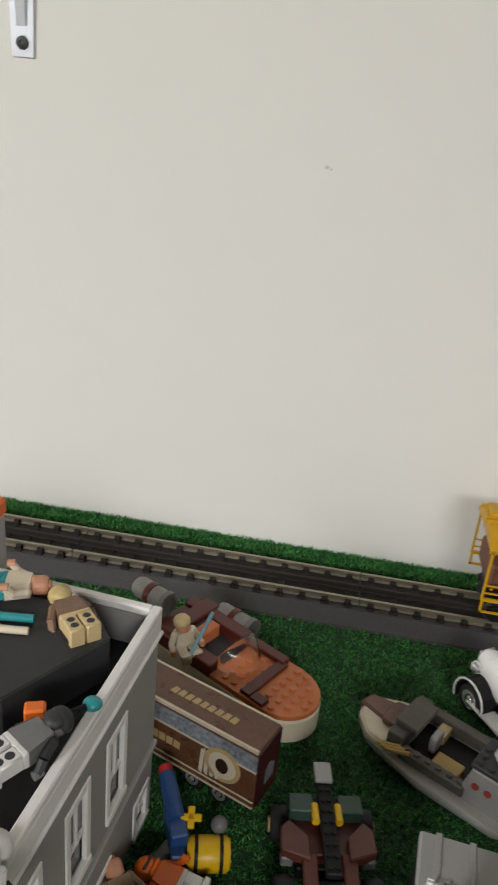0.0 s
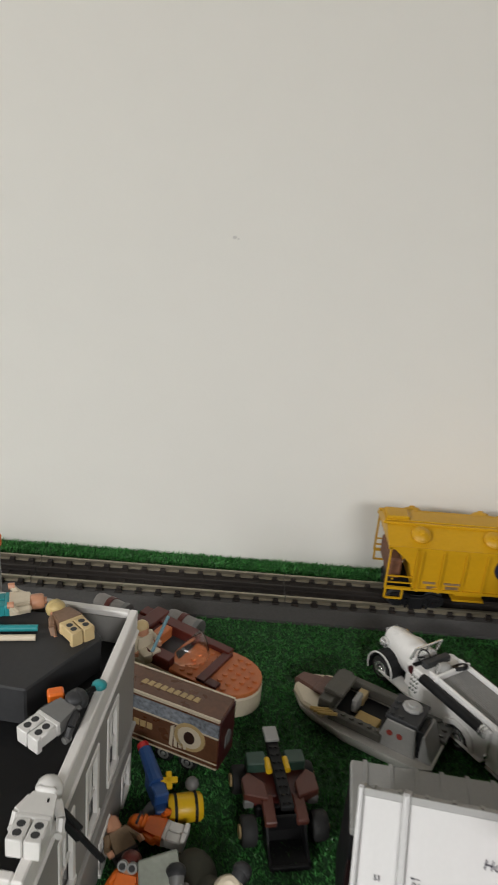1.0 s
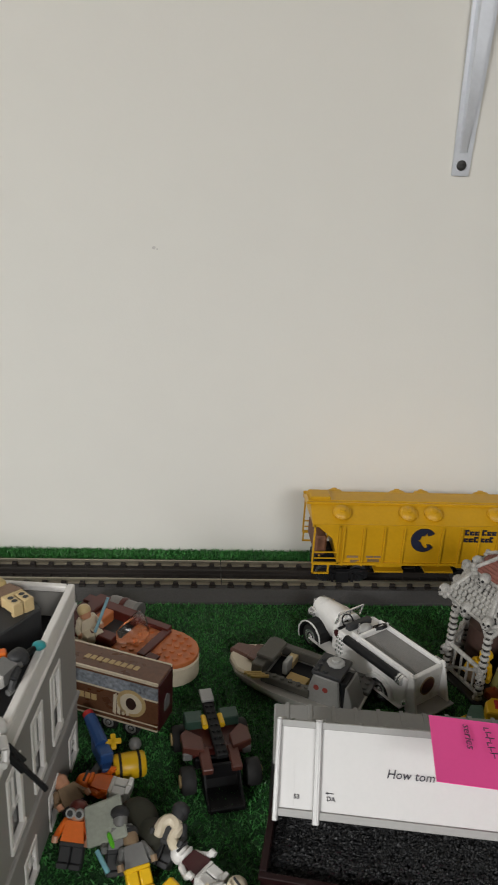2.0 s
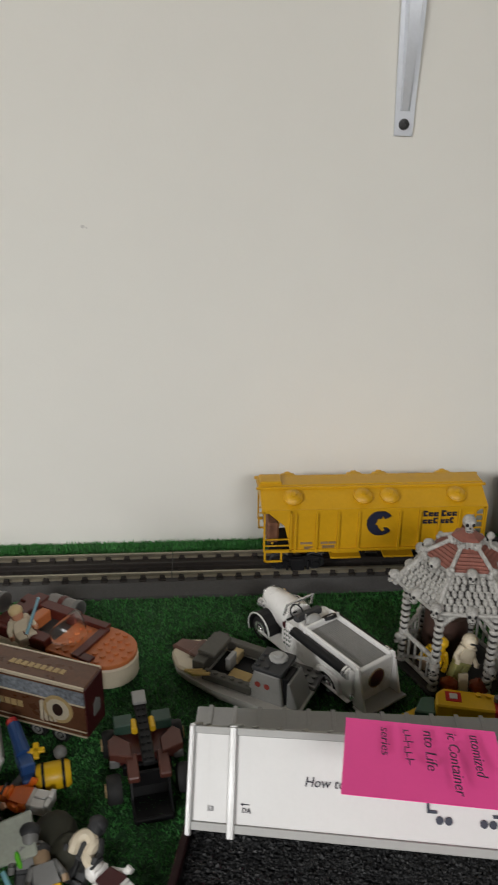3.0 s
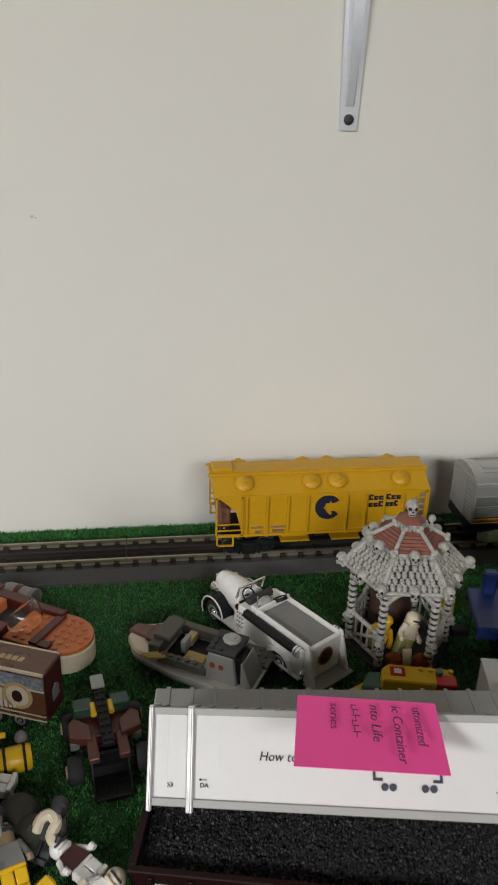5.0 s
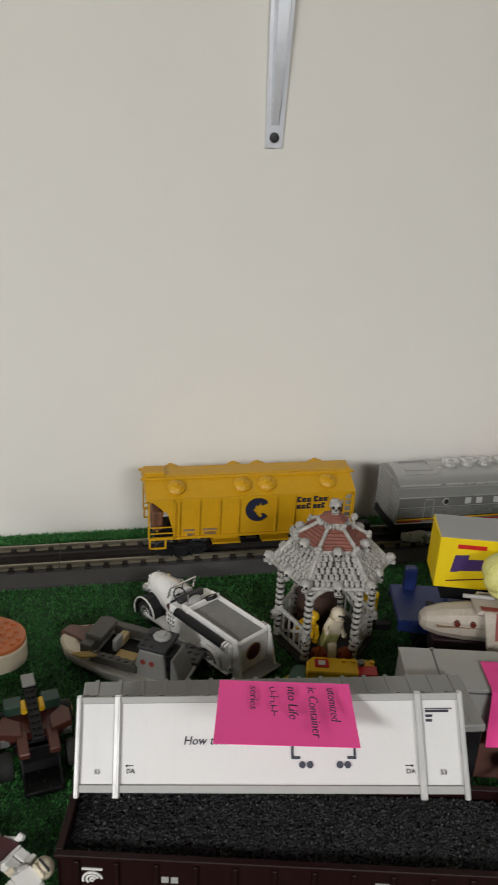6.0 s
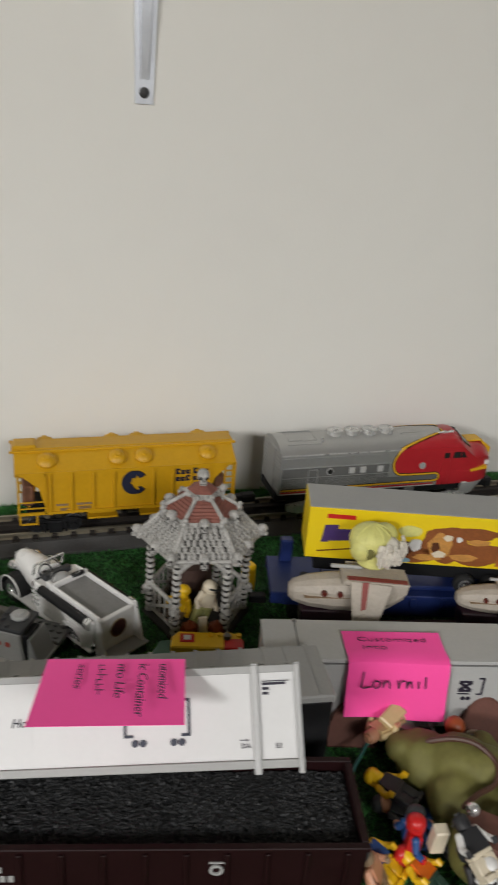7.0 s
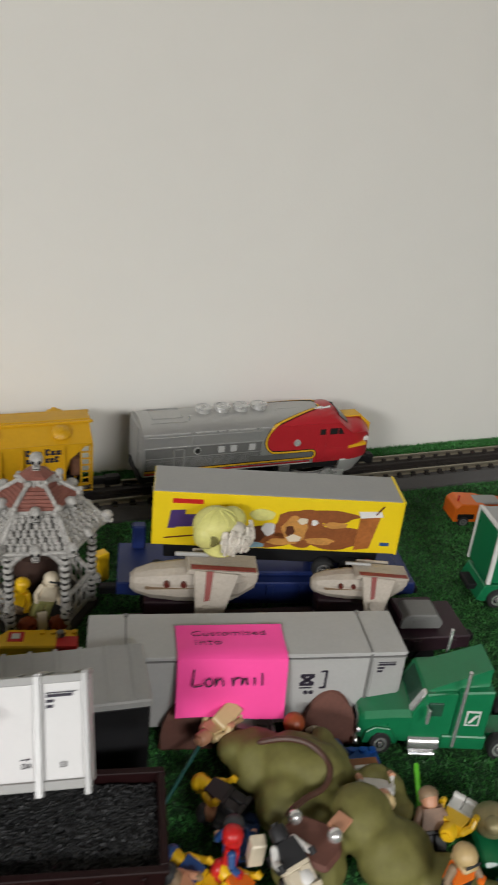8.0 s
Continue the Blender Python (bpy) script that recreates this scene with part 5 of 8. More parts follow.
def tractor():
    t = thing("tractor_truck", pose(0.6950, 0.5915, 0.0, 0, 0, -18.5) @ Matrix.Diagonal((0.785, 0.90, 1.03, 1)), "glossy green model tractor truck with chrome trim on turf", "truck")
    W = 0.046
    bm = B()
    rings = []
    for x, zt, y0, y1 in ((0.000, 0.0290, 0.006, 0.040), (0.004, 0.0330, 0.003, 0.043), (0.030, 0.0365, 0.002, 0.044), (0.046, 0.0380, 0.001, 0.045)):
        rings.append([Vector((x, y0, 0.012)), Vector((x, y0, zt - 0.004)), Vector((x, y0 + 0.004, zt)), Vector((x, y1 - 0.004, zt)), Vector((x, y1, zt - 0.004)), Vector((x, y1, 0.012))])
    loft(bm, rings)
    part("hood", bm, GREEN, t, smooth=True)
    bm = B()
    for y in (0.0, W - 0.011):
        pts = [(0.004, 0.010), (0.006, 0.020), (0.014, 0.0245), (0.028, 0.0235), (0.036, 0.014), (0.036, 0.010), (0.032, 0.010), (0.029, 0.017), (0.023, 0.0205), (0.016, 0.0205), (0.011, 0.016), (0.010, 0.010)]
        prism(bm, pts, y, y + 0.011, SIDE, bevel=0.0006)
    part("fenders", bm, GREEN, t)
    bm = B()
    prism(bm, [(0.045, 0.012), (0.045, 0.038), (0.055, 0.0545), (0.078, 0.0560), (0.084, 0.0560), (0.084, 0.012)], 0.001, W - 0.001, SIDE, bevel=0.0012)
    part("cab", bm, GREEN, t)
    bm = B()
    prism(bm, [(0.0845, 0.012), (0.0845, 0.058), (0.116, 0.060), (0.116, 0.012)], 0.0, W, SIDE, bevel=0.0012)
    part("sleeper", bm, GREEN, t)
    bm = B()
    rings = []
    for x, z, y0 in ((0.056, 0.0545, 0.004), (0.084, 0.064, 0.005), (0.112, 0.074, 0.006)):
        rings.append([Vector((x, y0, 0.053)), Vector((x, y0 + 0.002, z)), Vector((x, W - y0 - 0.002, z)), Vector((x, W - y0, 0.053))])
    loft(bm, rings)
    part("roof_fairing", bm, GREEN, t, smooth=True)
    part("windshield", prism(B(), [(0.0455, 0.0395), (0.0535, 0.0528), (0.0548, 0.0522), (0.047, 0.0390)], 0.006, W - 0.006, SIDE), GLASSG, t, "greenish windshield")
    part("door_window", box(B(), 0.058, 0.072, -0.0002, 0.003, 0.0365, 0.0480, 0.0006), GLASSG, t)
    part("sun_visor", prism(B(), [(0.043, 0.0395), (0.052, 0.0545), (0.0545, 0.0555), (0.0535, 0.0530), (0.0455, 0.0395)], 0.002, 0.0075, SIDE), CHROME, t, "chrome windshield pillar trim")
    part("grille", box(B(), -0.0010, 0.001, 0.010, 0.036, 0.013, 0.027, 0.0005), CHROME, t, "chrome grille")
    for k in range(6):
        part("grille_bar", box(B(), -0.0018, 0.0, 0.011 + 0.0045 * k, 0.0125 + 0.0045 * k, 0.0135, 0.0265), BLACK, t)
    part("bumper", box(B(), -0.003, 0.001, 0.001, 0.045, 0.005, 0.0115, 0.0012), CHROME, t, "chrome front bumper")
    for y in (0.0065, 0.0395):
        part("headlight", rod(B(), (-0.0005, y, 0.017), (0.003, y, 0.017), 0.0026, seg=12), CHROME, t)
    part("exhaust_pipe", rod(B(), (0.087, -0.002, 0.012), (0.087, -0.002, 0.078), 0.0016, seg=12), CHROME, t, "chrome exhaust stack", smooth=True)
    part("exhaust_pipe", rod(B(), (0.087, W + 0.002, 0.012), (0.087, W + 0.002, 0.078), 0.0016, seg=12), CHROME, t, smooth=True)
    part("fuel_tank", rod(B(), (0.046, 0.003, 0.011), (0.074, 0.003, 0.011), 0.0062, seg=18), CHROME, t, "chrome fuel tank", smooth=True)
    part("step", box(B(), 0.048, 0.072, -0.004, 0.002, 0.0035, 0.0055, 0.0004), CHROME, t)
    bm = B()
    rod(bm, (0.0565, -0.006, 0.036), (0.0565, -0.006, 0.047), 0.0018, seg=8)
    rod(bm, (0.0565, 0.0, 0.046), (0.0565, -0.006, 0.046), 0.0006, seg=6)
    part("side_mirror", bm, CHROME, t)
    bm = B()
    box(bm, 0.094, 0.107, -0.0006, 0.001, 0.030, 0.043, mi=0)
    box(bm, 0.0955, 0.1055, -0.0010, 0.001, 0.0315, 0.0415, mi=1)
    prism(bm, [(0.096, 0.033), (0.099, 0.033), (0.105, 0.040), (0.102, 0.040)], -0.0014, 0.001, SIDE, mi=0)
    part("side_emblem", bm, [WHITE, GREEN], t, "square white outline emblem")
    part("chassis", box(B(), 0.006, 0.165, 0.012, W - 0.012, 0.006, 0.0125, 0.001), GREEN, t)
    part("side_skirt", box(B(), 0.076, 0.118, -0.001, 0.006, 0.008, 0.020, 0.001), GREEN, t)
    for y, s in ((0.0065, -1), (W - 0.0065, 1)):
        wheel_set(t, 0.021, y, 0.0102, 0.0102, 0.0075, s)
        for x in (0.132, 0.154):
            wheel_set(t, x, y, 0.0102, 0.0102, 0.0085, s)
    return t


tractor()


def green_trailer():
    t = thing("box_trailer", pose(0.8960, 0.7150, 0.0, 0, 0, -14), "green model box trailer with white corner trim", "trailer")
    L, W = 0.20, 0.046
    part("box_body", box(B(), 0, L, 0, W, 0.028, 0.084, 0.0008), GREEN, t)
    part("roof", box(B(), 0.001, L, 0.0005, W - 0.0005, 0.084, 0.0852, 0.0003), LGREY, t, "grey roof")
    bm = B()
    for y in (0.0, W):
        box(bm, -0.0012, 0.003, y - 0.0015, y + 0.0015, 0.027, 0.0855, 0.0005)
    box(bm, -0.0012, 0.003, 0, W, 0.083, 0.0858, 0.0005)
    part("corner_trim", bm, WHITE, t, "white corner trim")
    part("chassis", box(B(), 0.004, L, 0.010, W - 0.010, 0.014, 0.028, 0.001), GREEN, t)
    part("rear_skirt", prism(B(), [(-0.006, 0.008), (0.0, 0.024), (0.040, 0.026), (0.040, 0.012), (0.0, 0.006)], 0.001, W - 0.001, SIDE, bevel=0.001), GREEN, t)
    for x in (0.014, 0.038):
        for y, s in ((0.006, -1), (W - 0.006, 1)):
            wheel_set(t, x, y, 0.0102, 0.0102, 0.008, s)
    part("coupling", box(B(), -0.012, 0.004, 0.012, W - 0.012, 0.012, 0.018, 0.001), BLACK, t)
    return t


green_trailer()
orange = thing("orange_vehicle", pose(0.9560, 0.8500, 0.0, 0, 0, -12), "small bright orange toy work vehicle on turf", "toy vehicle")
bm = B()
prism(bm, [(0.0, 0.006), (0.0, 0.024), (0.006, 0.029), (0.034, 0.028), (0.040, 0.024), (0.075, 0.024), (0.075, 0.006)], 0, 0.030, SIDE, bevel=0.0012)
part("body", bm, TORANGE, orange)
part("side_opening", box(B(), 0.004, 0.024, -0.0006, 0.002, 0.010, 0.0165, 0.0006), BLACK, orange)
part("roof_plate", box(B(), 0.026, 0.056, 0.006, 0.024, 0.0255, 0.0285, 0.0006), LGREY, orange)
part("beacon", rod(B(), (0.006, 0.010, 0.028), (0.006, 0.010, 0.035), 0.0011, seg=8), TRED, orange)
for x in (0.012, 0.060):
    for y, s in ((0.004, -1), (0.026, 1)):
        wheel_set(orange, x, y, 0.0068, 0.0068, 0.005, s, MIDGREY)


# ---- the grey building ----
def building():
    """A two-storey grey model building, its far corner at the origin; x runs to the west, y to the south along the east wall."""
    m = Matrix(((-0.9952, -0.0980, 0, 0.1345), (0.0980, -0.9952, 0, 0.7310), (0, 0, 1, 0), (0, 0, 0, 1)))
    t = thing("model_building", m, "grey two-storey model building with white cornice and dark roof", "building")
    LX, LY, H, TH = 0.150, 0.1975, 0.1425, 0.004
    up, low = [(0.0450, 0.0630), (0.0870, 0.1050), (0.1310, 0.1500)], [(0.0080, 0.0250), (0.0610, 0.0790), (0.1130, 0.1310)]
    z_low, z_up = (0.004, 0.0275), (0.0640, 0.1120)
    # east wall: piers and bands round the openings of each storey
    bm = B()
    belt = 0.046
    for wins, (z0, z1), (lo, hi) in ((low, z_low, (0.0, belt)), (up, z_up, (belt, H))):
        cuts = [0.0] + [v for w in wins for v in w] + [LY]
        for a, b in zip(cuts[::2], cuts[1::2]):
            box(bm, 0.0, TH, a, b, lo, hi)
        for a, b in wins:
            box(bm, 0.0, TH, a, b, lo, z0)
            box(bm, 0.0, TH, a, b, z1, hi)
    part("east_wall", bm, BLDG, t)
    part("north_wall", box(B(), TH, LX, 0.0, TH, 0, H), BLDG, t)
    part("south_wall", box(B(), TH, LX, LY - TH, LY, 0, H), BLDG, t)
    part("west_wall", box(B(), LX - TH, LX, TH, LY - TH, 0, H), BLDG, t)
    for name, z0, z1, out in (("cornice", H, H + 0.0050, 0.0012), ("lower_cornice", H - 0.0135, H - 0.0108, 0.0022), ("belt_course", 0.0500, 0.0535, 0.0022)):
        ins = 0.0040 if name == "cornice" else 0.001
        for a in ((-out, ins, -out, LY + out), (ins, LX, -out, ins), (ins, LX, LY - ins, LY + out)):
            part(name, box(B(), *a, z0, z1, 0.0008), TRIM if name != "belt_course" else BLDG, t, "off-white cornice" if name != "belt_course" else "")
    part("frieze", box(B(), -0.0010, 0.0005, -0.0010, LY + 0.0010, H - 0.0108, H, 0.0003), TRIM, t, "off-white board under the cornice")
    for k in range(12):
        x = 0.006 + 0.012 * k
        part("dentil", box(B(), x - 0.0022, x + 0.0022, LY - 0.0005, LY + 0.0016, H - 0.0108, H - 0.0010, 0.0003), TRIM, t)
    for k in range(26):
        part("siding_board", box(B(), TH, LX, LY - 0.0004, LY + 0.0007, 0.002 + 0.0046 * k, 0.0062 + 0.0046 * k, 0.0004), TRIM, t)
    part("roof_deck", box(B(), TH, LX - TH, TH, LY - TH, H - 0.024, H - 0.020), BLACK, t, "sunken black roof deck")
    for wins, (z0, z1) in ((low, z_low), (up, z_up)):
        for a, b in wins:
            w = new("window")
            w.parent = t
            fr = B()
            o = 0.0030
            box(fr, -0.0009, 0.002, a - o, a + 0.0012, z0 - o, z1 + o, 0.0004)
            box(fr, -0.0009, 0.002, b - 0.0012, b + o, z0 - o, z1 + o, 0.0004)
            box(fr, -0.0009, 0.002, a + 0.0012, b - 0.0012, z1 - 0.0012, z1 + o, 0.0004)
            box(fr, -0.0016, 0.002, a - o, b + o, z0 - o - 0.001, z0 + 0.0004, 0.0004)
            part("window_frame", fr, TRIM, w)
            sa = B()
            mid = (a + b) / 2
            zm = z0 + (z1 - z0) * 0.42
            box(sa, 0.0006, 0.0022, a + 0.0012, b - 0.0012, zm - 0.0014, zm + 0.0014)
            box(sa, 0.0002, 0.0018, mid - 0.0007, mid + 0.0007, zm, z1)
            box(sa, 0.0004, 0.0020, a + 0.0012, b - 0.0012, z1 - 0.004, z1 - 0.0012)
            part("sash", sa, TRIM, w)
            part("pane", box(B(), 0.0024, 0.0030, a, b, z0, zm), WINDOW, w, "dark lower pane")
            part("blind", box(B(), 0.0024, 0.0030, a, b, zm, z1), LGREY, w, "pale drawn blind")
    return t


building()
bm = B()
prism(bm, [(0.000, 0.0), (0.0330, 0.052), (0.0180, 0.072), (-0.060, 0.076), (-0.085, 0.010)], 0, 0.0255, bevel=0.001)
tagged(part("dark_slab", bm, DARK, at=pose(0.0850, 0.6480, 0.1225)), "dark grey slab lying in the building's roof", "slab")


# ---- minifigures: one plain mesh each ----
def fig(m, torso, legs, head=FLESH, hair=None, arms=None, helmet=False, sit=False, label="small plastic toy figure", spread=20, goggles=False):
    """A toy figure 40 mm high, feet at the origin, facing -y."""
    mats = [torso, legs, head, hair or head, arms or torso, FLESH if head is FLESH else head, DARK, LGREY]
    bm = B()
    for s in (-1, 1):
        mm = pose(0, 0, 0.0145, -80, 0, 0) @ Matrix.Translation((0, 0, -0.0145)) if sit else Matrix()
        box(bm, s * 0.0041 - 0.0038, s * 0.0041 + 0.0038, -0.0038, 0.0040, 0.0026, 0.0135, 0.0008, 1, mm)
        box(bm, s * 0.0041 - 0.0038, s * 0.0041 + 0.0038, -0.0060, 0.0040, 0.0, 0.0036, 0.0006, 1, mm)
        for z in (0.0045, 0.0095):
            rod(bm, mm @ Vector((s * 0.0041, 0.0036, z)), mm @ Vector((s * 0.0041, 0.00405, z)), 0.0021, seg=10, mi=6)
    box(bm, -0.0080, 0.0080, -0.0040, 0.0040, 0.0130, 0.0160, 0.0006, 1)
    loft(bm, [[Vector((x * w, y * 0.0040, z)) for x, y in ((-1, -1), (1, -1), (1, 1), (-1, 1))] for z, w in ((0.0158, 0.0079), (0.0285, 0.0058))], mi=0)
    for s in (-1, 1):
        a = Vector((s * 0.0066, 0, 0.0268))
        e = a + Vector((s * 0.0036 * spread / 20, -0.0012, -0.0062))
        h = e + Vector((s * 0.0006, -0.0050, -0.0036))
        rod(bm, a, e, 0.0026, 0.0022, seg=8, mi=4)
        ball(bm, a, 0.0028, seg=8, mi=4)
        rod(bm, e, h, 0.0023, 0.0020, seg=8, mi=4)
        rod(bm, h + Vector((0, -0.0002, 0.002)), h + Vector((0, -0.0002, -0.002)), 0.0021, seg=8, mi=5)
    lathe(bm, [(0.0001, 0.0285), (0.0040, 0.0285), (0.0050, 0.0297), (0.0051, 0.0355), (0.0040, 0.0372), (0.0024, 0.0374), (0.0024, 0.0388), (0.0001, 0.0388)], seg=14, mi=2)
    if helmet:
        ball(bm, (0, 0.0002, 0.0345), 0.0068, (1, 1.05, 0.98), seg=14, mi=3)
        box(bm, -0.0052, 0.0052, -0.0071, 0.0060, 0.0285, 0.0315, 0.0012, 3)
        box(bm, -0.0050, 0.0050, -0.0073, -0.0060, 0.0333, 0.0348, 0.0003, 6)
    if goggles:
        for s in (-1, 1):
            rod(bm, (s * 0.0030, -0.0045, 0.0335), (s * 0.0030, -0.0078, 0.0335), 0.0031, seg=12, mi=7)
            rod(bm, (s * 0.0030, -0.0070, 0.0335), (s * 0.0030, -0.0081, 0.0335), 0.0020, seg=10, mi=6)
    if hair and not helmet:
        ball(bm, (0, 0.0012, 0.0358), 0.0062, (1.02, 1.0, 0.80), seg=12, mi=3)
        ball(bm, (0, 0.0036, 0.0330), 0.0052, (1.05, 0.7, 1.0), seg=10, mi=3)
    return tagged(part("toy_figure", bm, mats, smooth=True, at=m), label, "toy figure", "toy figures")


def stick(name, a, b, r, material, label, category="toy part"):
    return tagged(part(name, rod(B(), a, b, r, seg=10), material, smooth=True), label, category)


HAIRT = mat("sand_hair", (0.55, 0.42, 0.18), 0.5, vary=0.15)
BRN = mat("brown_cloth_print", (0.22, 0.13, 0.08), 0.5, vary=0.2)
fig(pose(0.1080, 0.6930, 0.1535, 93, 0, 222), BRN, TAN, FLESH, HAIRT, BRN, label="tan and brown toy figure lying on the building roof")
fig(pose(0.0965, 0.6100, 0.1500, 88, 0, 146), MIDGREY, WHITE, MIDGREY, DARK, DARK, label="grey and white toy figure lying along the cornice")
fig(pose(0.1130, 0.5450, 0.1530, -86, 180, -5), WHITE, WHITE, WHITE, WHITE, WHITE, helmet=True, label="white armoured toy figure lying along the cornice")
fig(pose(0.0400, 0.7150, 0.1530, -88, 0, -75), CREAM, TEAL, FLESH, None, CREAM, label="pale toy figure lying on the roof slab")
stick("teal_rod", (0.030, 0.6940, 0.1505), (0.078, 0.7010, 0.1505), 0.0022, TEAL, "glossy teal toy rod on the roof slab")
stick("pale_rod", (0.034, 0.6860, 0.1500), (0.079, 0.6920, 0.1500), 0.0020, CREAM, "pale toy rod on the roof slab")
fig(pose(0.0640, 0.5930, 0.1290, -70, 0, 160), WHITE, CREAM, WHITE, None, TEAL, label="white and teal toy figure lying in the sunken roof")
tagged(part("teal_ball", ball(B(), (0.1255, 0.6525, 0.1515), 0.0034, (1.3, 1.2, .85)), TEAL, smooth=True), "round teal toy ball resting on the cornice", "toy part")
bm = B()
rod(bm, (0.1060, 0.6330, 0.1490), (0.1245, 0.6510, 0.1515), 0.0024, 0.0017)
rod(bm, (0.1080, 0.6280, 0.1480), (0.1220, 0.6450, 0.1520), 0.0018, 0.0015)
box(bm, -0.006, 0.006, -0.0022, 0.0022, -0.003, 0.003, 0.0008, m=pose(0.1120, 0.6350, 0.1490, 0, -8, 44))
ball(bm, (0.1050, 0.6310, 0.1500), 0.0046, (1.3, 1, .7))
tagged(part("black_toy_part", bm, BLACK, smooth=True), "black toy weapon lying across the cornice", "toy part")
tagged(part("orange_brick", box(B(), -0.0045, 0.0045, -0.0035, 0.0035, 0, 0.007, 0.001), TORANGE, at=pose(0.1030, 0.6440, 0.1460, 0, 0, 20)), "small orange toy piece on the cornice", "toy part")


def blaster(a, b, label):
    a, b = Vector(a), Vector(b)
    bm = B()
    q = Matrix.Translation(a) @ (b - a).to_track_quat("X", "Z").to_matrix().to_4x4()
    n = (b - a).length
    box(bm, 0, n * .62, -0.0016, 0.0016, -0.0022, 0.0022, 0.0005, m=q)
    rod(bm, q @ Vector((n * .6, 0, 0.0008)), q @ Vector((n, 0, 0.0008)), 0.0016, seg=8)
    box(bm, n * .08, n * .2, -0.0013, 0.0013, -0.0075, -0.002, 0.0004, m=q)
    rod(bm, q @ Vector((n * .2, 0, 0.0042)), q @ Vector((n * .5, 0, 0.0042)), 0.0013, seg=8)
    box(bm, n * .3, n * .36, -0.0008, 0.0008, 0.002, 0.004, m=q)
    return tagged(part("toy_blaster", bm, BLACK), label, "toy weapon")


blaster((0.1165, 0.5690, 0.1545), (0.1430, 0.5690, 0.1190), "black toy blaster hanging over the cornice")
lev = thing("toy_lever_post", pose(0.034, 0.742, 0.0, 0, 0, 0), "orange capped grey post behind the building", "toy post")
part("post", box(B(), -0.014, 0.006, -0.004, 0.010, 0.0, 0.176, 0.001), LGREY, lev)
part("cap", box(B(), -0.015, 0.007, -0.005, 0.011, 0.176, 0.186, 0.0015), TORANGE, lev, "orange cap")
part("yellow_plate", box(B(), -0.012, 0.004, -0.0065, -0.004, 0.130, 0.166, 0.0006), TYEL, lev, "yellow plate")


# ---- landspeeder ----
def studs(bm, spots, z, r=0.0024, h=0.0017, mi=0):
    for x, y in spots:
        rod(bm, (x, y, z), (x, y, z + h), r, r * 0.97, seg=10, mi=mi)


PODG = mat("pod_dull_grey", (0.23, 0.215, 0.20), 0.45, vary=0.15, scale=80)


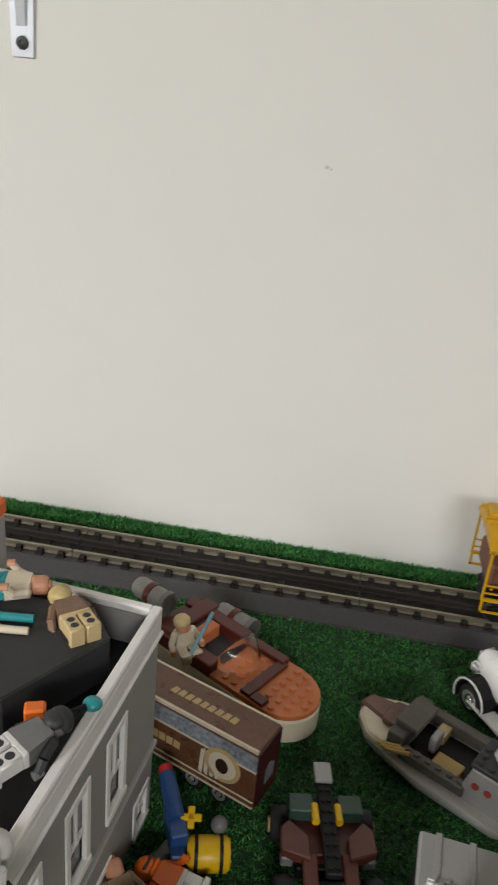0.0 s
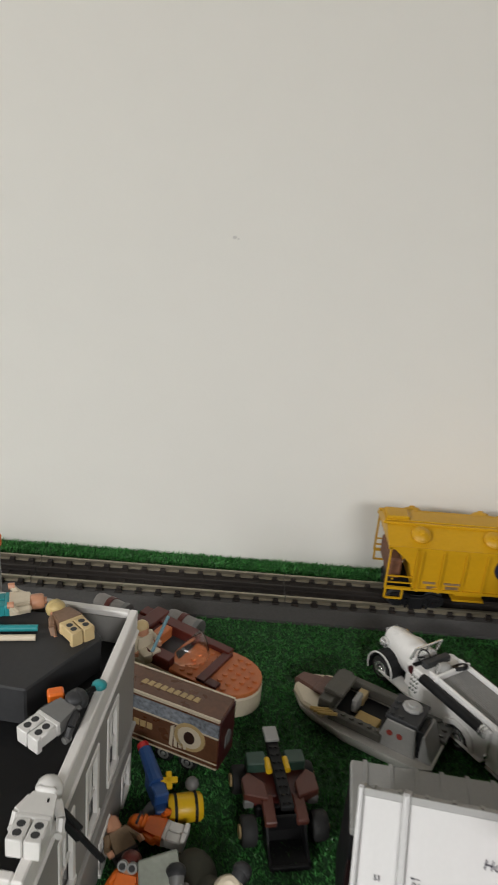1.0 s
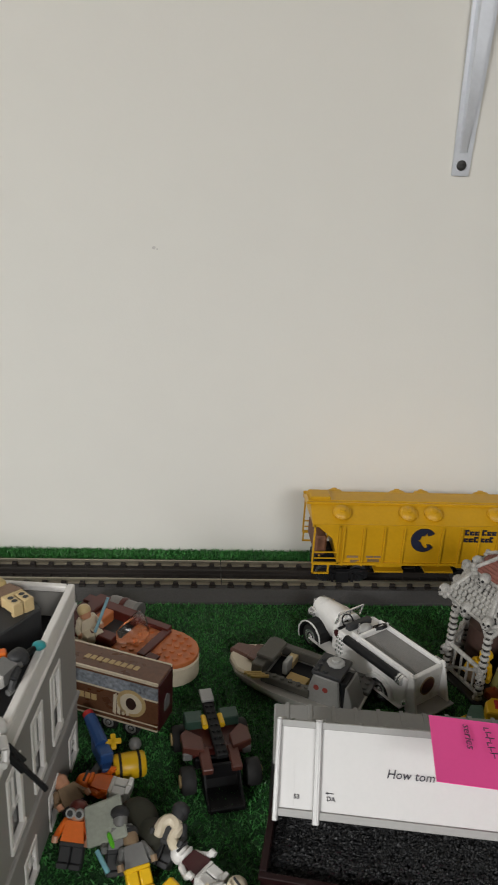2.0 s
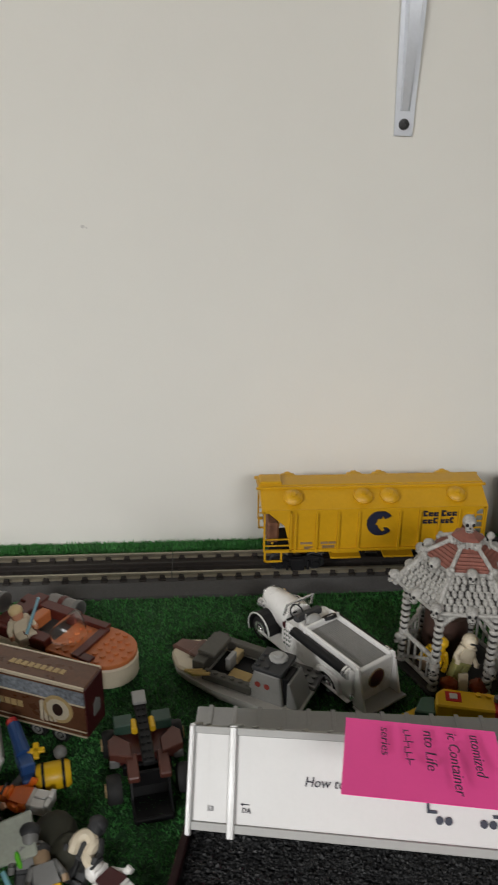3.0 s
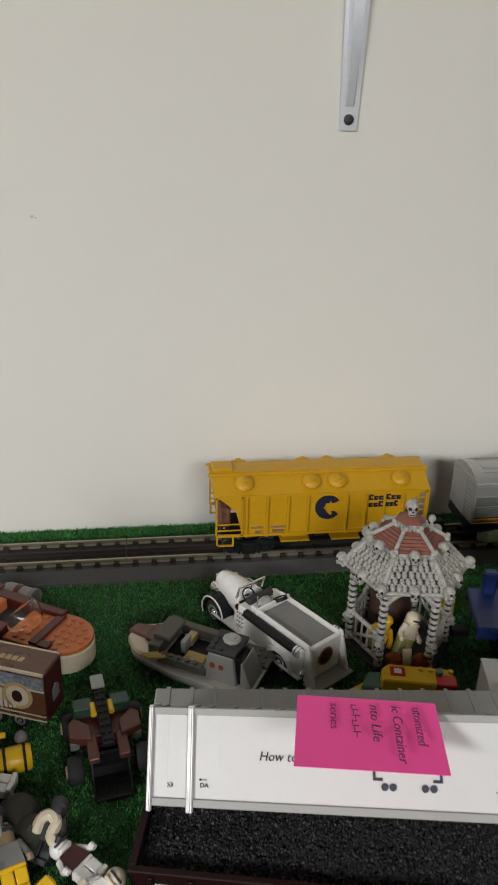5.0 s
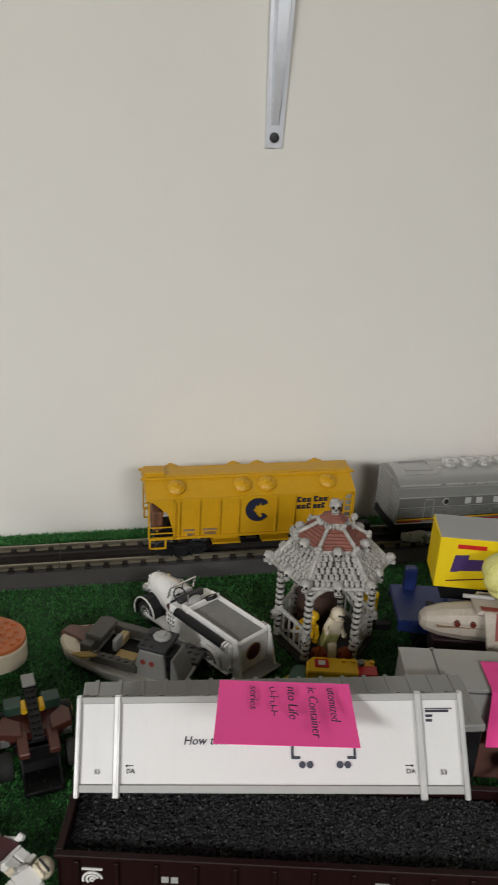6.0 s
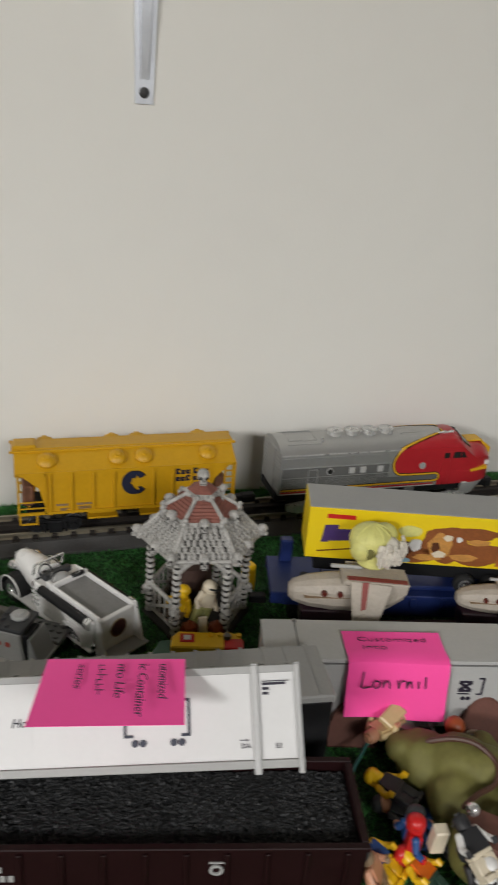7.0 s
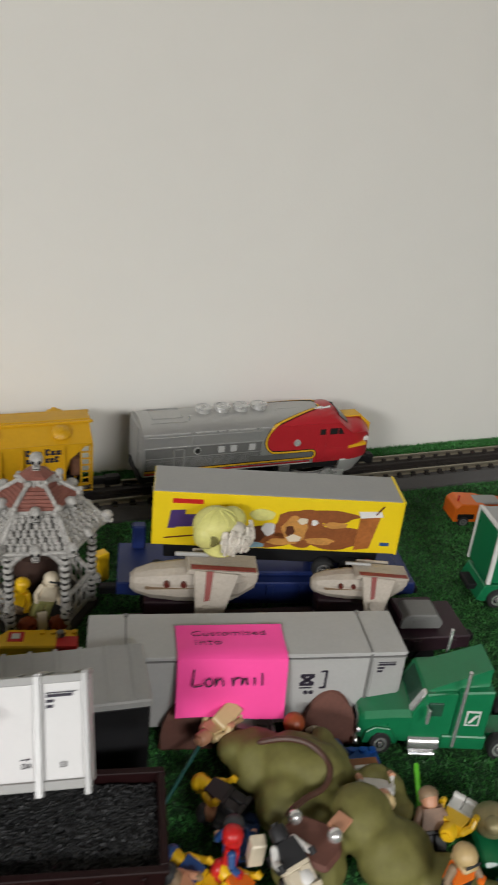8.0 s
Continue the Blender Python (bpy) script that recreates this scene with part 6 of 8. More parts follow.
def speeder():
    t = thing("toy_speeder", pose(0.2260, 0.8030, 0.0, 0, 0, -31), "brick-built brown and orange toy hover speeder on turf", "toy vehicle")
    Wd = 0.026

    def outline(k, back):
        pts = [(back, -Wd * k)]
        for j in range(13):
            a = -math.pi / 2 + math.pi * j / 12
            pts.append((-0.028 + 0.028 * math.cos(a) * k, Wd * k * math.sin(a)))
        return pts + [(back, Wd * k)]
    part("hull", prism(B(), outline(1.0, -0.135), 0.008, 0.027, bevel=0.0015), CREAM, t, "pale tan lower hull")
    part("deck", prism(B(), outline(0.98, -0.072), 0.0272, 0.0315, bevel=0.0006), ORANGE, t, "studded orange nose deck")
    bm = B()
    spots = []
    for i in range(9):
        for j in range(6):
            x, y = -0.006 - 0.008 * i, -0.020 + 0.008 * j
            inside = x < -0.028 or (((x + 0.028) / 0.024) ** 2 + (y / 0.022) ** 2 < 1)
            if inside and x > -0.070 and not (-0.046 < x < -0.036) and abs(y) < 0.023:
                spots.append((x, y))
    tagged(part("deck_studs", bm if studs(bm, spots, 0.0315) is None else bm, ORANGE, t), kind="stuff")
    part("cross_strip", box(B(), -0.0455, -0.0375, -0.024, 0.020, 0.0315, 0.0345, 0.0005), RBROWN, t, "smooth reddish brown strip")
    part("cross_strip", box(B(), -0.037, -0.026, -0.0245, -0.0165, 0.0315, 0.0340, 0.0005), RBROWN, t)
    part("side_strip", box(B(), -0.078, -0.040, 0.0165, 0.0245, 0.0315, 0.0360, 0.0006), RBROWN, t)
    bm = B()
    box(bm, -0.135, -0.072, -0.0255, -0.014, 0.027, 0.038, 0.0008)
    box(bm, -0.135, -0.072, 0.014, 0.0255, 0.027, 0.038, 0.0008)
    box(bm, -0.135, -0.108, -0.0138, 0.0138, 0.027, 0.036, 0.0008)
    part("cockpit_side", bm, RBROWN, t, "reddish brown cockpit sides")
    part("cockpit_floor", box(B(), -0.108, -0.072, -0.014, 0.014, 0.0272, 0.0290), DARK, t)
    part("seat", box(B(), -0.106, -0.096, -0.012, 0.012, 0.029, 0.040, 0.001), ORANGE, t)
    bm = B()
    rings = []
    for k in range(7):
        a = math.pi * 0.5 * k / 6
        rings.append([Vector((-0.072 + 0.020 * math.cos(a) * math.cos(b), 0.017 * math.sin(b), 0.0315 + 0.020 * math.sin(a) * (0.6 + 0.4 * math.cos(b)))) for b in [-math.pi / 2 + math.pi * j / 12 for j in range(13)]])
    rows = [[bm.verts.new(p) for p in r] for r in rings]
    for a, b in zip(rows[:-1], rows[1:-1]):
        for j in range(12):
            bm.faces.new((a[j], a[j + 1], b[j + 1], b[j]))
    wsob = part("windscreen", bm, CLEAR, t, "clear curved windscreen", smooth=True)
    wsob.modifiers.new("skin", "SOLIDIFY").thickness = 0.0008
    wsob.visible_shadow = False
    for y, z in ((0.0315, 0.032), (-0.006, 0.047)):
        e = new("engine")
        e.parent, e.matrix_basis = t, pose(-0.118 if y > 0 else -0.170, y, z) @ Matrix.Diagonal((0.82, 0.82, 0.82, 1))
        part("pod", lathe(B(), [(0.0001, 0.040), (0.0085, 0.040), (0.0100, 0.036), (0.0100, 0.002), (0.0108, 0.0), (0.0085, 0.0), (0.0080, 0.006), (0.0001, 0.006)], seg=20, m=pose(0.045, 0, 0, 0, -90)), PODG, e, "grey round engine pod", smooth=True)
        part("intake_ring", lathe(B(), [(0.0085, -0.001), (0.0112, -0.001), (0.0112, 0.004), (0.0085, 0.004), (0.0085, -0.001)], seg=20, m=pose(0.045, 0, 0, 0, -90)), MIDGREY, e, smooth=True)
        part("band", lathe(B(), [(0.0100, 0.018), (0.0108, 0.018), (0.0108, 0.024), (0.0100, 0.024), (0.0100, 0.018)], seg=20, m=pose(0.045, 0, 0, 0, -90)), RBROWN, e)
    part("engine_bridge", box(B(), -0.126, -0.112, -0.022, 0.030, 0.0345, 0.0395, 0.001), RBROWN, t)
    part("repulsor_base", box(B(), -0.115, -0.030, -0.016, 0.016, 0.0, 0.009, 0.002), DARK, t)
    return t


speeder()
fig(pose(0.1305, 0.8390, 0.0215, 0, -8, 35), CREAM, CREAM, FLESH, TAN, CREAM, sit=True, label="small toy figure with sandy hair sitting in the speeder")
stick("clear_blue_rod", (0.1370, 0.8220, 0.044), (0.1480, 0.8300, 0.074), 0.0014, mat("pale_blue_clear", (0.25, 0.45, 0.55), 0.15), "pale blue clear toy rod in the speeder")


# ---- brown printed trailer ----
DTINT = mat("dark_print", (0.035, 0.016, 0.012), 0.4, vary=0.2)


def brown_trailer():
    t = thing("box_trailer", pose(0.0700, 0.7835, 0.0, 0, 0, -22), "glossy brown and burgundy printed box trailer", "trailer")
    L, W, Z, H = 0.136, 0.027, 0.0125, 0.0445
    part("box_body", box(B(), 0, L, 0, W, Z, Z + H, 0.0006), LEATHER, t)
    part("end_panel", box(B(), L, L + 0.0012, 0.0004, W - 0.0004, Z + 0.0004, Z + H - 0.0004, 0.0003), BURG, t, "burgundy end panel")
    part("roof", box(B(), 0, L, 0, W, Z + H, Z + H + 0.001, 0.0004), LEATHER, t)
    bm = B()
    for a in ((0, L, -0.0006, 0.001, Z + H - 0.0008, Z + H + 0.0014), (0, L, -0.0006, 0.001, Z + 0.0, Z + 0.0012), (0, L, -0.0006, 0.001, Z + 0.0048, Z + 0.0056), (0, L, W - 0.001, W + 0.0006, Z + H - 0.0008, Z + H + 0.0014)):
        box(bm, *a)
    part("edge_line", bm, CREAM, t, "thin pale gold edge lines")
    bm = B()
    box(bm, 0, L, -0.0004, 0.001, Z + 0.0300, Z + 0.0415)
    part("silver_band", bm, mat("silver_blue_print", (0.24, 0.265, 0.30), 0.18, vary=0.75, scale=45), t, "smoky silver band")
    part("white_line", box(B(), 0, L, -0.0006, 0.001, Z + 0.0285, Z + 0.0300), CREAM, t)
    bm = B()
    for k in range(9):
        x = 0.066 + 0.0054 * k
        prism(bm, [(x, 0.010), (x + 0.0045, 0.0095), (x + 0.0050, 0.0145), (x + 0.0016, 0.0150)], Z + H + 0.0008, Z + H + 0.0014)
    part("roof_print", bm, GOLD, t, "pale gold printed bars on the roof")
    bm = B()
    for k in range(6):
        box(bm, 0.050 + 0.0056 * k, 0.0545 + 0.0056 * k, -0.0005, 0.001, Z + 0.0150, Z + 0.0205)
    part("side_print", bm, GOLD, t, "faded gold printed bars")
    bm = B()
    cx, cz = 0.1135, Z + 0.0215
    for mi, (r, d) in enumerate(((0.0125, 0.0008), (0.0095, 0.0011), (0.0055, 0.0014))):
        prism(bm, [(cx + r * math.cos(2 * math.pi * k / 28) * (1 if mi < 2 else 0.8), cz + r * math.sin(2 * math.pi * k / 28)) for k in range(28)], -d, 0.001, SIDE, mi=mi)
    for k in range(4):
        x = cx - 0.0155 + 0.0030 * k
        prism(bm, [(x, cz + 0.004), (x + 0.0028, cz + 0.006), (x + 0.0016 + 0.001 * k, cz - 0.015 + 0.001 * k), (x - 0.0008 + 0.001 * k, cz - 0.013)], -0.0007 - 0.00005 * k, 0.001, SIDE, mi=1)
    part("round_emblem", bm, [GOLD, CREAM, DTINT], t, "round cream and gold emblem")
    bm = B()
    prism(bm, [(0.010, -0.007), (0.020, -0.007), (0.020, 0.003), (0.015, 0.007), (0.010, 0.003)], 0, 0.0005, Matrix(((0, 0, 1, L + 0.0012), (1, 0, 0, 0), (0, 1, 0, Z + 0.020), (0, 0, 0, 1))))
    part("shield_mark", bm, MIDGREY, t, "small silver shield shape")
    part("chassis", box(B(), 0.010, L - 0.010, 0.006, W - 0.006, 0.008, Z, 0.001), BLACK, t)
    for x in (0.092, 0.112):
        for y, s in ((0.0075, -1), (W - 0.0075, 1)):
            wheel_set(t, x, y, 0.0075, 0.0075, 0.006, s, LGREY)
    return t


brown_trailer()


# ---- brick loader ----
def loader():
    t = thing("toy_loader", pose(0.2425, 0.7032, 0.0, 0, 0, 10) @ Matrix.Diagonal((0.88, 0.88, 0.88, 1)), "dark brick-built toy loader with a black bucket", "toy vehicle")
    DRED = mat("dark_red_plastic", (0.065, 0.010, 0.007), 0.4, vary=0.1)
    NOUG = mat("medium_brown_plastic", (0.115, 0.036, 0.025), 0.42, vary=0.1)
    part("chassis", box(B(), -0.020, 0.020, -0.004, 0.050, 0.010, 0.020, 0.001), BLACK, t)
    part("body", box(B(), -0.024, 0.024, 0.000, 0.034, 0.018, 0.028, 0.001), DRED, t, "dark red body")
    for s in (-1, 1):
        part("fender", prism(B(), [(s * 0.012, -0.006), (s * 0.030, 0.000), (s * 0.030, 0.016), (s * 0.024, 0.022), (s * 0.012, 0.010)], 0.024, 0.032, bevel=0.0008), NOUG, t, "medium brown sloped fender")
        part("front_plate", box(B(), s * 0.0125 - 0.0045, s * 0.0125 + 0.0045, -0.020, 0.004, 0.024, 0.030, 0.0008, m=Matrix.Rotation(radians(8), 4, "X")), NOUG, t)
        part("rear_block", box(B(), s * 0.016 - 0.008, s * 0.016 + 0.008, 0.024, 0.038, 0.026, 0.037, 0.0008), DGREEN, t, "dark green block")
        part("yellow_clip", rod(B(), (s * 0.0075, 0.017, 0.0355), (s * 0.0075, 0.030, 0.0355), 0.0027, seg=12), TYEL, t, "yellow cylinder")
        for y in (-0.016, 0.034):
            w = part("wheel", lathe(B(), [(0.0001, -0.006), (0.010, -0.006), (0.0115, -0.004), (0.0115, 0.004), (0.010, 0.006), (0.0001, 0.006)], seg=20, m=pose(s * 0.028, y, 0.0115, 0, 90)), TYRE, t, smooth=True)
            part("hub", rod(B(), (s * 0.0335, y, 0.0115), (s * 0.0355, y, 0.0115), 0.0052, seg=14), GOLD, w, "dull gold hub")
        part("lamp", box(B(), s * 0.026 - 0.004, s * 0.026 + 0.004, -0.002, 0.004, 0.018, 0.026, 0.001), MIDGREY, t)
    arm = part("arm", box(B(), -0.0050, 0.0050, -0.020, 0.052, 0.033, 0.038, 0.0008), BLACK, t, "dark grey studded arm")
    bm = B()
    studs(bm, [(x, -0.016 + 0.008 * k) for k in range(8) for x in (-0.0022, 0.0022)], 0.038, 0.0017, 0.0014)
    tagged(part("arm_studs", bm, BLACK, arm), kind="stuff")
    part("tail_plate", box(B(), -0.0058, 0.0058, 0.045, 0.061, 0.038, 0.041, 0.0006), LGREY, t, "grey smooth plate")
    bm = B()
    box(bm, -0.0145, 0.0145, -0.046, -0.043, 0.002, 0.006, 0.0006)
    prism(bm, [(-0.046, 0.002), (-0.018, 0.001), (-0.014, 0.010), (-0.016, 0.026), (-0.0185, 0.026), (-0.0172, 0.011), (-0.020, 0.004), (-0.046, 0.004)], -0.0145, 0.0145,
          Matrix(((0, 0, 1, 0), (1, 0, 0, 0), (0, 1, 0, 0), (0, 0, 0, 1)))) 
    for s in (-1, 1):
        prism(bm, [(-0.046, 0.003), (-0.018, 0.001), (-0.014, 0.010), (-0.016, 0.026), (-0.030, 0.012)], s * 0.0150 - 0.0008, s * 0.0150 + 0.0008, Matrix(((0, 0, 1, 0), (1, 0, 0, 0), (0, 1, 0, 0), (0, 0, 0, 1))))
    part("bucket", bm, BLACK, t, "black loader bucket")
    return t


loader()


# ---- brick gunboat ----
TANY = mat("dull_tan_yellow", (0.46, 0.31, 0.09), 0.42, vary=0.1)
TOWERG = mat("tower_grey", (0.27, 0.265, 0.25), 0.45, vary=0.08)
DULLRED = mat("dull_red", (0.26, 0.035, 0.025), 0.5, vary=0.1)
HULLG = mat("hull_pale_grey", (0.50, 0.485, 0.45), 0.42, vary=0.08)
FRAMEG = mat("frame_olive_grey", (0.085, 0.080, 0.066), 0.5, vary=0.15)
BOWRED = mat("bow_dull_brown", (0.17, 0.085, 0.065), 0.45, vary=0.25, scale=90)


def gunboat():
    t = thing("toy_gunboat", pose(0.2595, 0.8370, 0.0, 0, 0, -31) @ Matrix.Diagonal((0.94, 0.92, 0.96, 1)), "grey and white brick-built toy boat with an open cockpit", "toy vehicle")
    out = [(0.0, 0.006), (0.003, -0.012), (0.018, -0.028), (0.060, -0.037), (0.128, -0.037), (0.140, -0.030), (0.140, 0.028), (0.128, 0.034), (0.060, 0.032), (0.022, 0.022)]
    cx = Vector((0.075, -0.002, 0))
    rings = [[Vector((cx.x + (x - cx.x) * g, cx.y + (y - cx.y) * g, z)) for x, y in out] for z, g in ((0.0, 0.78), (0.004, 0.86), (0.012, 0.985), (0.0145, 0.985))]
    part("hull", loft(B(), rings), HULLG, t, "pale grey hull", smooth=True)
    part("white_bow", prism(B(), [(0.001, 0.004), (0.005, -0.014), (0.020, -0.028), (0.042, -0.031), (0.046, -0.022), (0.028, -0.012), (0.018, 0.004)], 0.014, 0.020, bevel=0.002), CREAM, t, "cream bow piece")
    part("white_bow", prism(B(), [(0.004, 0.010), (0.024, 0.022), (0.058, 0.030), (0.060, 0.024), (0.030, 0.012), (0.016, 0.006)], 0.014, 0.019, bevel=0.002), CREAM, t)
    part("bow_wedge", prism(B(), [(0.000, -0.006), (0.036, -0.012), (0.036, 0.016), (0.003, 0.008)], 0.014, 0.022, bevel=0.002), BOWRED, t, "dull reddish brown bow wedge")
    part("wedge_plate", prism(B(), [(0.022, -0.012), (0.044, -0.014), (0.044, 0.016), (0.022, 0.012)], 0.0205, 0.0240, bevel=0.001), BOWRED, t)
    bm = B()
    box(bm, 0.034, 0.046, -0.026, 0.024, 0.018, 0.030, 0.0008)
    box(bm, 0.046, 0.094, -0.030, -0.022, 0.016, 0.024, 0.0008)
    box(bm, 0.046, 0.090, 0.018, 0.026, 0.016, 0.026, 0.0008)
    part("cockpit_frame", bm, FRAMEG, t, "dark grey cockpit frame")
    bm = B()
    box(bm, 0.034, 0.052, -0.016, 0.016, 0.030, 0.034, 0.0008)
    part("canopy_plate", bm, FRAMEG, t)
    bm = B()
    studs(bm, [(0.050 + 0.008 * k, -0.026) for k in range(6)] + [(0.050 + 0.008 * k, 0.022) for k in range(5)], 0.0240, 0.0023, 0.0017)
    tagged(part("frame_studs", bm, FRAMEG, t), kind="stuff")
    part("cockpit_floor", box(B(), 0.046, 0.090, -0.022, 0.018, 0.013, 0.0150), BLACK, t)
    for k in range(3):
        part("yellow_bar", rod(B(), (0.030 + 0.004 * k, -0.0315 - 0.0006 * k, 0.0205), (0.046 + 0.004 * k, -0.0280 - 0.0006 * k, 0.0245), 0.0016, seg=8), TANY, t, "tan bar")
    part("tan_tile", box(B(), 0.066, 0.086, -0.020, -0.006, 0.0150, 0.0200, 0.0006), TANY, t, "tan studded plate")
    part("tan_tile", box(B(), 0.056, 0.064, 0.004, 0.018, 0.0150, 0.0230, 0.0006), TAN, t)
    part("seat_back", box(B(), 0.058, 0.063, -0.008, 0.006, 0.015, 0.028, 0.0008), LGREY, t)
    tower = part("tower", prism(B(), [(0.088, 0.012), (0.124, 0.012), (0.120, 0.042), (0.096, 0.042)], -0.028, 0.000, SIDE, bevel=0.0012), TOWERG, t, "grey sloped tower")
    part("tower_roof", box(B(), 0.094, 0.122, -0.028, 0.004, 0.042, 0.046, 0.0008), DARK, tower)
    part("dish", lathe(B(), [(0.0001, 0.046), (0.0080, 0.046), (0.0086, 0.0475), (0.0070, 0.0490), (0.0040, 0.0492), (0.0036, 0.0508), (0.0001, 0.0508)], c=(0.110, -0.008, 0), seg=9), LGREY, tower, "pale grey round dish", smooth=True)
    bm = B()
    studs(bm, [(0.098, -0.024), (0.098, -0.016), (0.098, -0.008), (0.106, -0.024)], 0.046, 0.0023, 0.0017)
    part("roof_studs", bm, DARK, tower)
    for k in range(2):
        part("red_dot", rod(B(), (0.100 + 0.0085 * k, -0.0278, 0.030), (0.100 + 0.0085 * k, -0.0284, 0.030), 0.0026, seg=14), DULLRED, tower, "round red mark")
    part("dark_door", box(B(), 0.1205, 0.1265, -0.024, -0.004, 0.014, 0.040, 0.0006), BLACK, tower)
    part("back_slope", prism(B(), [(0.126, 0.012), (0.138, 0.012), (0.128, 0.038), (0.126, 0.038)], -0.026, 0.002, SIDE, bevel=0.0008), LGREY, t)
    bm = B()
    box(bm, 0.104, 0.140, 0.004, 0.030, 0.014, 0.018, 0.0006)
    studs(bm, [(0.110 + 0.008 * i, 0.009 + 0.008 * j) for i in range(4) for j in range(3)], 0.018, 0.0023, 0.0017)
    part("stern_plate", bm, MIDGREY, t)
    return t


gunboat()


# ---- white fire truck ----
HBED = mat("hose_bed_grey", (0.24, 0.235, 0.225), 0.75, vary=0.14, scale=200, bump=0.6, bump_scale=700)


TWHITE = mat("truck_white", (0.79, 0.78, 0.76), 0.28, vary=0.03, coat=0.2)


def fire_truck():
    t = thing("fire_truck", pose(0.4240, 0.7680, 0.0, 0, 0, 122.3), "white vintage model fire truck with a grey hose bed", "toy truck")
    W = 0.021
    part("running_board", box(B(), 0.008, 0.128, -W - 0.004, W + 0.004, 0.0095, 0.0115, 0.0006), TWHITE, t)
    part("chassis", box(B(), 0.010, 0.140, -0.012, 0.012, 0.006, 0.0115), BLACK, t)
    rings = []
    for x, w, z in ((0.100, 0.0155, 0.0430), (0.116, 0.0140, 0.0440), (0.136, 0.0105, 0.0430), (0.1425, 0.0085, 0.0405)):
        rings.append([Vector((x, w * math.cos(a) * (1 if math.sin(a) < 0 else 1), 0.028 + (z - 0.028) * max(0, math.sin(a)) ** 0.7 + (0.016 * math.sin(a) if math.sin(a) < 0 else 0))) for a in [2 * math.pi * k / 20 for k in range(20)]])
    part("hood", loft(B(), rings), TWHITE, t, "long rounded white hood", smooth=True)
    part("grille", box(B(), 0.1420, 0.1440, -0.0072, 0.0072, 0.014, 0.040, 0.001), CHROME, t, "chrome radiator grille")
    for s in (-1, 1):
        bm = B()
        pts = []
        for k in range(11):
            a = math.pi * (1.05 - 1.2 * k / 10)
            pts.append((0.127 + 0.0155 * math.cos(a), 0.0125 + 0.0155 * math.sin(a)))
        for k in range(10, -1, -1):
            a = math.pi * (1.05 - 1.2 * k / 10)
            pts.append((0.127 + 0.0135 * math.cos(a), 0.0125 + 0.0135 * math.sin(a)))
        prism(bm, pts, s * 0.0105, s * 0.0245, SIDE)
        part("front_fender", bm, BLACK, t, "black front fender")
        bm = B()
        for (a, b), (c, d) in zip(pts[:10], pts[1:11]):
            rod(bm, (a, s * 0.0245, b), (c, s * 0.0245, d), 0.0008, seg=6)
        part("fender_bead", bm, TWHITE, t, "white fender bead")
        part("headlight", lathe(B(), [(0.0001, 0), (0.0042, 0), (0.0046, 0.001), (0.0030, 0.006), (0.0001, 0.007)], seg=16, m=pose(0.1395, s * 0.0130, 0.031, 0, -90)), CHROME, t, smooth=True)
        for x in (0.127, 0.034):
            wheel_set(t, x, s * 0.0150, 0.0118, 0.0118, 0.008, s)
        part("side_panel", box(B(), 0.006, 0.090, s * W - 0.0016, s * W + 0.0016, 0.0115, 0.0400, 0.0010), TWHITE, t)
        part("bed_rail", box(B(), 0.004, 0.078, s * (W - 0.0035) - 0.0012, s * (W - 0.0035) + 0.0012, 0.034, 0.0445, 0.0006), TWHITE, t)
        part("hose_tube", rod(B(), (0.012, s * (W + 0.0015), 0.0365), (0.080, s * (W + 0.0015), 0.0365), 0.0042, seg=14), BLACK, t, "black suction hose along the side", smooth=True)
        for x in (0.010, 0.013):
            part("hose_cap", rod(B(), (x, s * (W + 0.0015), 0.0365), (x + 0.002, s * (W + 0.0015), 0.0365), 0.0050, seg=14), CHROME, t, smooth=True)
        part("rear_fender", prism(B(), [(0.016, 0.0115), (0.020, 0.022), (0.028, 0.0265), (0.040, 0.0265), (0.048, 0.022), (0.052, 0.0115), (0.048, 0.0115), (0.044, 0.020), (0.038, 0.0235), (0.030, 0.0235), (0.024, 0.020), (0.020, 0.0115)], s * W, s * (W + 0.0042), SIDE, bevel=0.0006), TWHITE, t)
        part("tail_lamp", lathe(B(), [(0.0001, 0), (0.0022, 0), (0.0026, 0.001), (0.0001, 0.003)], seg=12, m=pose(0.006, s * (W + 0.002), 0.018, 0, -90)), CHROME, t)
        part("door_badge", rod(B(), (0.098, s * 0.0160, 0.030), (0.098, s * 0.0172, 0.030), 0.0036, seg=16), BURG, t, "round dark red badge")
        bm = B()
        for i in range(3):
            for j in range(4):
                rod(bm, (0.083 + 0.0032 * i, s * (W + 0.001), 0.020 + 0.0045 * j), (0.083 + 0.0032 * i, s * (W + 0.0036), 0.020 + 0.0045 * j), 0.0012, seg=8)
        part("pump_gauges", bm, CHROME, t, "chrome pump gauges and valves")
    part("pump_panel", box(B(), 0.078, 0.092, -W - 0.001, W + 0.001, 0.0115, 0.0390, 0.0008), TWHITE, t)
    part("cab_side", box(B(), 0.090, 0.104, -0.0165, 0.0165, 0.0115, 0.0330, 0.0010), TWHITE, t)
    part("seat", box(B(), 0.084, 0.091, -0.0145, 0.0145, 0.033, 0.0440, 0.0012), DARK, t, "dark bench seat")
    part("cab_floor", box(B(), 0.090, 0.102, -0.014, 0.014, 0.0331, 0.0342), BLACK, t)
    bm = B()
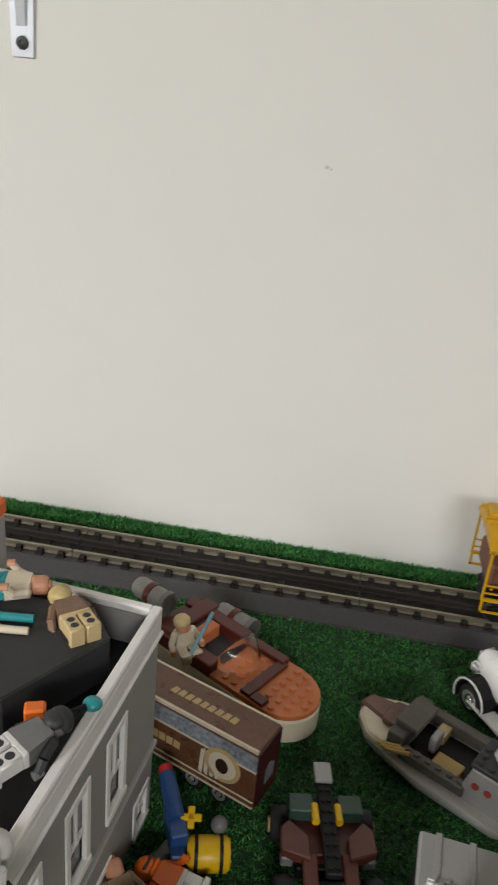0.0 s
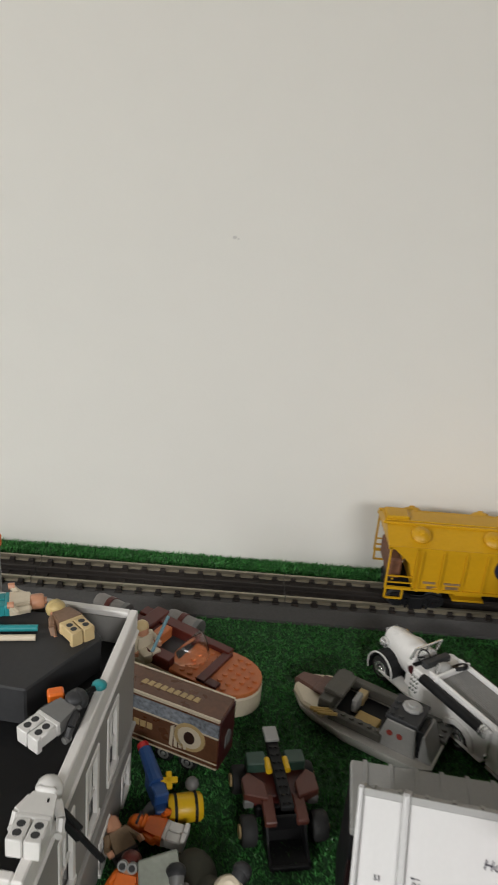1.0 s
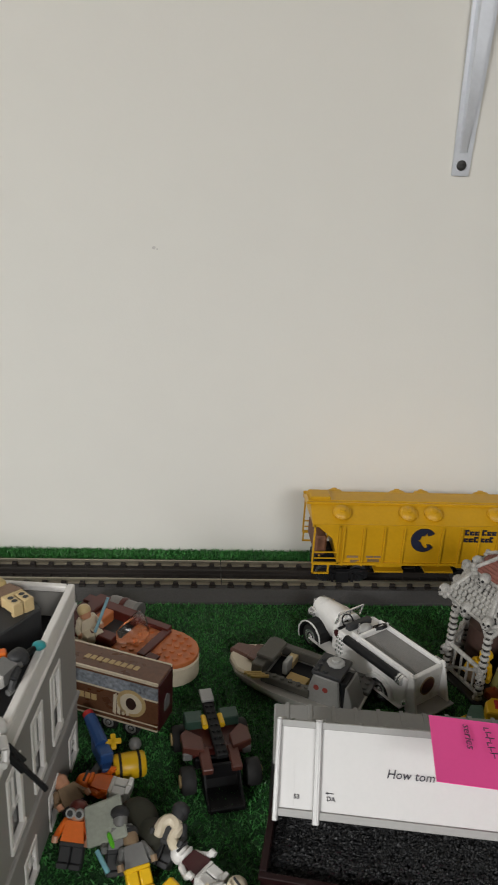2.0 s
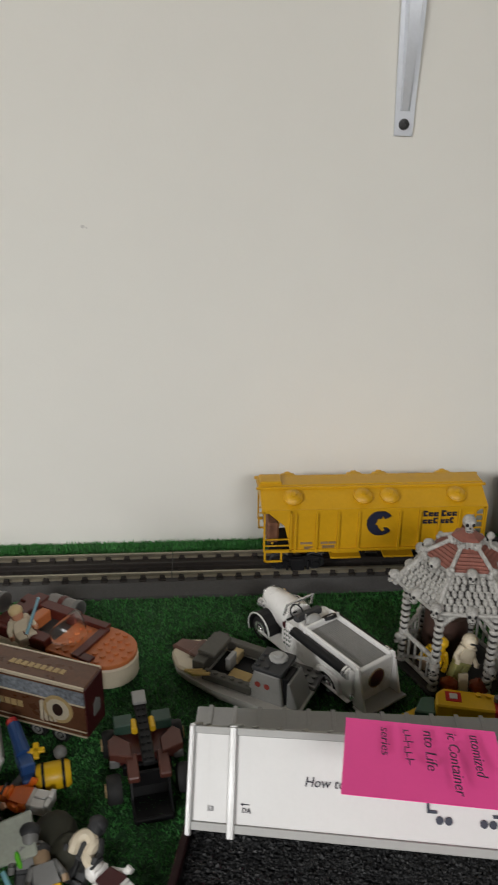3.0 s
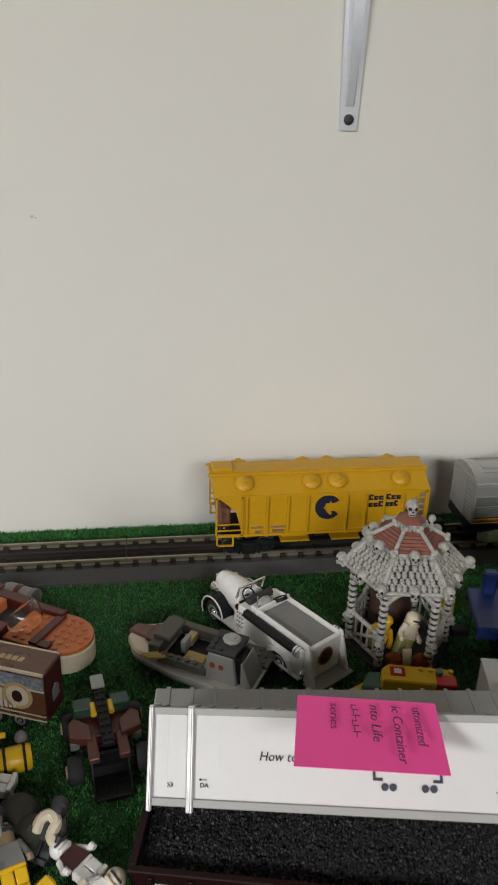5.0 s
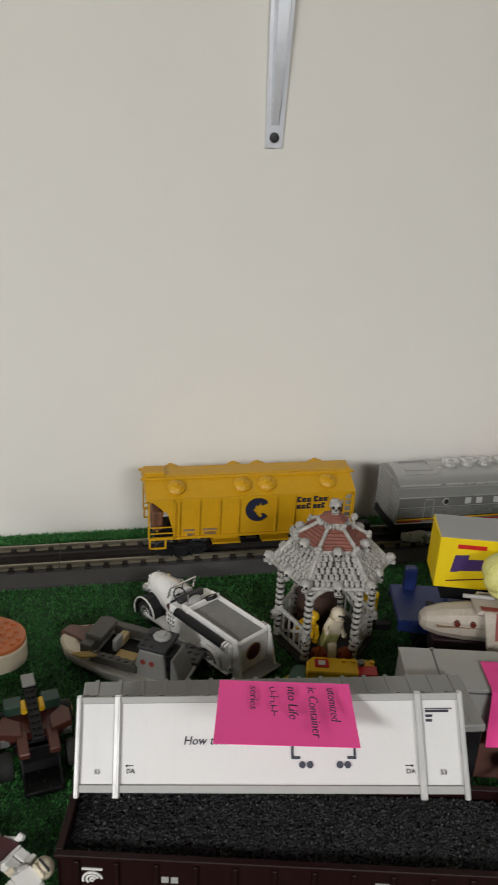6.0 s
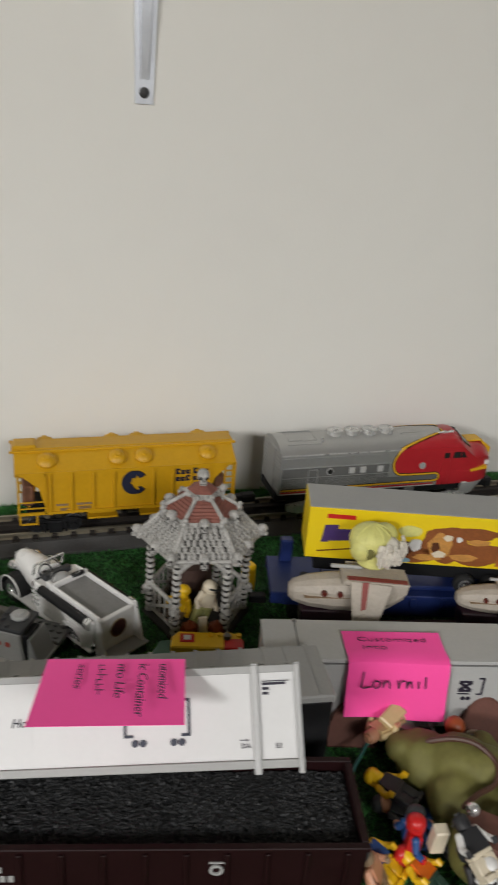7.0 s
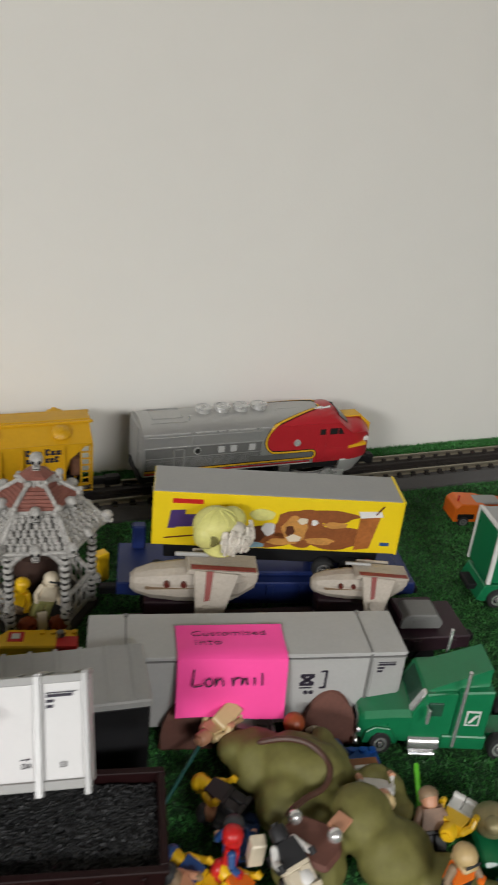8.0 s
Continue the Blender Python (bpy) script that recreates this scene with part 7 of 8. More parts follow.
    for a, b in (((0.102, -0.0155, 0.038), (0.0985, -0.0150, 0.0500)), ((0.102, 0.0155, 0.038), (0.0985, 0.0150, 0.0500)), ((0.0985, -0.0150, 0.0500), (0.0985, 0.0150, 0.0500)), ((0.1005, 0, 0.042), (0.0985, 0, 0.0500))):
        rod(bm, a, b, 0.0011, seg=8)
    part("windshield_frame", bm, CHROME, t, "thin chrome windshield frame")
    wp = part("windshield_pane", prism(B(), [(-0.015, 0.040), (0.015, 0.040), (0.0148, 0.0496), (-0.0148, 0.0496)], -0.0002, 0.0002, Matrix(((0, 0, 1, 0.1000), (1, 0, 0, 0), (0, 1, 0, 0), (0, 0, 0, 1)))), CLEAR, t)
    wp.visible_shadow = False
    bm = B()
    n, R, r = 20, 0.0062, 0.0007
    ctr, tilt = Vector((0.0955, 0.0065, 0.0415)), Matrix.Rotation(radians(-50), 3, "Y")
    ring = [ctr + tilt @ Vector((R * math.cos(2 * math.pi * k / n), R * math.sin(2 * math.pi * k / n), 0)) for k in range(n)]
    for a, b in zip(ring, ring[1:] + ring[:1]):
        rod(bm, a, b, r, seg=6)
    rod(bm, ctr, ctr + tilt @ Vector((0, 0, -0.008)), 0.0008, seg=6)
    part("steering_wheel", bm, BLACK, t)
    part("booster_tank", ball(B(), (0.0755, 0.004, 0.0425), 0.0068, (0.8, 1.2, 0.9)), LGREY, t, smooth=True)
    part("tank_ring", lathe(B(), [(0.0040, -0.001), (0.0066, -0.001), (0.0066, 0.002), (0.0040, 0.002), (0.0040, -0.001)], seg=18, m=pose(0.0690, -0.0090, 0.0440, 0, 30)), BLACK, t)
    part("hose_bed", box(B(), 0.006, 0.068, -W + 0.0045, W - 0.0045, 0.030, 0.0405, 0.0006), HBED, t, "ribbed grey hose bed")
    for k in range(16):
        y = -W + 0.0058 + (2 * W - 0.0116) * k / 15
        part("bed_slat", box(B(), 0.007, 0.067, y - 0.0004, y + 0.0004, 0.0405, 0.0408), HBED, t)
    part("bed_front", box(B(), 0.068, 0.0705, -W + 0.001, W - 0.001, 0.030, 0.0455, 0.0006), TWHITE, t)
    part("rear_panel", box(B(), 0.002, 0.0065, -W + 0.003, W - 0.003, 0.010, 0.0420, 0.0008), TWHITE, t)
    for s in (-1, 1):
        part("rear_wing", prism(B(), [(-0.008, 0.009), (0.006, 0.009), (0.006, 0.0445), (0.002, 0.0445)], s * (W - 0.0025), s * W, SIDE, bevel=0.0005), TWHITE, t)
    part("round_badge", rod(B(), (0.0024, 0, 0.028), (0.0012, 0, 0.028), 0.0078, seg=22), BURG, t, "round dark red and gold badge")
    part("badge_ring", lathe(B(), [(0.0076, 0), (0.0086, 0), (0.0086, 0.0012), (0.0076, 0.0012), (0.0076, 0)], seg=22, m=pose(0.0022, 0, 0.028, 0, -90)), DTAN, t)
    part("rear_step", box(B(), -0.012, 0.004, -W - 0.002, W + 0.002, 0.0075, 0.0095, 0.0005), LGREY, t, "grey rear step")
    part("grab_rail", rod(B(), (0.001, -W + 0.001, 0.012), (0.001, -W + 0.001, 0.040), 0.0008, seg=8), CHROME, t)
    part("spot_lamp", rod(B(), (0.0715, 0.0165, 0.044), (0.0715, 0.0165, 0.056), 0.0006, seg=6), CHROME, t)
    return t


fire_truck()


# ---- bone gazebo ----
def gazebo():
    t = thing("bone_gazebo", pose(0.5020, 0.8150, 0.0, 0, 0, -9) @ Matrix.Diagonal((0.93, 0.93, 0.955, 1)), "bone-white model gazebo decorated with skulls and bones", "gazebo")
    RC, RR, ZE = 0.047, 0.0575, 0.090

    def at(r, k, z):
        a = math.pi / 3 * k
        return Vector((r * math.cos(a), r * math.sin(a), z))

    part("base", prism(B(), [tuple(at(RC + 0.007, k, 0)[:2]) for k in range(6)], 0, 0.0045, bevel=0.001), BONEDARK, t, "dark stone floor")
    # columns like stacked vertebrae
    col = B()
    rod(col, (0, 0, 0), (0, 0, 0.0915), 0.0030, seg=10, mi=1)
    for k in range(14):
        z = 0.004 + 0.0062 * k
        lathe(col, [(0.0028, z), (0.0044, z + 0.0012), (0.0046, z + 0.0024), (0.0040, z + 0.0036), (0.0028, z + 0.0042)], seg=12)
    cme = part("column", col, [BONE, BONEDARK], t, smooth=True, at=Matrix.Translation(at(RC, 0, 0))).data
    for k in range(1, 6):
        ob = new("column", cme)
        ob.parent, ob.matrix_basis = t, Matrix.Translation(at(RC, k, 0))

    def bone(a, b, r, name="bone", parent=t):
        bm = B()
        a, b = Vector(a), Vector(b)
        rod(bm, a, b, r, seg=8)
        side = (b - a).orthogonal().normalized() * r * 0.9
        for p in (a, b):
            ball(bm, p + side, r * 1.45, seg=8)
            ball(bm, p - side, r * 1.45, seg=8)
        return part(name, bm, BONE, parent, smooth=True)

    # rails on the closed sides: the side that looks south stays open
    for k in range(6):
        if k == 4:
            continue
        a, b = at(RC, k, 0), at(RC, k + 1, 0)
        bone(a + Vector((0, 0, 0.036)), b + Vector((0, 0, 0.036)), 0.0023, "rail_bone")
        bone(a + Vector((0, 0, 0.010)), b + Vector((0, 0, 0.010)), 0.0020, "rail_bone")
        for j in range(1, 5):
            p = a.lerp(b, j / 5)
            rod_bm = rod(B(), p + Vector((0, 0, 0.009)), p + Vector((0, 0, 0.037)), 0.0013, seg=6)
            part("baluster", rod_bm, BONE, t)
        bone(a.lerp(b, 0.1) + Vector((0, 0, 0.012)), a.lerp(b, 0.9) + Vector((0, 0, 0.033)), 0.0017, "rail_bone")
    for k in range(6):
        a, b = at(RC, k, ZE - 0.004), at(RC, k + 1, ZE - 0.004)
        mid = (a + b) / 2
        pts = [a.lerp(b, j / 8) + Vector((0, 0, -0.016 * (abs(j - 4) / 4) ** 2.2)) for j in range(9)]
        bm = B()
        for p, q in zip(pts, pts[1:]):
            rod(bm, p, q, 0.0030, seg=7)
        part("arch", bm, BONE, t, smooth=True)
        for j in range(7):
            p = a.lerp(b, (j + 0.5) / 7) * 1.03
            tilt = (b - a).normalized() * (0.0032 if j % 2 else -0.0032)
            lo = -0.012 * (abs(j - 3) / 3) ** 2.2 - 0.001
            part("carved_bone", rod(B(), p - tilt + Vector((0, 0, lo)), p + tilt + Vector((0, 0, 0.0035)), 0.0013, 0.0017, seg=6), BONE, t, smooth=True)
    # lower roof: boards with rounded tiles in rows
    z1, r1 = 0.1120, 0.0350
    part("lower_roof", loft(B(), [[at(RR, k, ZE) for k in range(6)], [at(r1, k, z1) for k in range(6)]]), BONEDARK, t)
    tile = B()
    ball(tile, (0, 0, 0), 1.0, (0.0027, 0.0036, 0.0026), seg=8)
    ball(tile, (0.0002, -0.0026, 0.0005), 1.0, (0.0022, 0.0015, 0.0021), seg=8)
    rng = random.Random(11)
    tme = None
    for k in range(6):
        n0 = (at(1, k, 0) + at(1, k + 1, 0)).normalized()
        slope = math.atan2(z1 - ZE, (RR - r1) * math.cos(math.pi / 6))
        for row in range(5):
            f = (row + 0.45) / 5
            a, b = at(RR + (r1 - RR) * f, k, ZE + (z1 - ZE) * f), at(RR + (r1 - RR) * f, k + 1, ZE + (z1 - ZE) * f)
            n = max(4, round((b - a).length / 0.0056))
            for j in range(n):
                p = a.lerp(b, (j + 0.5 + rng.uniform(-0.12, 0.12)) / n) + Vector((0, 0, 0.0006 + rng.uniform(0, 0.0009)))
                g = rng.uniform(0.86, 1.12)
                m = Matrix.Translation(p) @ Matrix.Rotation(math.atan2(n0.y, n0.x) - math.pi / 2 + rng.uniform(-0.16, 0.16), 4, "Z") @ Matrix.Rotation(-slope + rng.uniform(-0.15, 0.15), 4, "X") @ Matrix.Diagonal((g, g, g, 1))
                if tme is None:
                    tme = part("tile", tile, BONE, t, smooth=True, at=m).data
                else:
                    ob = new("tile", tme)
                    ob.parent, ob.matrix_basis = t, m
    for k in range(6):
        bone(at(RR + 0.001, k, ZE + 0.002), at(r1, k, z1 + 0.003), 0.0024, "ridge_bone")
        bone(at(RR, k, ZE - 0.001), at(RR, k + 1, ZE - 0.001), 0.0021, "eave_bone")
    part("drum", loft(B(), [[at(r1, k, z1 - 0.001) for k in range(6)], [at(r1 - 0.002, k, z1 + 0.006) for k in range(6)]]), BONE, t)
    up = part("upper_roof", loft(B(), [[at(r1 + 0.001, k, z1 + 0.006) for k in range(6)], [at(0.0135, k, 0.1305) for k in range(6)]]), SHINGLE, t, "weathered red shingle roof")
    for j in range(5):
        f = (j + 0.6) / 6
        r, z = r1 + 0.0015 + (0.0135 - r1) * f, z1 + 0.006 + (0.1305 - z1 - 0.006) * f
        bm = B()
        loft(bm, [[at(r + 0.0010, k, z - 0.0012) for k in range(6)], [at(r - 0.0004, k, z + 0.0006) for k in range(6)]])
        part("shingle_course", bm, SHINGLE, up)
    for k in range(6):
        bone(at(r1 + 0.001, k, z1 + 0.0075), at(0.0135, k, 0.1325), 0.0019, "ridge_bone")
    bm = B()
    loft(bm, [[at(0.0125, k, 0.1295) for k in range(6)], [at(0.0115, k, 0.1370) for k in range(6)]])
    for k in range(18):
        a = 2 * math.pi * k / 18
        rod(bm, (0.0118 * math.cos(a), 0.0118 * math.sin(a), 0.1300), (0.0112 * math.cos(a), 0.0112 * math.sin(a), 0.1372), 0.0011, seg=6)
    part("rib_collar", bm, BONE, t)
    part("cap_roof", loft(B(), [[at(0.0150, k, 0.1368) for k in range(6)], [at(0.0040, k, 0.1430) for k in range(6)]]), SHINGLE, t)
    sk = B()
    ball(sk, (0, 0.0008, 0.0020), 0.0062, (0.92, 1.08, 0.95), seg=14, mi=0)
    box(sk, -0.0032, 0.0032, -0.0058, 0.0, -0.0060, -0.0010, 0.0010, 0)
    for s in (-1, 1):
        ball(sk, (s * 0.0024, -0.0047, 0.0012), 0.0017, (1, 0.7, 1), seg=8, mi=1)
    ball(sk, (0, -0.0058, -0.0014), 0.0008, seg=6, mi=1)
    box(sk, -0.0026, 0.0026, -0.0061, -0.0055, -0.0044, -0.0038, mi=1)
    spots = [(Vector((0, 0, 0.1480)), 0, 1.05)]
    for k in range(6):
        a = math.degrees(math.pi / 3 * k) + 90
        spots.append((at(RR + 0.0035, k, ZE + 0.003), a, 0.85))
        m = math.pi / 3 * (k + 0.5)
        spots.append((Vector(((RR - 0.004) * math.cos(m) * 0.93, (RR - 0.004) * math.sin(m) * 0.93, ZE - 0.001)), math.degrees(m) + 90, 1.0))
        spots.append((Vector(((r1 + 0.002) * math.cos(m) * 0.93, (r1 + 0.002) * math.sin(m) * 0.93, z1 + 0.004)), math.degrees(m) + 90, 0.9))
        spots.append((at(RC + 0.004, k, 0.028), a, 0.75))
    sme = None
    for p, a, s in spots:
        m = Matrix.Translation(p) @ Matrix.Rotation(radians(a), 4, "Z") @ Matrix.Diagonal((s, s, s, 1))
        if sme is None:
            sme = part("skull", sk, [BONE, BLACK], t, smooth=True, at=m).data
        else:
            ob = new("skull", sme)
            ob.parent, ob.matrix_basis = t, m
    bm = B()
    for k in range(6):
        rod(bm, (0.0195 - 0.0004 * k, -0.0035, 0.1240 + 0.0016 * k), (0.0225 - 0.0004 * k, 0.0035, 0.1240 + 0.0016 * k), 0.0008, seg=6)
    rod(bm, (0.0210, 0, 0.120), (0.0195, 0, 0.136), 0.0014, seg=8)
    ball(bm, (0.0195, -0.001, 0.1385), 0.0036, seg=10)
    part("small_ribcage", bm, BONE, t)
    return t


gazebo()
fig(pose(0.4790, 0.8080, -0.0010, 0, 14, -30), TYEL, DTAN, TYEL, TYEL, TYEL, label="yellow toy figure standing inside the gazebo")
fig(pose(0.4980, 0.7920, 0.0060, -8, 24, 15), CREAM, OLIVEL, CREAM, CREAM, CREAM, helmet=True, label="cream armoured toy figure leaning inside the gazebo")
for x, y in ((0.4880, 0.7800), (0.5120, 0.7760)):
    bm = B()
    rings = []
    for r, z in ((0.0008, 0.0135), (0.0009, 0.0105), (0.0030, 0.0100), (0.0062, 0.0088), (0.0078, 0.0060), (0.0074, 0.0030), (0.0050, 0.0008), (0.0020, 0.0002)):
        rings.append([Vector((r * (1 + (0.09 if r > 0.002 else 0) * math.cos(8 * g)) * math.cos(g), r * (1 + (0.09 if r > 0.002 else 0) * math.cos(8 * g)) * math.sin(g), z)) for g in [2 * math.pi * k / 32 for k in range(32)]])
    loft(bm, rings)
    tagged(part("toy_pumpkin", bm, mat("pumpkin_red", (0.26, 0.045, 0.012), 0.5, vary=0.2), smooth=True, at=pose(x, y, 0.0045)), "small dark orange toy pumpkin", "toy pumpkin", "toy pumpkins")
tagged(part("cream_block", box(B(), -0.004, 0.004, -0.0015, 0.0015, 0, 0.016, 0.0006), CREAM, at=pose(0.4995, 0.7770, 0.0045, -12)), "small cream toy slab in the gazebo", "toy part")
# added drum: dark brown stands in for the dark hole at the back
tagged(part("dark_interior_drum", lathe(B(), [(0.0001, 0), (0.018, 0), (0.020, 0.012), (0.019, 0.040), (0.0001, 0.042)], seg=20), mat("dark_interior_brown", (0.045, 0.022, 0.016), 0.6, vary=0.2), at=pose(0.5010, 0.8360, 0.0045), smooth=True), "dark brown drum added for the dark gazebo interior", "toy drum")


def yellow_box():
    t = thing("yellow_toy_box", pose(0.4580, 0.7290, 0.0, 0, 0, -13.5), "yellow brick-built toy cabin with a red emblem", "toy box")
    part("body", prism(B(), [(0.002, 0.0), (0.060, 0.0), (0.060, 0.020), (0.008, 0.021), (0.002, 0.014)], 0.0, 0.034, bevel=0.0012), TYEL, t)
    part("emblem_frame", box(B(), 0.009, 0.021, 0.006, 0.017, 0.0338, 0.0346, 0.0003), TRED, t, "red square emblem")
    part("emblem_centre", box(B(), 0.0120, 0.0180, 0.0085, 0.0145, 0.0344, 0.0352, 0.0003), WHITE, t)
    part("red_panel", box(B(), 0.045, 0.0615, -0.001, 0.012, 0.020, 0.0345, 0.0008), TRED, t, "dull red panel")
    part("grey_knob", rod(B(), (0.048, 0.012, 0.034), (0.048, 0.012, 0.038), 0.0030, seg=12), MIDGREY, t)
    bm = B()
    studs(bm, [(0.034 + 0.008 * k, 0.016) for k in range(4)], 0.034, 0.0023, 0.0016)
    part("studs", bm, TYEL, t)
    part("green_side", prism(B(), [(-0.014, 0.0), (0.002, 0.0), (0.002, 0.020), (-0.008, 0.018)], 0.0, 0.026, bevel=0.001), mat("sea_green_clear", (0.08, 0.16, 0.12), 0.3), t, "dull sea-green window wedge")
    part("yellow_nose", prism(B(), [(-0.026, 0.0), (-0.014, 0.0), (-0.010, 0.014)], 0.0, 0.020, bevel=0.001), TYEL, t)
    return t


yellow_box()
tagged(part("yellow_brick", box(B(), 0, 0.012, 0, 0.010, 0, 0.030, 0.001), TYEL, at=pose(0.5560, 0.8350, 0.0, 0, 0, 20)), "plain yellow toy brick beside the gazebo", "toy brick")


# ---- olive slug figure and what lies round it ----
def slug():
    bm = B()
    for c, r, s in (((0.617, 0.586, 0.020), 0.023, (0.95, 1.0, 0.95)), ((0.604, 0.597, 0.026), 0.014, (1.0, 0.9, 0.8)), ((0.634, 0.572, 0.026), 0.025, (1.0, 0.95, 0.9)), ((0.645, 0.562, 0.028), 0.022, (1.0, 0.9, 0.9)), ((0.640, 0.545, 0.018), 0.020, (1.1, 1, .9)), ((0.622, 0.552, 0.019), 0.021, (1, 1, .95)), ((0.620, 0.514, 0.017), 0.023, (1.0, 1.0, 0.95)),
                    ((0.656, 0.522, 0.030), 0.021, (0.95, 1.0, 1.0)), ((0.668, 0.498, 0.024), 0.022, (1.1, 1, .9)), ((0.690, 0.478, 0.014), 0.018, (1.3, 1, .8)), ((0.712, 0.462, 0.010), 0.014, (1.4, 1, .8)),
                    ((0.661, 0.583, 0.030), 0.010, (0.8, 1.2, 1.0)), ((0.664, 0.570, 0.027), 0.011, (0.8, 1.2, 1.0)), ((0.662, 0.556, 0.022), 0.012, (0.9, 1.2, 1.0)),
                    ((0.681, 0.549, 0.030), 0.009, (1.2, 0.9, 0.9)), ((0.689, 0.540, 0.026), 0.010, (1.0, 1.1, 1.0)), ((0.686, 0.526, 0.020), 0.012, (1, 1, 1.1)), ((0.676, 0.512, 0.014), 0.013, (1, 1, 1))):
        ball(bm, c, r, s, seg=20)
    ob = part("slug_figure", bm, OLIVE, smooth=True)
    rem = ob.modifiers.new("join", "REMESH")
    rem.mode, rem.voxel_size, rem.use_smooth_shade = "VOXEL", 0.0016, True
    sm = ob.modifiers.new("soften", "SMOOTH")
    sm.factor, sm.iterations = 0.5, 26
    tex = bpy.data.textures.new("hide_folds", "CLOUDS")
    tex.noise_scale, tex.noise_depth = 0.017, 1
    dis = ob.modifiers.new("folds", "DISPLACE")
    dis.texture, dis.strength, dis.mid_level, dis.texture_coords = tex, 0.0040, 0.5, "GLOBAL"
    return tagged(ob, "large olive green rubber slug figure lying on turf", "toy figure", "toy figures")


slug()


def strap(name, pts, w, material, label):
    """A round bent strip: one skin along a path."""
    pts = [Vector(p) for p in pts]
    fine = []
    for k in range(len(pts) - 1):
        p0, p1, p2, p3 = pts[max(0, k - 1)], pts[k], pts[k + 1], pts[min(len(pts) - 1, k + 2)]
        for j in range(4):
            u = j / 4
            fine.append(0.5 * (2 * p1 + (p2 - p0) * u + (2 * p0 - 5 * p1 + 4 * p2 - p3) * u * u + (3 * p1 - p0 - 3 * p2 + p3) * u ** 3))
    fine.append(pts[-1])
    rings = []
    for k, p in enumerate(fine):
        d = (fine[min(len(fine) - 1, k + 1)] - fine[max(0, k - 1)]).normalized()
        side = d.cross(Vector((0.1, 0.2, 1))).normalized()
        up = side.cross(d)
        r = w * (0.55 if k in (0, len(fine) - 1) else 1.0)
        rings.append([p + (side * math.cos(g) + up * math.sin(g)) * r for g in [2 * math.pi * j / 8 for j in range(8)]])
    return tagged(part(name, loft(B(), rings), material, smooth=True), label, "strap")


strap("brown_strap", [(0.612, 0.584, 0.042), (0.628, 0.576, 0.049), (0.641, 0.566, 0.050), (0.648, 0.552, 0.045), (0.641, 0.542, 0.040), (0.625, 0.537, 0.040), (0.610, 0.531, 0.038)], 0.0020, mat("strap_brown", (0.075, 0.032, 0.020), 0.5, vary=0.2), "brown rubber strap round the slug figure")
bm = B()
prism(bm, [(0.602, 0.522), (0.618, 0.527), (0.636, 0.512), (0.630, 0.497), (0.616, 0.489), (0.599, 0.505)], 0.0375, 0.0425, bevel=0.002)
tagged(part("brown_saddle", bm, ROCK), "brown rubber saddle plate on the slug figure", "toy part")
for p in ((0.6120, 0.5240, 0.0445), (0.6290, 0.5060, 0.0450)):
    tagged(part("chrome_knob", ball(B(), p, 0.0046, seg=12), CHROME, smooth=True), "shiny chrome knob on the saddle", "toy knob")
tagged(part("pink_plate", box(B(), -0.006, 0.006, -0.005, 0.005, 0, 0.003, 0.0005), FLESH, at=pose(0.636, 0.5130, 0.0430, 0, 0, 30)), "dull pink toy plate on the slug figure", "toy plate")


def brown_shell(x, y, yaw, w, h, label):
    n = 14
    pts = [(-w, 0.0)] + [(-w * math.cos(math.pi * k / n) * (1 - 0.1 * math.sin(math.pi * k / n)), h * math.sin(math.pi * k / n) ** 0.8) for k in range(1, n)] + [(w, 0.0)]
    return tagged(part("brown_shell", prism(B(), pts, -0.006, 0.006, SIDE, bevel=0.002), ROCK, at=pose(x, y, 0.0, -18, 0, yaw)), label, "toy part", "brown shells")


brown_shell(0.6790, 0.6060, -14, 0.021, 0.043, "smooth dull brown half-round toy shell standing on turf")
brown_shell(0.5800, 0.6300, -14, 0.020, 0.040, "smooth dull brown half-round toy shell behind a note")
DKF = mat("black_cloth_print", (0.02, 0.02, 0.022), 0.5)
fig(pose(0.6130, 0.6240, 0.0260, -85, 10, 118), TAN, TAN, FLESH, None, TAN, label="tan toy figure lying beside the slug figure")
tagged(part("tan_pack", box(B(), -0.010, 0.010, -0.006, 0.006, 0, 0.006, 0.001), TAN, at=pose(0.6030, 0.6180, 0.034, 20, -10, 32)), "flat tan toy box on a lying figure", "toy part")
stick("dark_green_rod", (0.5860, 0.6140, 0.0220), (0.5500, 0.5810, 0.0090), 0.0014, mat("dark_teal_clear", (0.03, 0.12, 0.10), 0.2), "dark green clear toy rod")
tagged(part("grey_hilt", rod(B(), (0.5930, 0.6200, 0.025), (0.5850, 0.6130, 0.0215), 0.0019, seg=10), CHROME), "silver toy rod handle", "toy part")
fig(pose(0.5960, 0.5560, 0.0160, -84, 0, 38), DKF, DKF, TYEL, TYEL, TYEL, label="black and yellow toy figure lying on turf")
fig(pose(0.6020, 0.5480, 0.0080, -80, 0, 60), DARK, LBLUE, FLESH, DARK, DARK, label="grey and blue toy figure lying on turf")
fig(pose(0.5740, 0.5280, 0.0040, 4, 0, 66), TRED, TRED, TRED, TRED, LBLUE, label="red toy figure with blue arms standing among others")
fig(pose(0.5830, 0.5330, 0.0040, 0, 8, 160), LBLUE, LBLUE, FLESH, DARK, LBLUE, label="blue toy figure standing among others")
tagged(part("cream_brick", box(B(), -0.0045, 0.0045, -0.004, 0.004, 0, 0.021, 0.0008), CREAM, at=pose(0.5870, 0.5200, 0.022, 8, 0, -10)), "tall cream toy brick among figures", "toy brick")
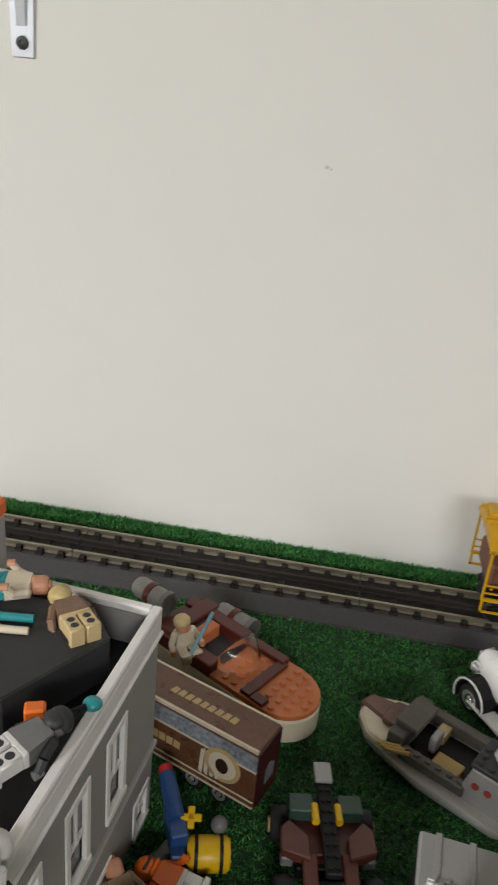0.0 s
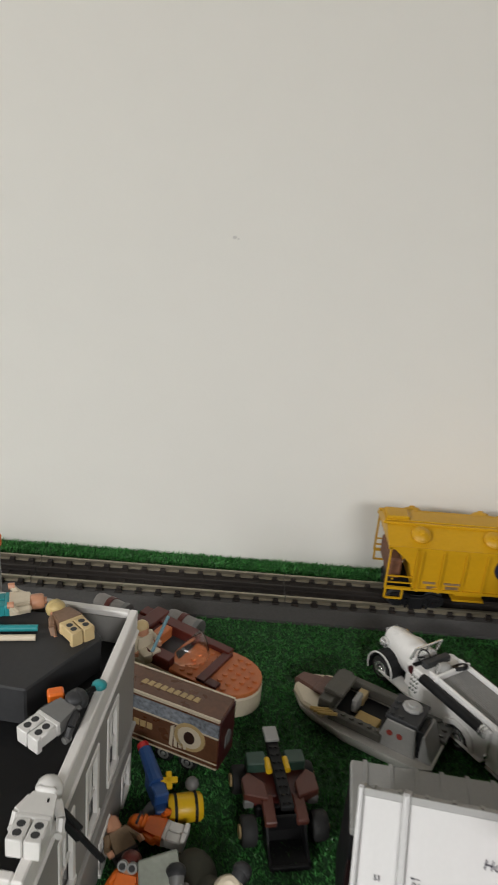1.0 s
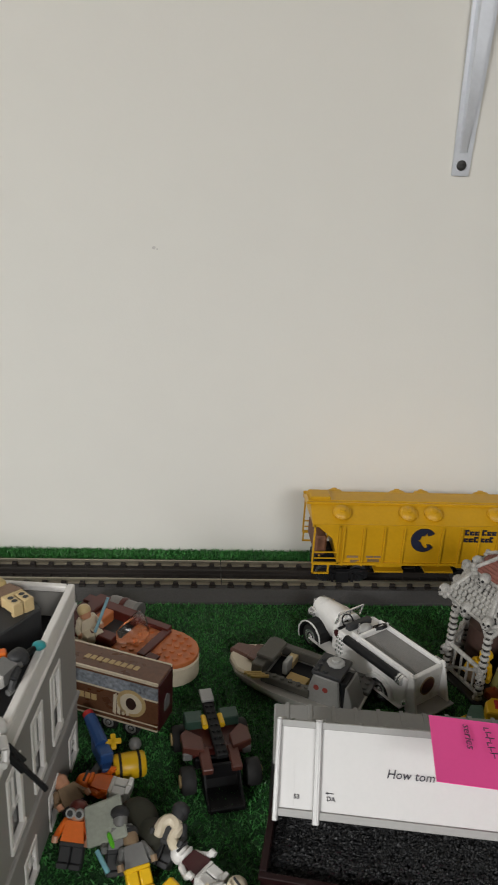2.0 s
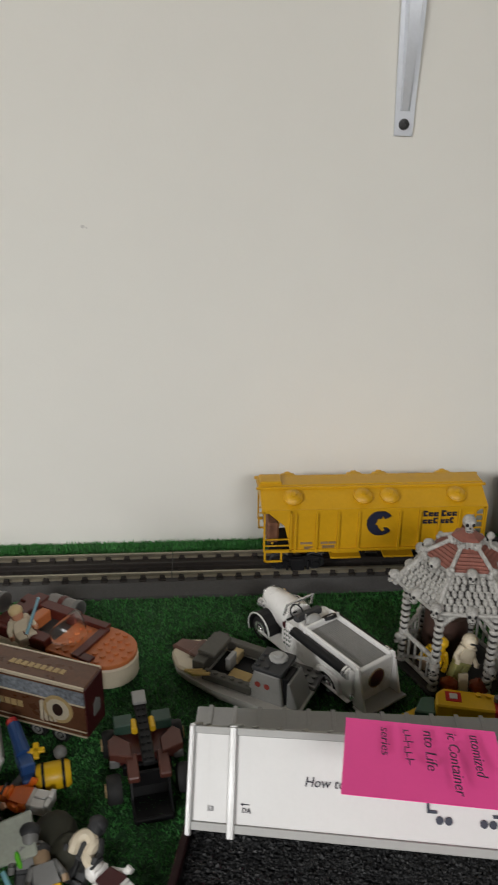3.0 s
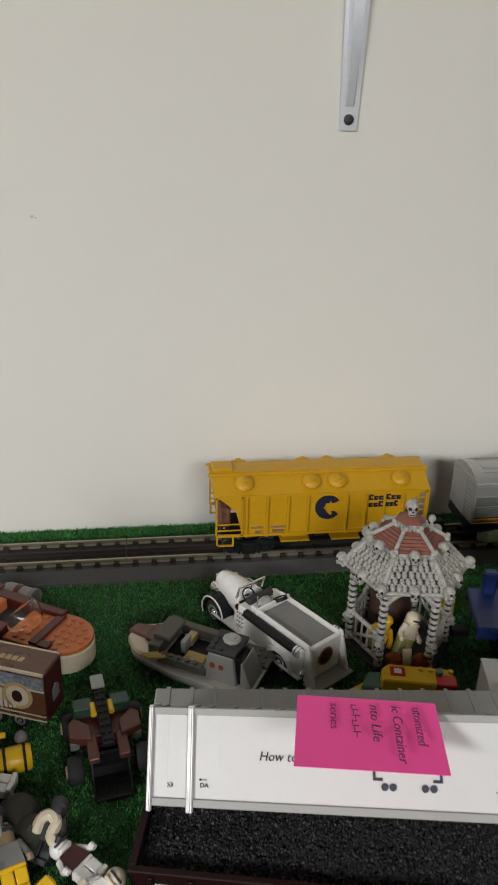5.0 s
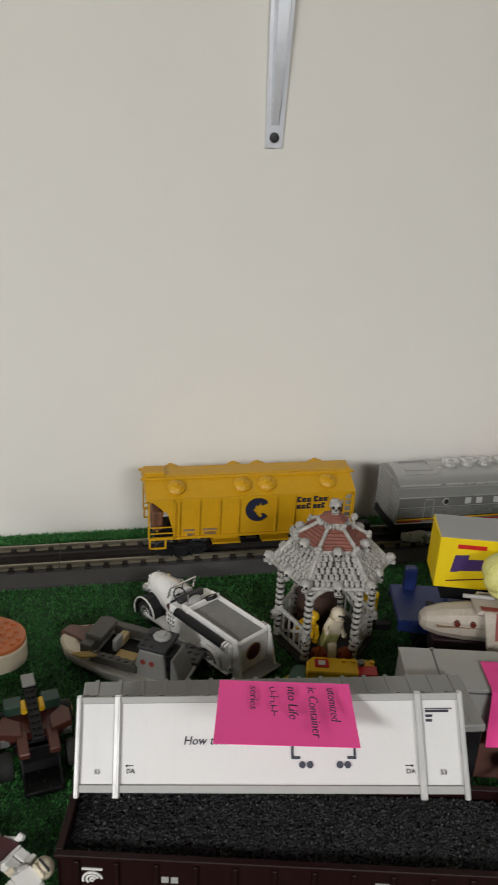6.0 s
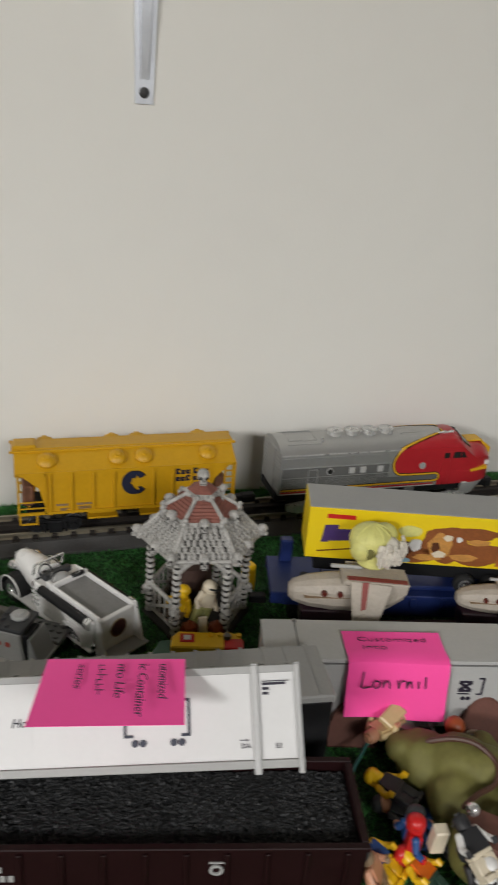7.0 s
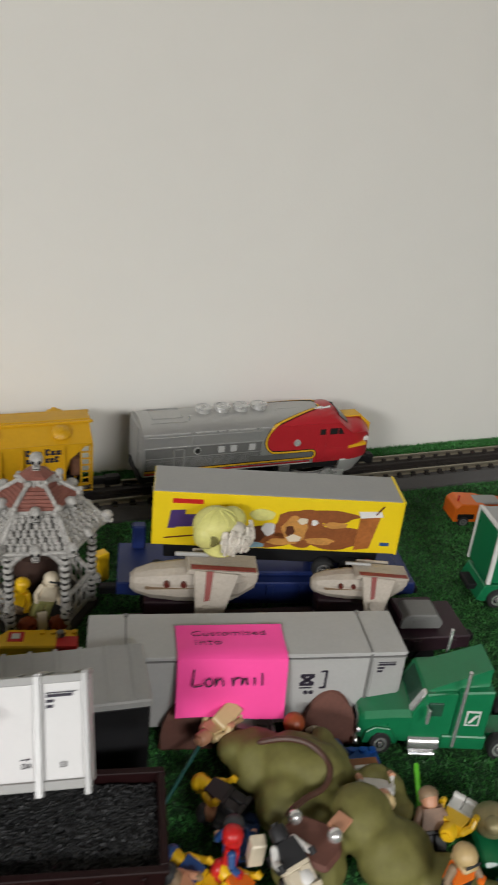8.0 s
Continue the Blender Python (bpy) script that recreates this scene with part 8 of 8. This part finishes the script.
fig(pose(0.6010, 0.5180, 0.0080, -70, 0, -70), LGREY, DKF, LGREY, LGREY, LGREY, label="pale grey toy figure lying among others")
fig(pose(0.6000, 0.4900, 0.0020, 0, 8, 25), WHITE, WHITE, WHITE, WHITE, WHITE, helmet=True, label="white armoured toy figure standing among others")
fig(pose(0.6080, 0.4830, 0.0120, -40, 0, 30), DKF, DKF, DKF, DKF, DKF, label="black caped toy figure leaning on the slug figure")
fig(pose(0.6040, 0.4850, 0.0340, -62, 0, 15), DKF, CREAM, DKF, None, WHITE, label="black and cream toy figure lying on the saddle")
fig(pose(0.5500, 0.5080, 0.0060, -30, 0, 60), FLESH, DTAN, DTAN, DARK, FLESH, label="flesh coloured toy figure leaning over")
fig(pose(0.5620, 0.5130, 0.0060, -60, 0, 40), LBLUE, TYEL, TYEL, LBLUE, TYEL, label="blue and yellow toy figure lying down")
fig(pose(0.5860, 0.4960, 0.0060, -70, 10, 35), TORANGE, DGREEN, TYEL, TRED, TYEL, label="orange and green toy figure standing among others")
fig(pose(0.6360, 0.6120, 0.0180, -75, 0, 80), LGREY, MIDGREY, LGREY, LGREY, LGREY, label="pale grey toy figure lying behind the slug figure")
tagged(part("orange_ball_head", ball(B(), (0.6470, 0.6010, 0.0330), 0.0075, seg=14), mat("rust_orange", (0.34, 0.070, 0.022), 0.4), smooth=True), "round orange toy head", "toy head")
strap("cream_hook", [(0.6560, 0.5980, 0.026), (0.6610, 0.5950, 0.030), (0.6640, 0.5900, 0.026), (0.6600, 0.5870, 0.022)], 0.0020, CREAM, "small cream curved toy hook")
bm = B()
box(bm, -0.015, 0.015, -0.008, 0.008, 0, 0.006, 0.0008)
studs(bm, [(-0.011 + 0.0075 * k, y) for k in range(4) for y in (-0.004, 0.004)], 0.006, 0.0023, 0.0016)
tagged(part("blue_plate", bm, mat("bright_blue", (0.012, 0.09, 0.42), 0.35), at=pose(0.6890, 0.5800, 0.0060, 0, 0, -14)), "bright blue studded toy plate on turf", "toy plate")
tagged(part("amber_plate", box(B(), -0.012, 0.012, -0.006, 0.006, 0, 0.005, 0.0008), mat("amber_brown", (0.36, 0.13, 0.03), 0.4), at=pose(0.6830, 0.5650, 0.0160, 0, 0, -10)), "amber brown toy plate", "toy plate")
fig(pose(0.6790, 0.5870, 0.0100, -60, 0, 100), LBLUE, LBLUE, TYEL, None, LBLUE, label="blue toy figure with a yellow head lying down")
fig(pose(0.6800, 0.5560, 0.0240, -68, 0, 170), WHITE, WHITE, FLESH, TAN, WHITE, label="white toy figure lying on its back")
stick("lime_rod", (0.7010, 0.5220, 0.0240), (0.7130, 0.5480, 0.0300), 0.0018, LIME, "bright lime green clear toy rod")
fig(pose(0.7010, 0.5010, 0.0060, -35, 0, -10), BRN, DKF, FLESH, DTAN, BRN, label="brown robed toy figure leaning among others")
fig(pose(0.7350, 0.5200, 0.0180, -80, 0, 125), TYEL, WHITE, TYEL, None, TYEL, label="yellow and white toy figure lying on turf")
fig(pose(0.6850, 0.4640, 0.0260, 0, 0, 5), TORANGE, DKF, TORANGE, GOLD, DTAN, helmet=True, label="orange toy figure with a gold helmet")
bm = B()
ball(bm, (0, 0, 0.010), 0.012, (1.1, 1.0, 0.8), seg=16)
ball(bm, (-0.004, -0.005, 0.013), 0.007, (1, 1, 0.9), seg=12)
tagged(part("gold_green_helmet", bm, mat("dull_gold", (0.28, 0.24, 0.12), 0.4, metal=0.3), smooth=True, at=pose(0.7420, 0.5020, 0.012)), "dull gold rounded toy helmet", "toy helmet")
bm = B()
box(bm, -0.030, 0.030, -0.018, 0.018, 0, 0.012, 0.002)
box(bm, -0.012, 0.024, -0.012, 0.012, 0.012, 0.020, 0.002)
tagged(part("green_block", bm, GREEN, at=pose(0.7580, 0.4900, 0.0, 0, 0, -18)), "green toy block on turf", "toy brick")
tagged(part("teal_tile", box(B(), -0.006, 0.006, -0.005, 0.005, 0, 0.006, 0.0008), TEAL, at=pose(0.7480, 0.4760, 0.020)), "small teal toy tile", "toy plate")
tagged(part("blue_brick", box(B(), -0.008, 0.008, -0.005, 0.005, 0, 0.010, 0.0008), LBLUE, at=pose(0.7320, 0.4680, 0.006, 0, 0, 15)), "small blue toy brick", "toy brick")


# ---- pile between the building and the loader ----
bm = B()
rod(bm, (0.1440, 0.7310, 0.0290), (0.1560, 0.7060, 0.0240), 0.0048, 0.0056)
box(bm, -0.005, 0.005, -0.012, 0.012, -0.010, 0.004, 0.001, m=pose(0.1560, 0.7060, 0.022, 0, 0, 25))
box(bm, -0.004, 0.004, -0.010, 0.010, -0.016, 0.0, 0.001, m=pose(0.1600, 0.6980, 0.018, 0, 0, 10))
tagged(part("blue_toy_launcher", bm, LBLUE), "dark blue toy launcher lying beside the building", "toy part")
tagged(part("red_tip", rod(B(), (0.1418, 0.7350, 0.0296), (0.1442, 0.7304, 0.0289), 0.0043, seg=14), TRED, smooth=True), "red round tip of a toy dart", "toy dart")
bar = thing("yellow_barrel", pose(0.1650, 0.6970, 0.0110, 0, 0, 12), "yellow toy barrel with black bands lying on turf", "toy barrel")
part("drum", lathe(B(), [(0.0001, 0), (0.0080, 0), (0.0096, 0.002), (0.0098, 0.012), (0.0096, 0.022), (0.0080, 0.024), (0.0001, 0.024)], seg=20, m=pose(0, 0, 0, 0, 90)), TYEL, bar, smooth=True)
for x in (0.004, 0.018):
    part("band", lathe(B(), [(0.0096, x), (0.0103, x), (0.0103, x + 0.002), (0.0096, x + 0.002), (0.0096, x)], seg=20, m=pose(0, 0, 0, 0, 90)), BLACK, bar)
bm = B()
box(bm, -0.002, 0.002, -0.006, 0.006, 0, 0.003, 0.0006)
box(bm, -0.006, 0.006, -0.002, 0.002, 0, 0.003, 0.0006)
tagged(part("yellow_cross", bm, TYEL, at=pose(0.1640, 0.7090, 0.0240, 20, 0, 10)), "small yellow cross-shaped toy piece", "toy part")
tagged(part("grey_can", rod(B(), (0.1560, 0.7020, 0.006), (0.1500, 0.6890, 0.006), 0.0060, seg=16), MIDGREY, smooth=True), "small blue-grey toy canister", "toy part")
tagged(part("grey_ball", ball(B(), (0.1800, 0.7120, 0.0200), 0.0050, seg=12), MIDGREY, smooth=True), "small grey toy ball", "toy part")
fig(pose(0.1800, 0.6740, 0.0110, -86, 0, 78), TORANGE, WHITE, TORANGE, TORANGE, TORANGE, helmet=True, label="orange suited toy pilot lying on turf")
fig(pose(0.1450, 0.6170, 0.0060, -35, 0, -10), TORANGE, DARK, FLESH, RBROWN, TORANGE, goggles=True, label="orange toy figure with grey goggles leaning on the wall")
fig(pose(0.1500, 0.6480, 0.0080, -60, 0, 40), DTAN, DKF, FLESH, None, DTAN, label="dark toy figure with a bald head lying down")
bm = B()
prism(bm, [(-0.014, -0.010), (0.012, -0.014), (0.016, 0.012), (-0.008, 0.014)], 0, 0.004, bevel=0.001)
tagged(part("pale_clear_panel", bm, mat("milky_plastic", (0.36, 0.385, 0.33), 0.25), at=pose(0.1660, 0.6260, 0.0330, 30, -14, 20)), "milky clear toy panel leaning in the pile", "toy panel")
fig(pose(0.1760, 0.6100, 0.0080, -30, 10, 15), MIDGREY, DARK, MIDGREY, DARK, MIDGREY, label="grey ribbed toy figure in the pile")
strap("pale_green_stick", [(0.1700, 0.6180, 0.034), (0.1740, 0.6100, 0.030)], 0.0016, LIME, "short pale green toy rod")
stick("ice_blue_rod", (0.1640, 0.6080, 0.030), (0.1720, 0.5960, 0.026), 0.0016, mat("ice_blue_clear", (0.20, 0.45, 0.52), 0.2), "short ice blue clear toy rod")
bm = B()
ball(bm, (0, 0, 0.012), 0.016, (1.0, 1.3, 0.9), seg=14)
ball(bm, (0.010, -0.012, 0.012), 0.014, (1.0, 1.0, 1.0), seg=12)
tagged(part("dark_olive_cape", bm, mat("dark_olive", (0.03, 0.03, 0.018), 0.7), smooth=True, at=pose(0.1860, 0.6440, 0.0)), "dark olive soft toy cape heap", "toy part")
strap("cream_claw", [(0.2000, 0.6260, 0.020), (0.2040, 0.6320, 0.026), (0.2100, 0.6330, 0.028), (0.2140, 0.6280, 0.026), (0.2110, 0.6220, 0.022), (0.2160, 0.6150, 0.020)], 0.0040, CREAM, "cream curved toy claw piece")
fig(pose(0.2020, 0.6150, 0.0080, -50, 0, -30), DARK, DARK, DARK, DARK, DARK, label="dark grey toy figure in the pile")
fig(pose(0.2420, 0.5930, 0.0140, -84, 0, 48), BURG, WHITE, WHITE, WHITE, WHITE, helmet=True, label="white and dark red toy figure lying on turf")
fig(pose(0.2250, 0.5700, 0.0120, -80, 24, -48), WHITE, WHITE, CREAM, CREAM, WHITE, helmet=True, label="white armoured toy figure leaning in the pile")
bm = B()
box(bm, -0.005, 0.005, -0.012, 0.012, 0, 0.005, 0.0015)
tagged(part("yellow_slab", bm, TYEL, at=pose(0.2060, 0.5860, 0.0150, 12, 0, -48)), "plain yellow toy slab lying in the pile", "toy part")
fig(pose(0.1930, 0.5950, 0.0080, -55, 0, 20), MIDGREY, TYEL, DTAN, DARK, MIDGREY, label="grey and yellow toy figure in the pile")
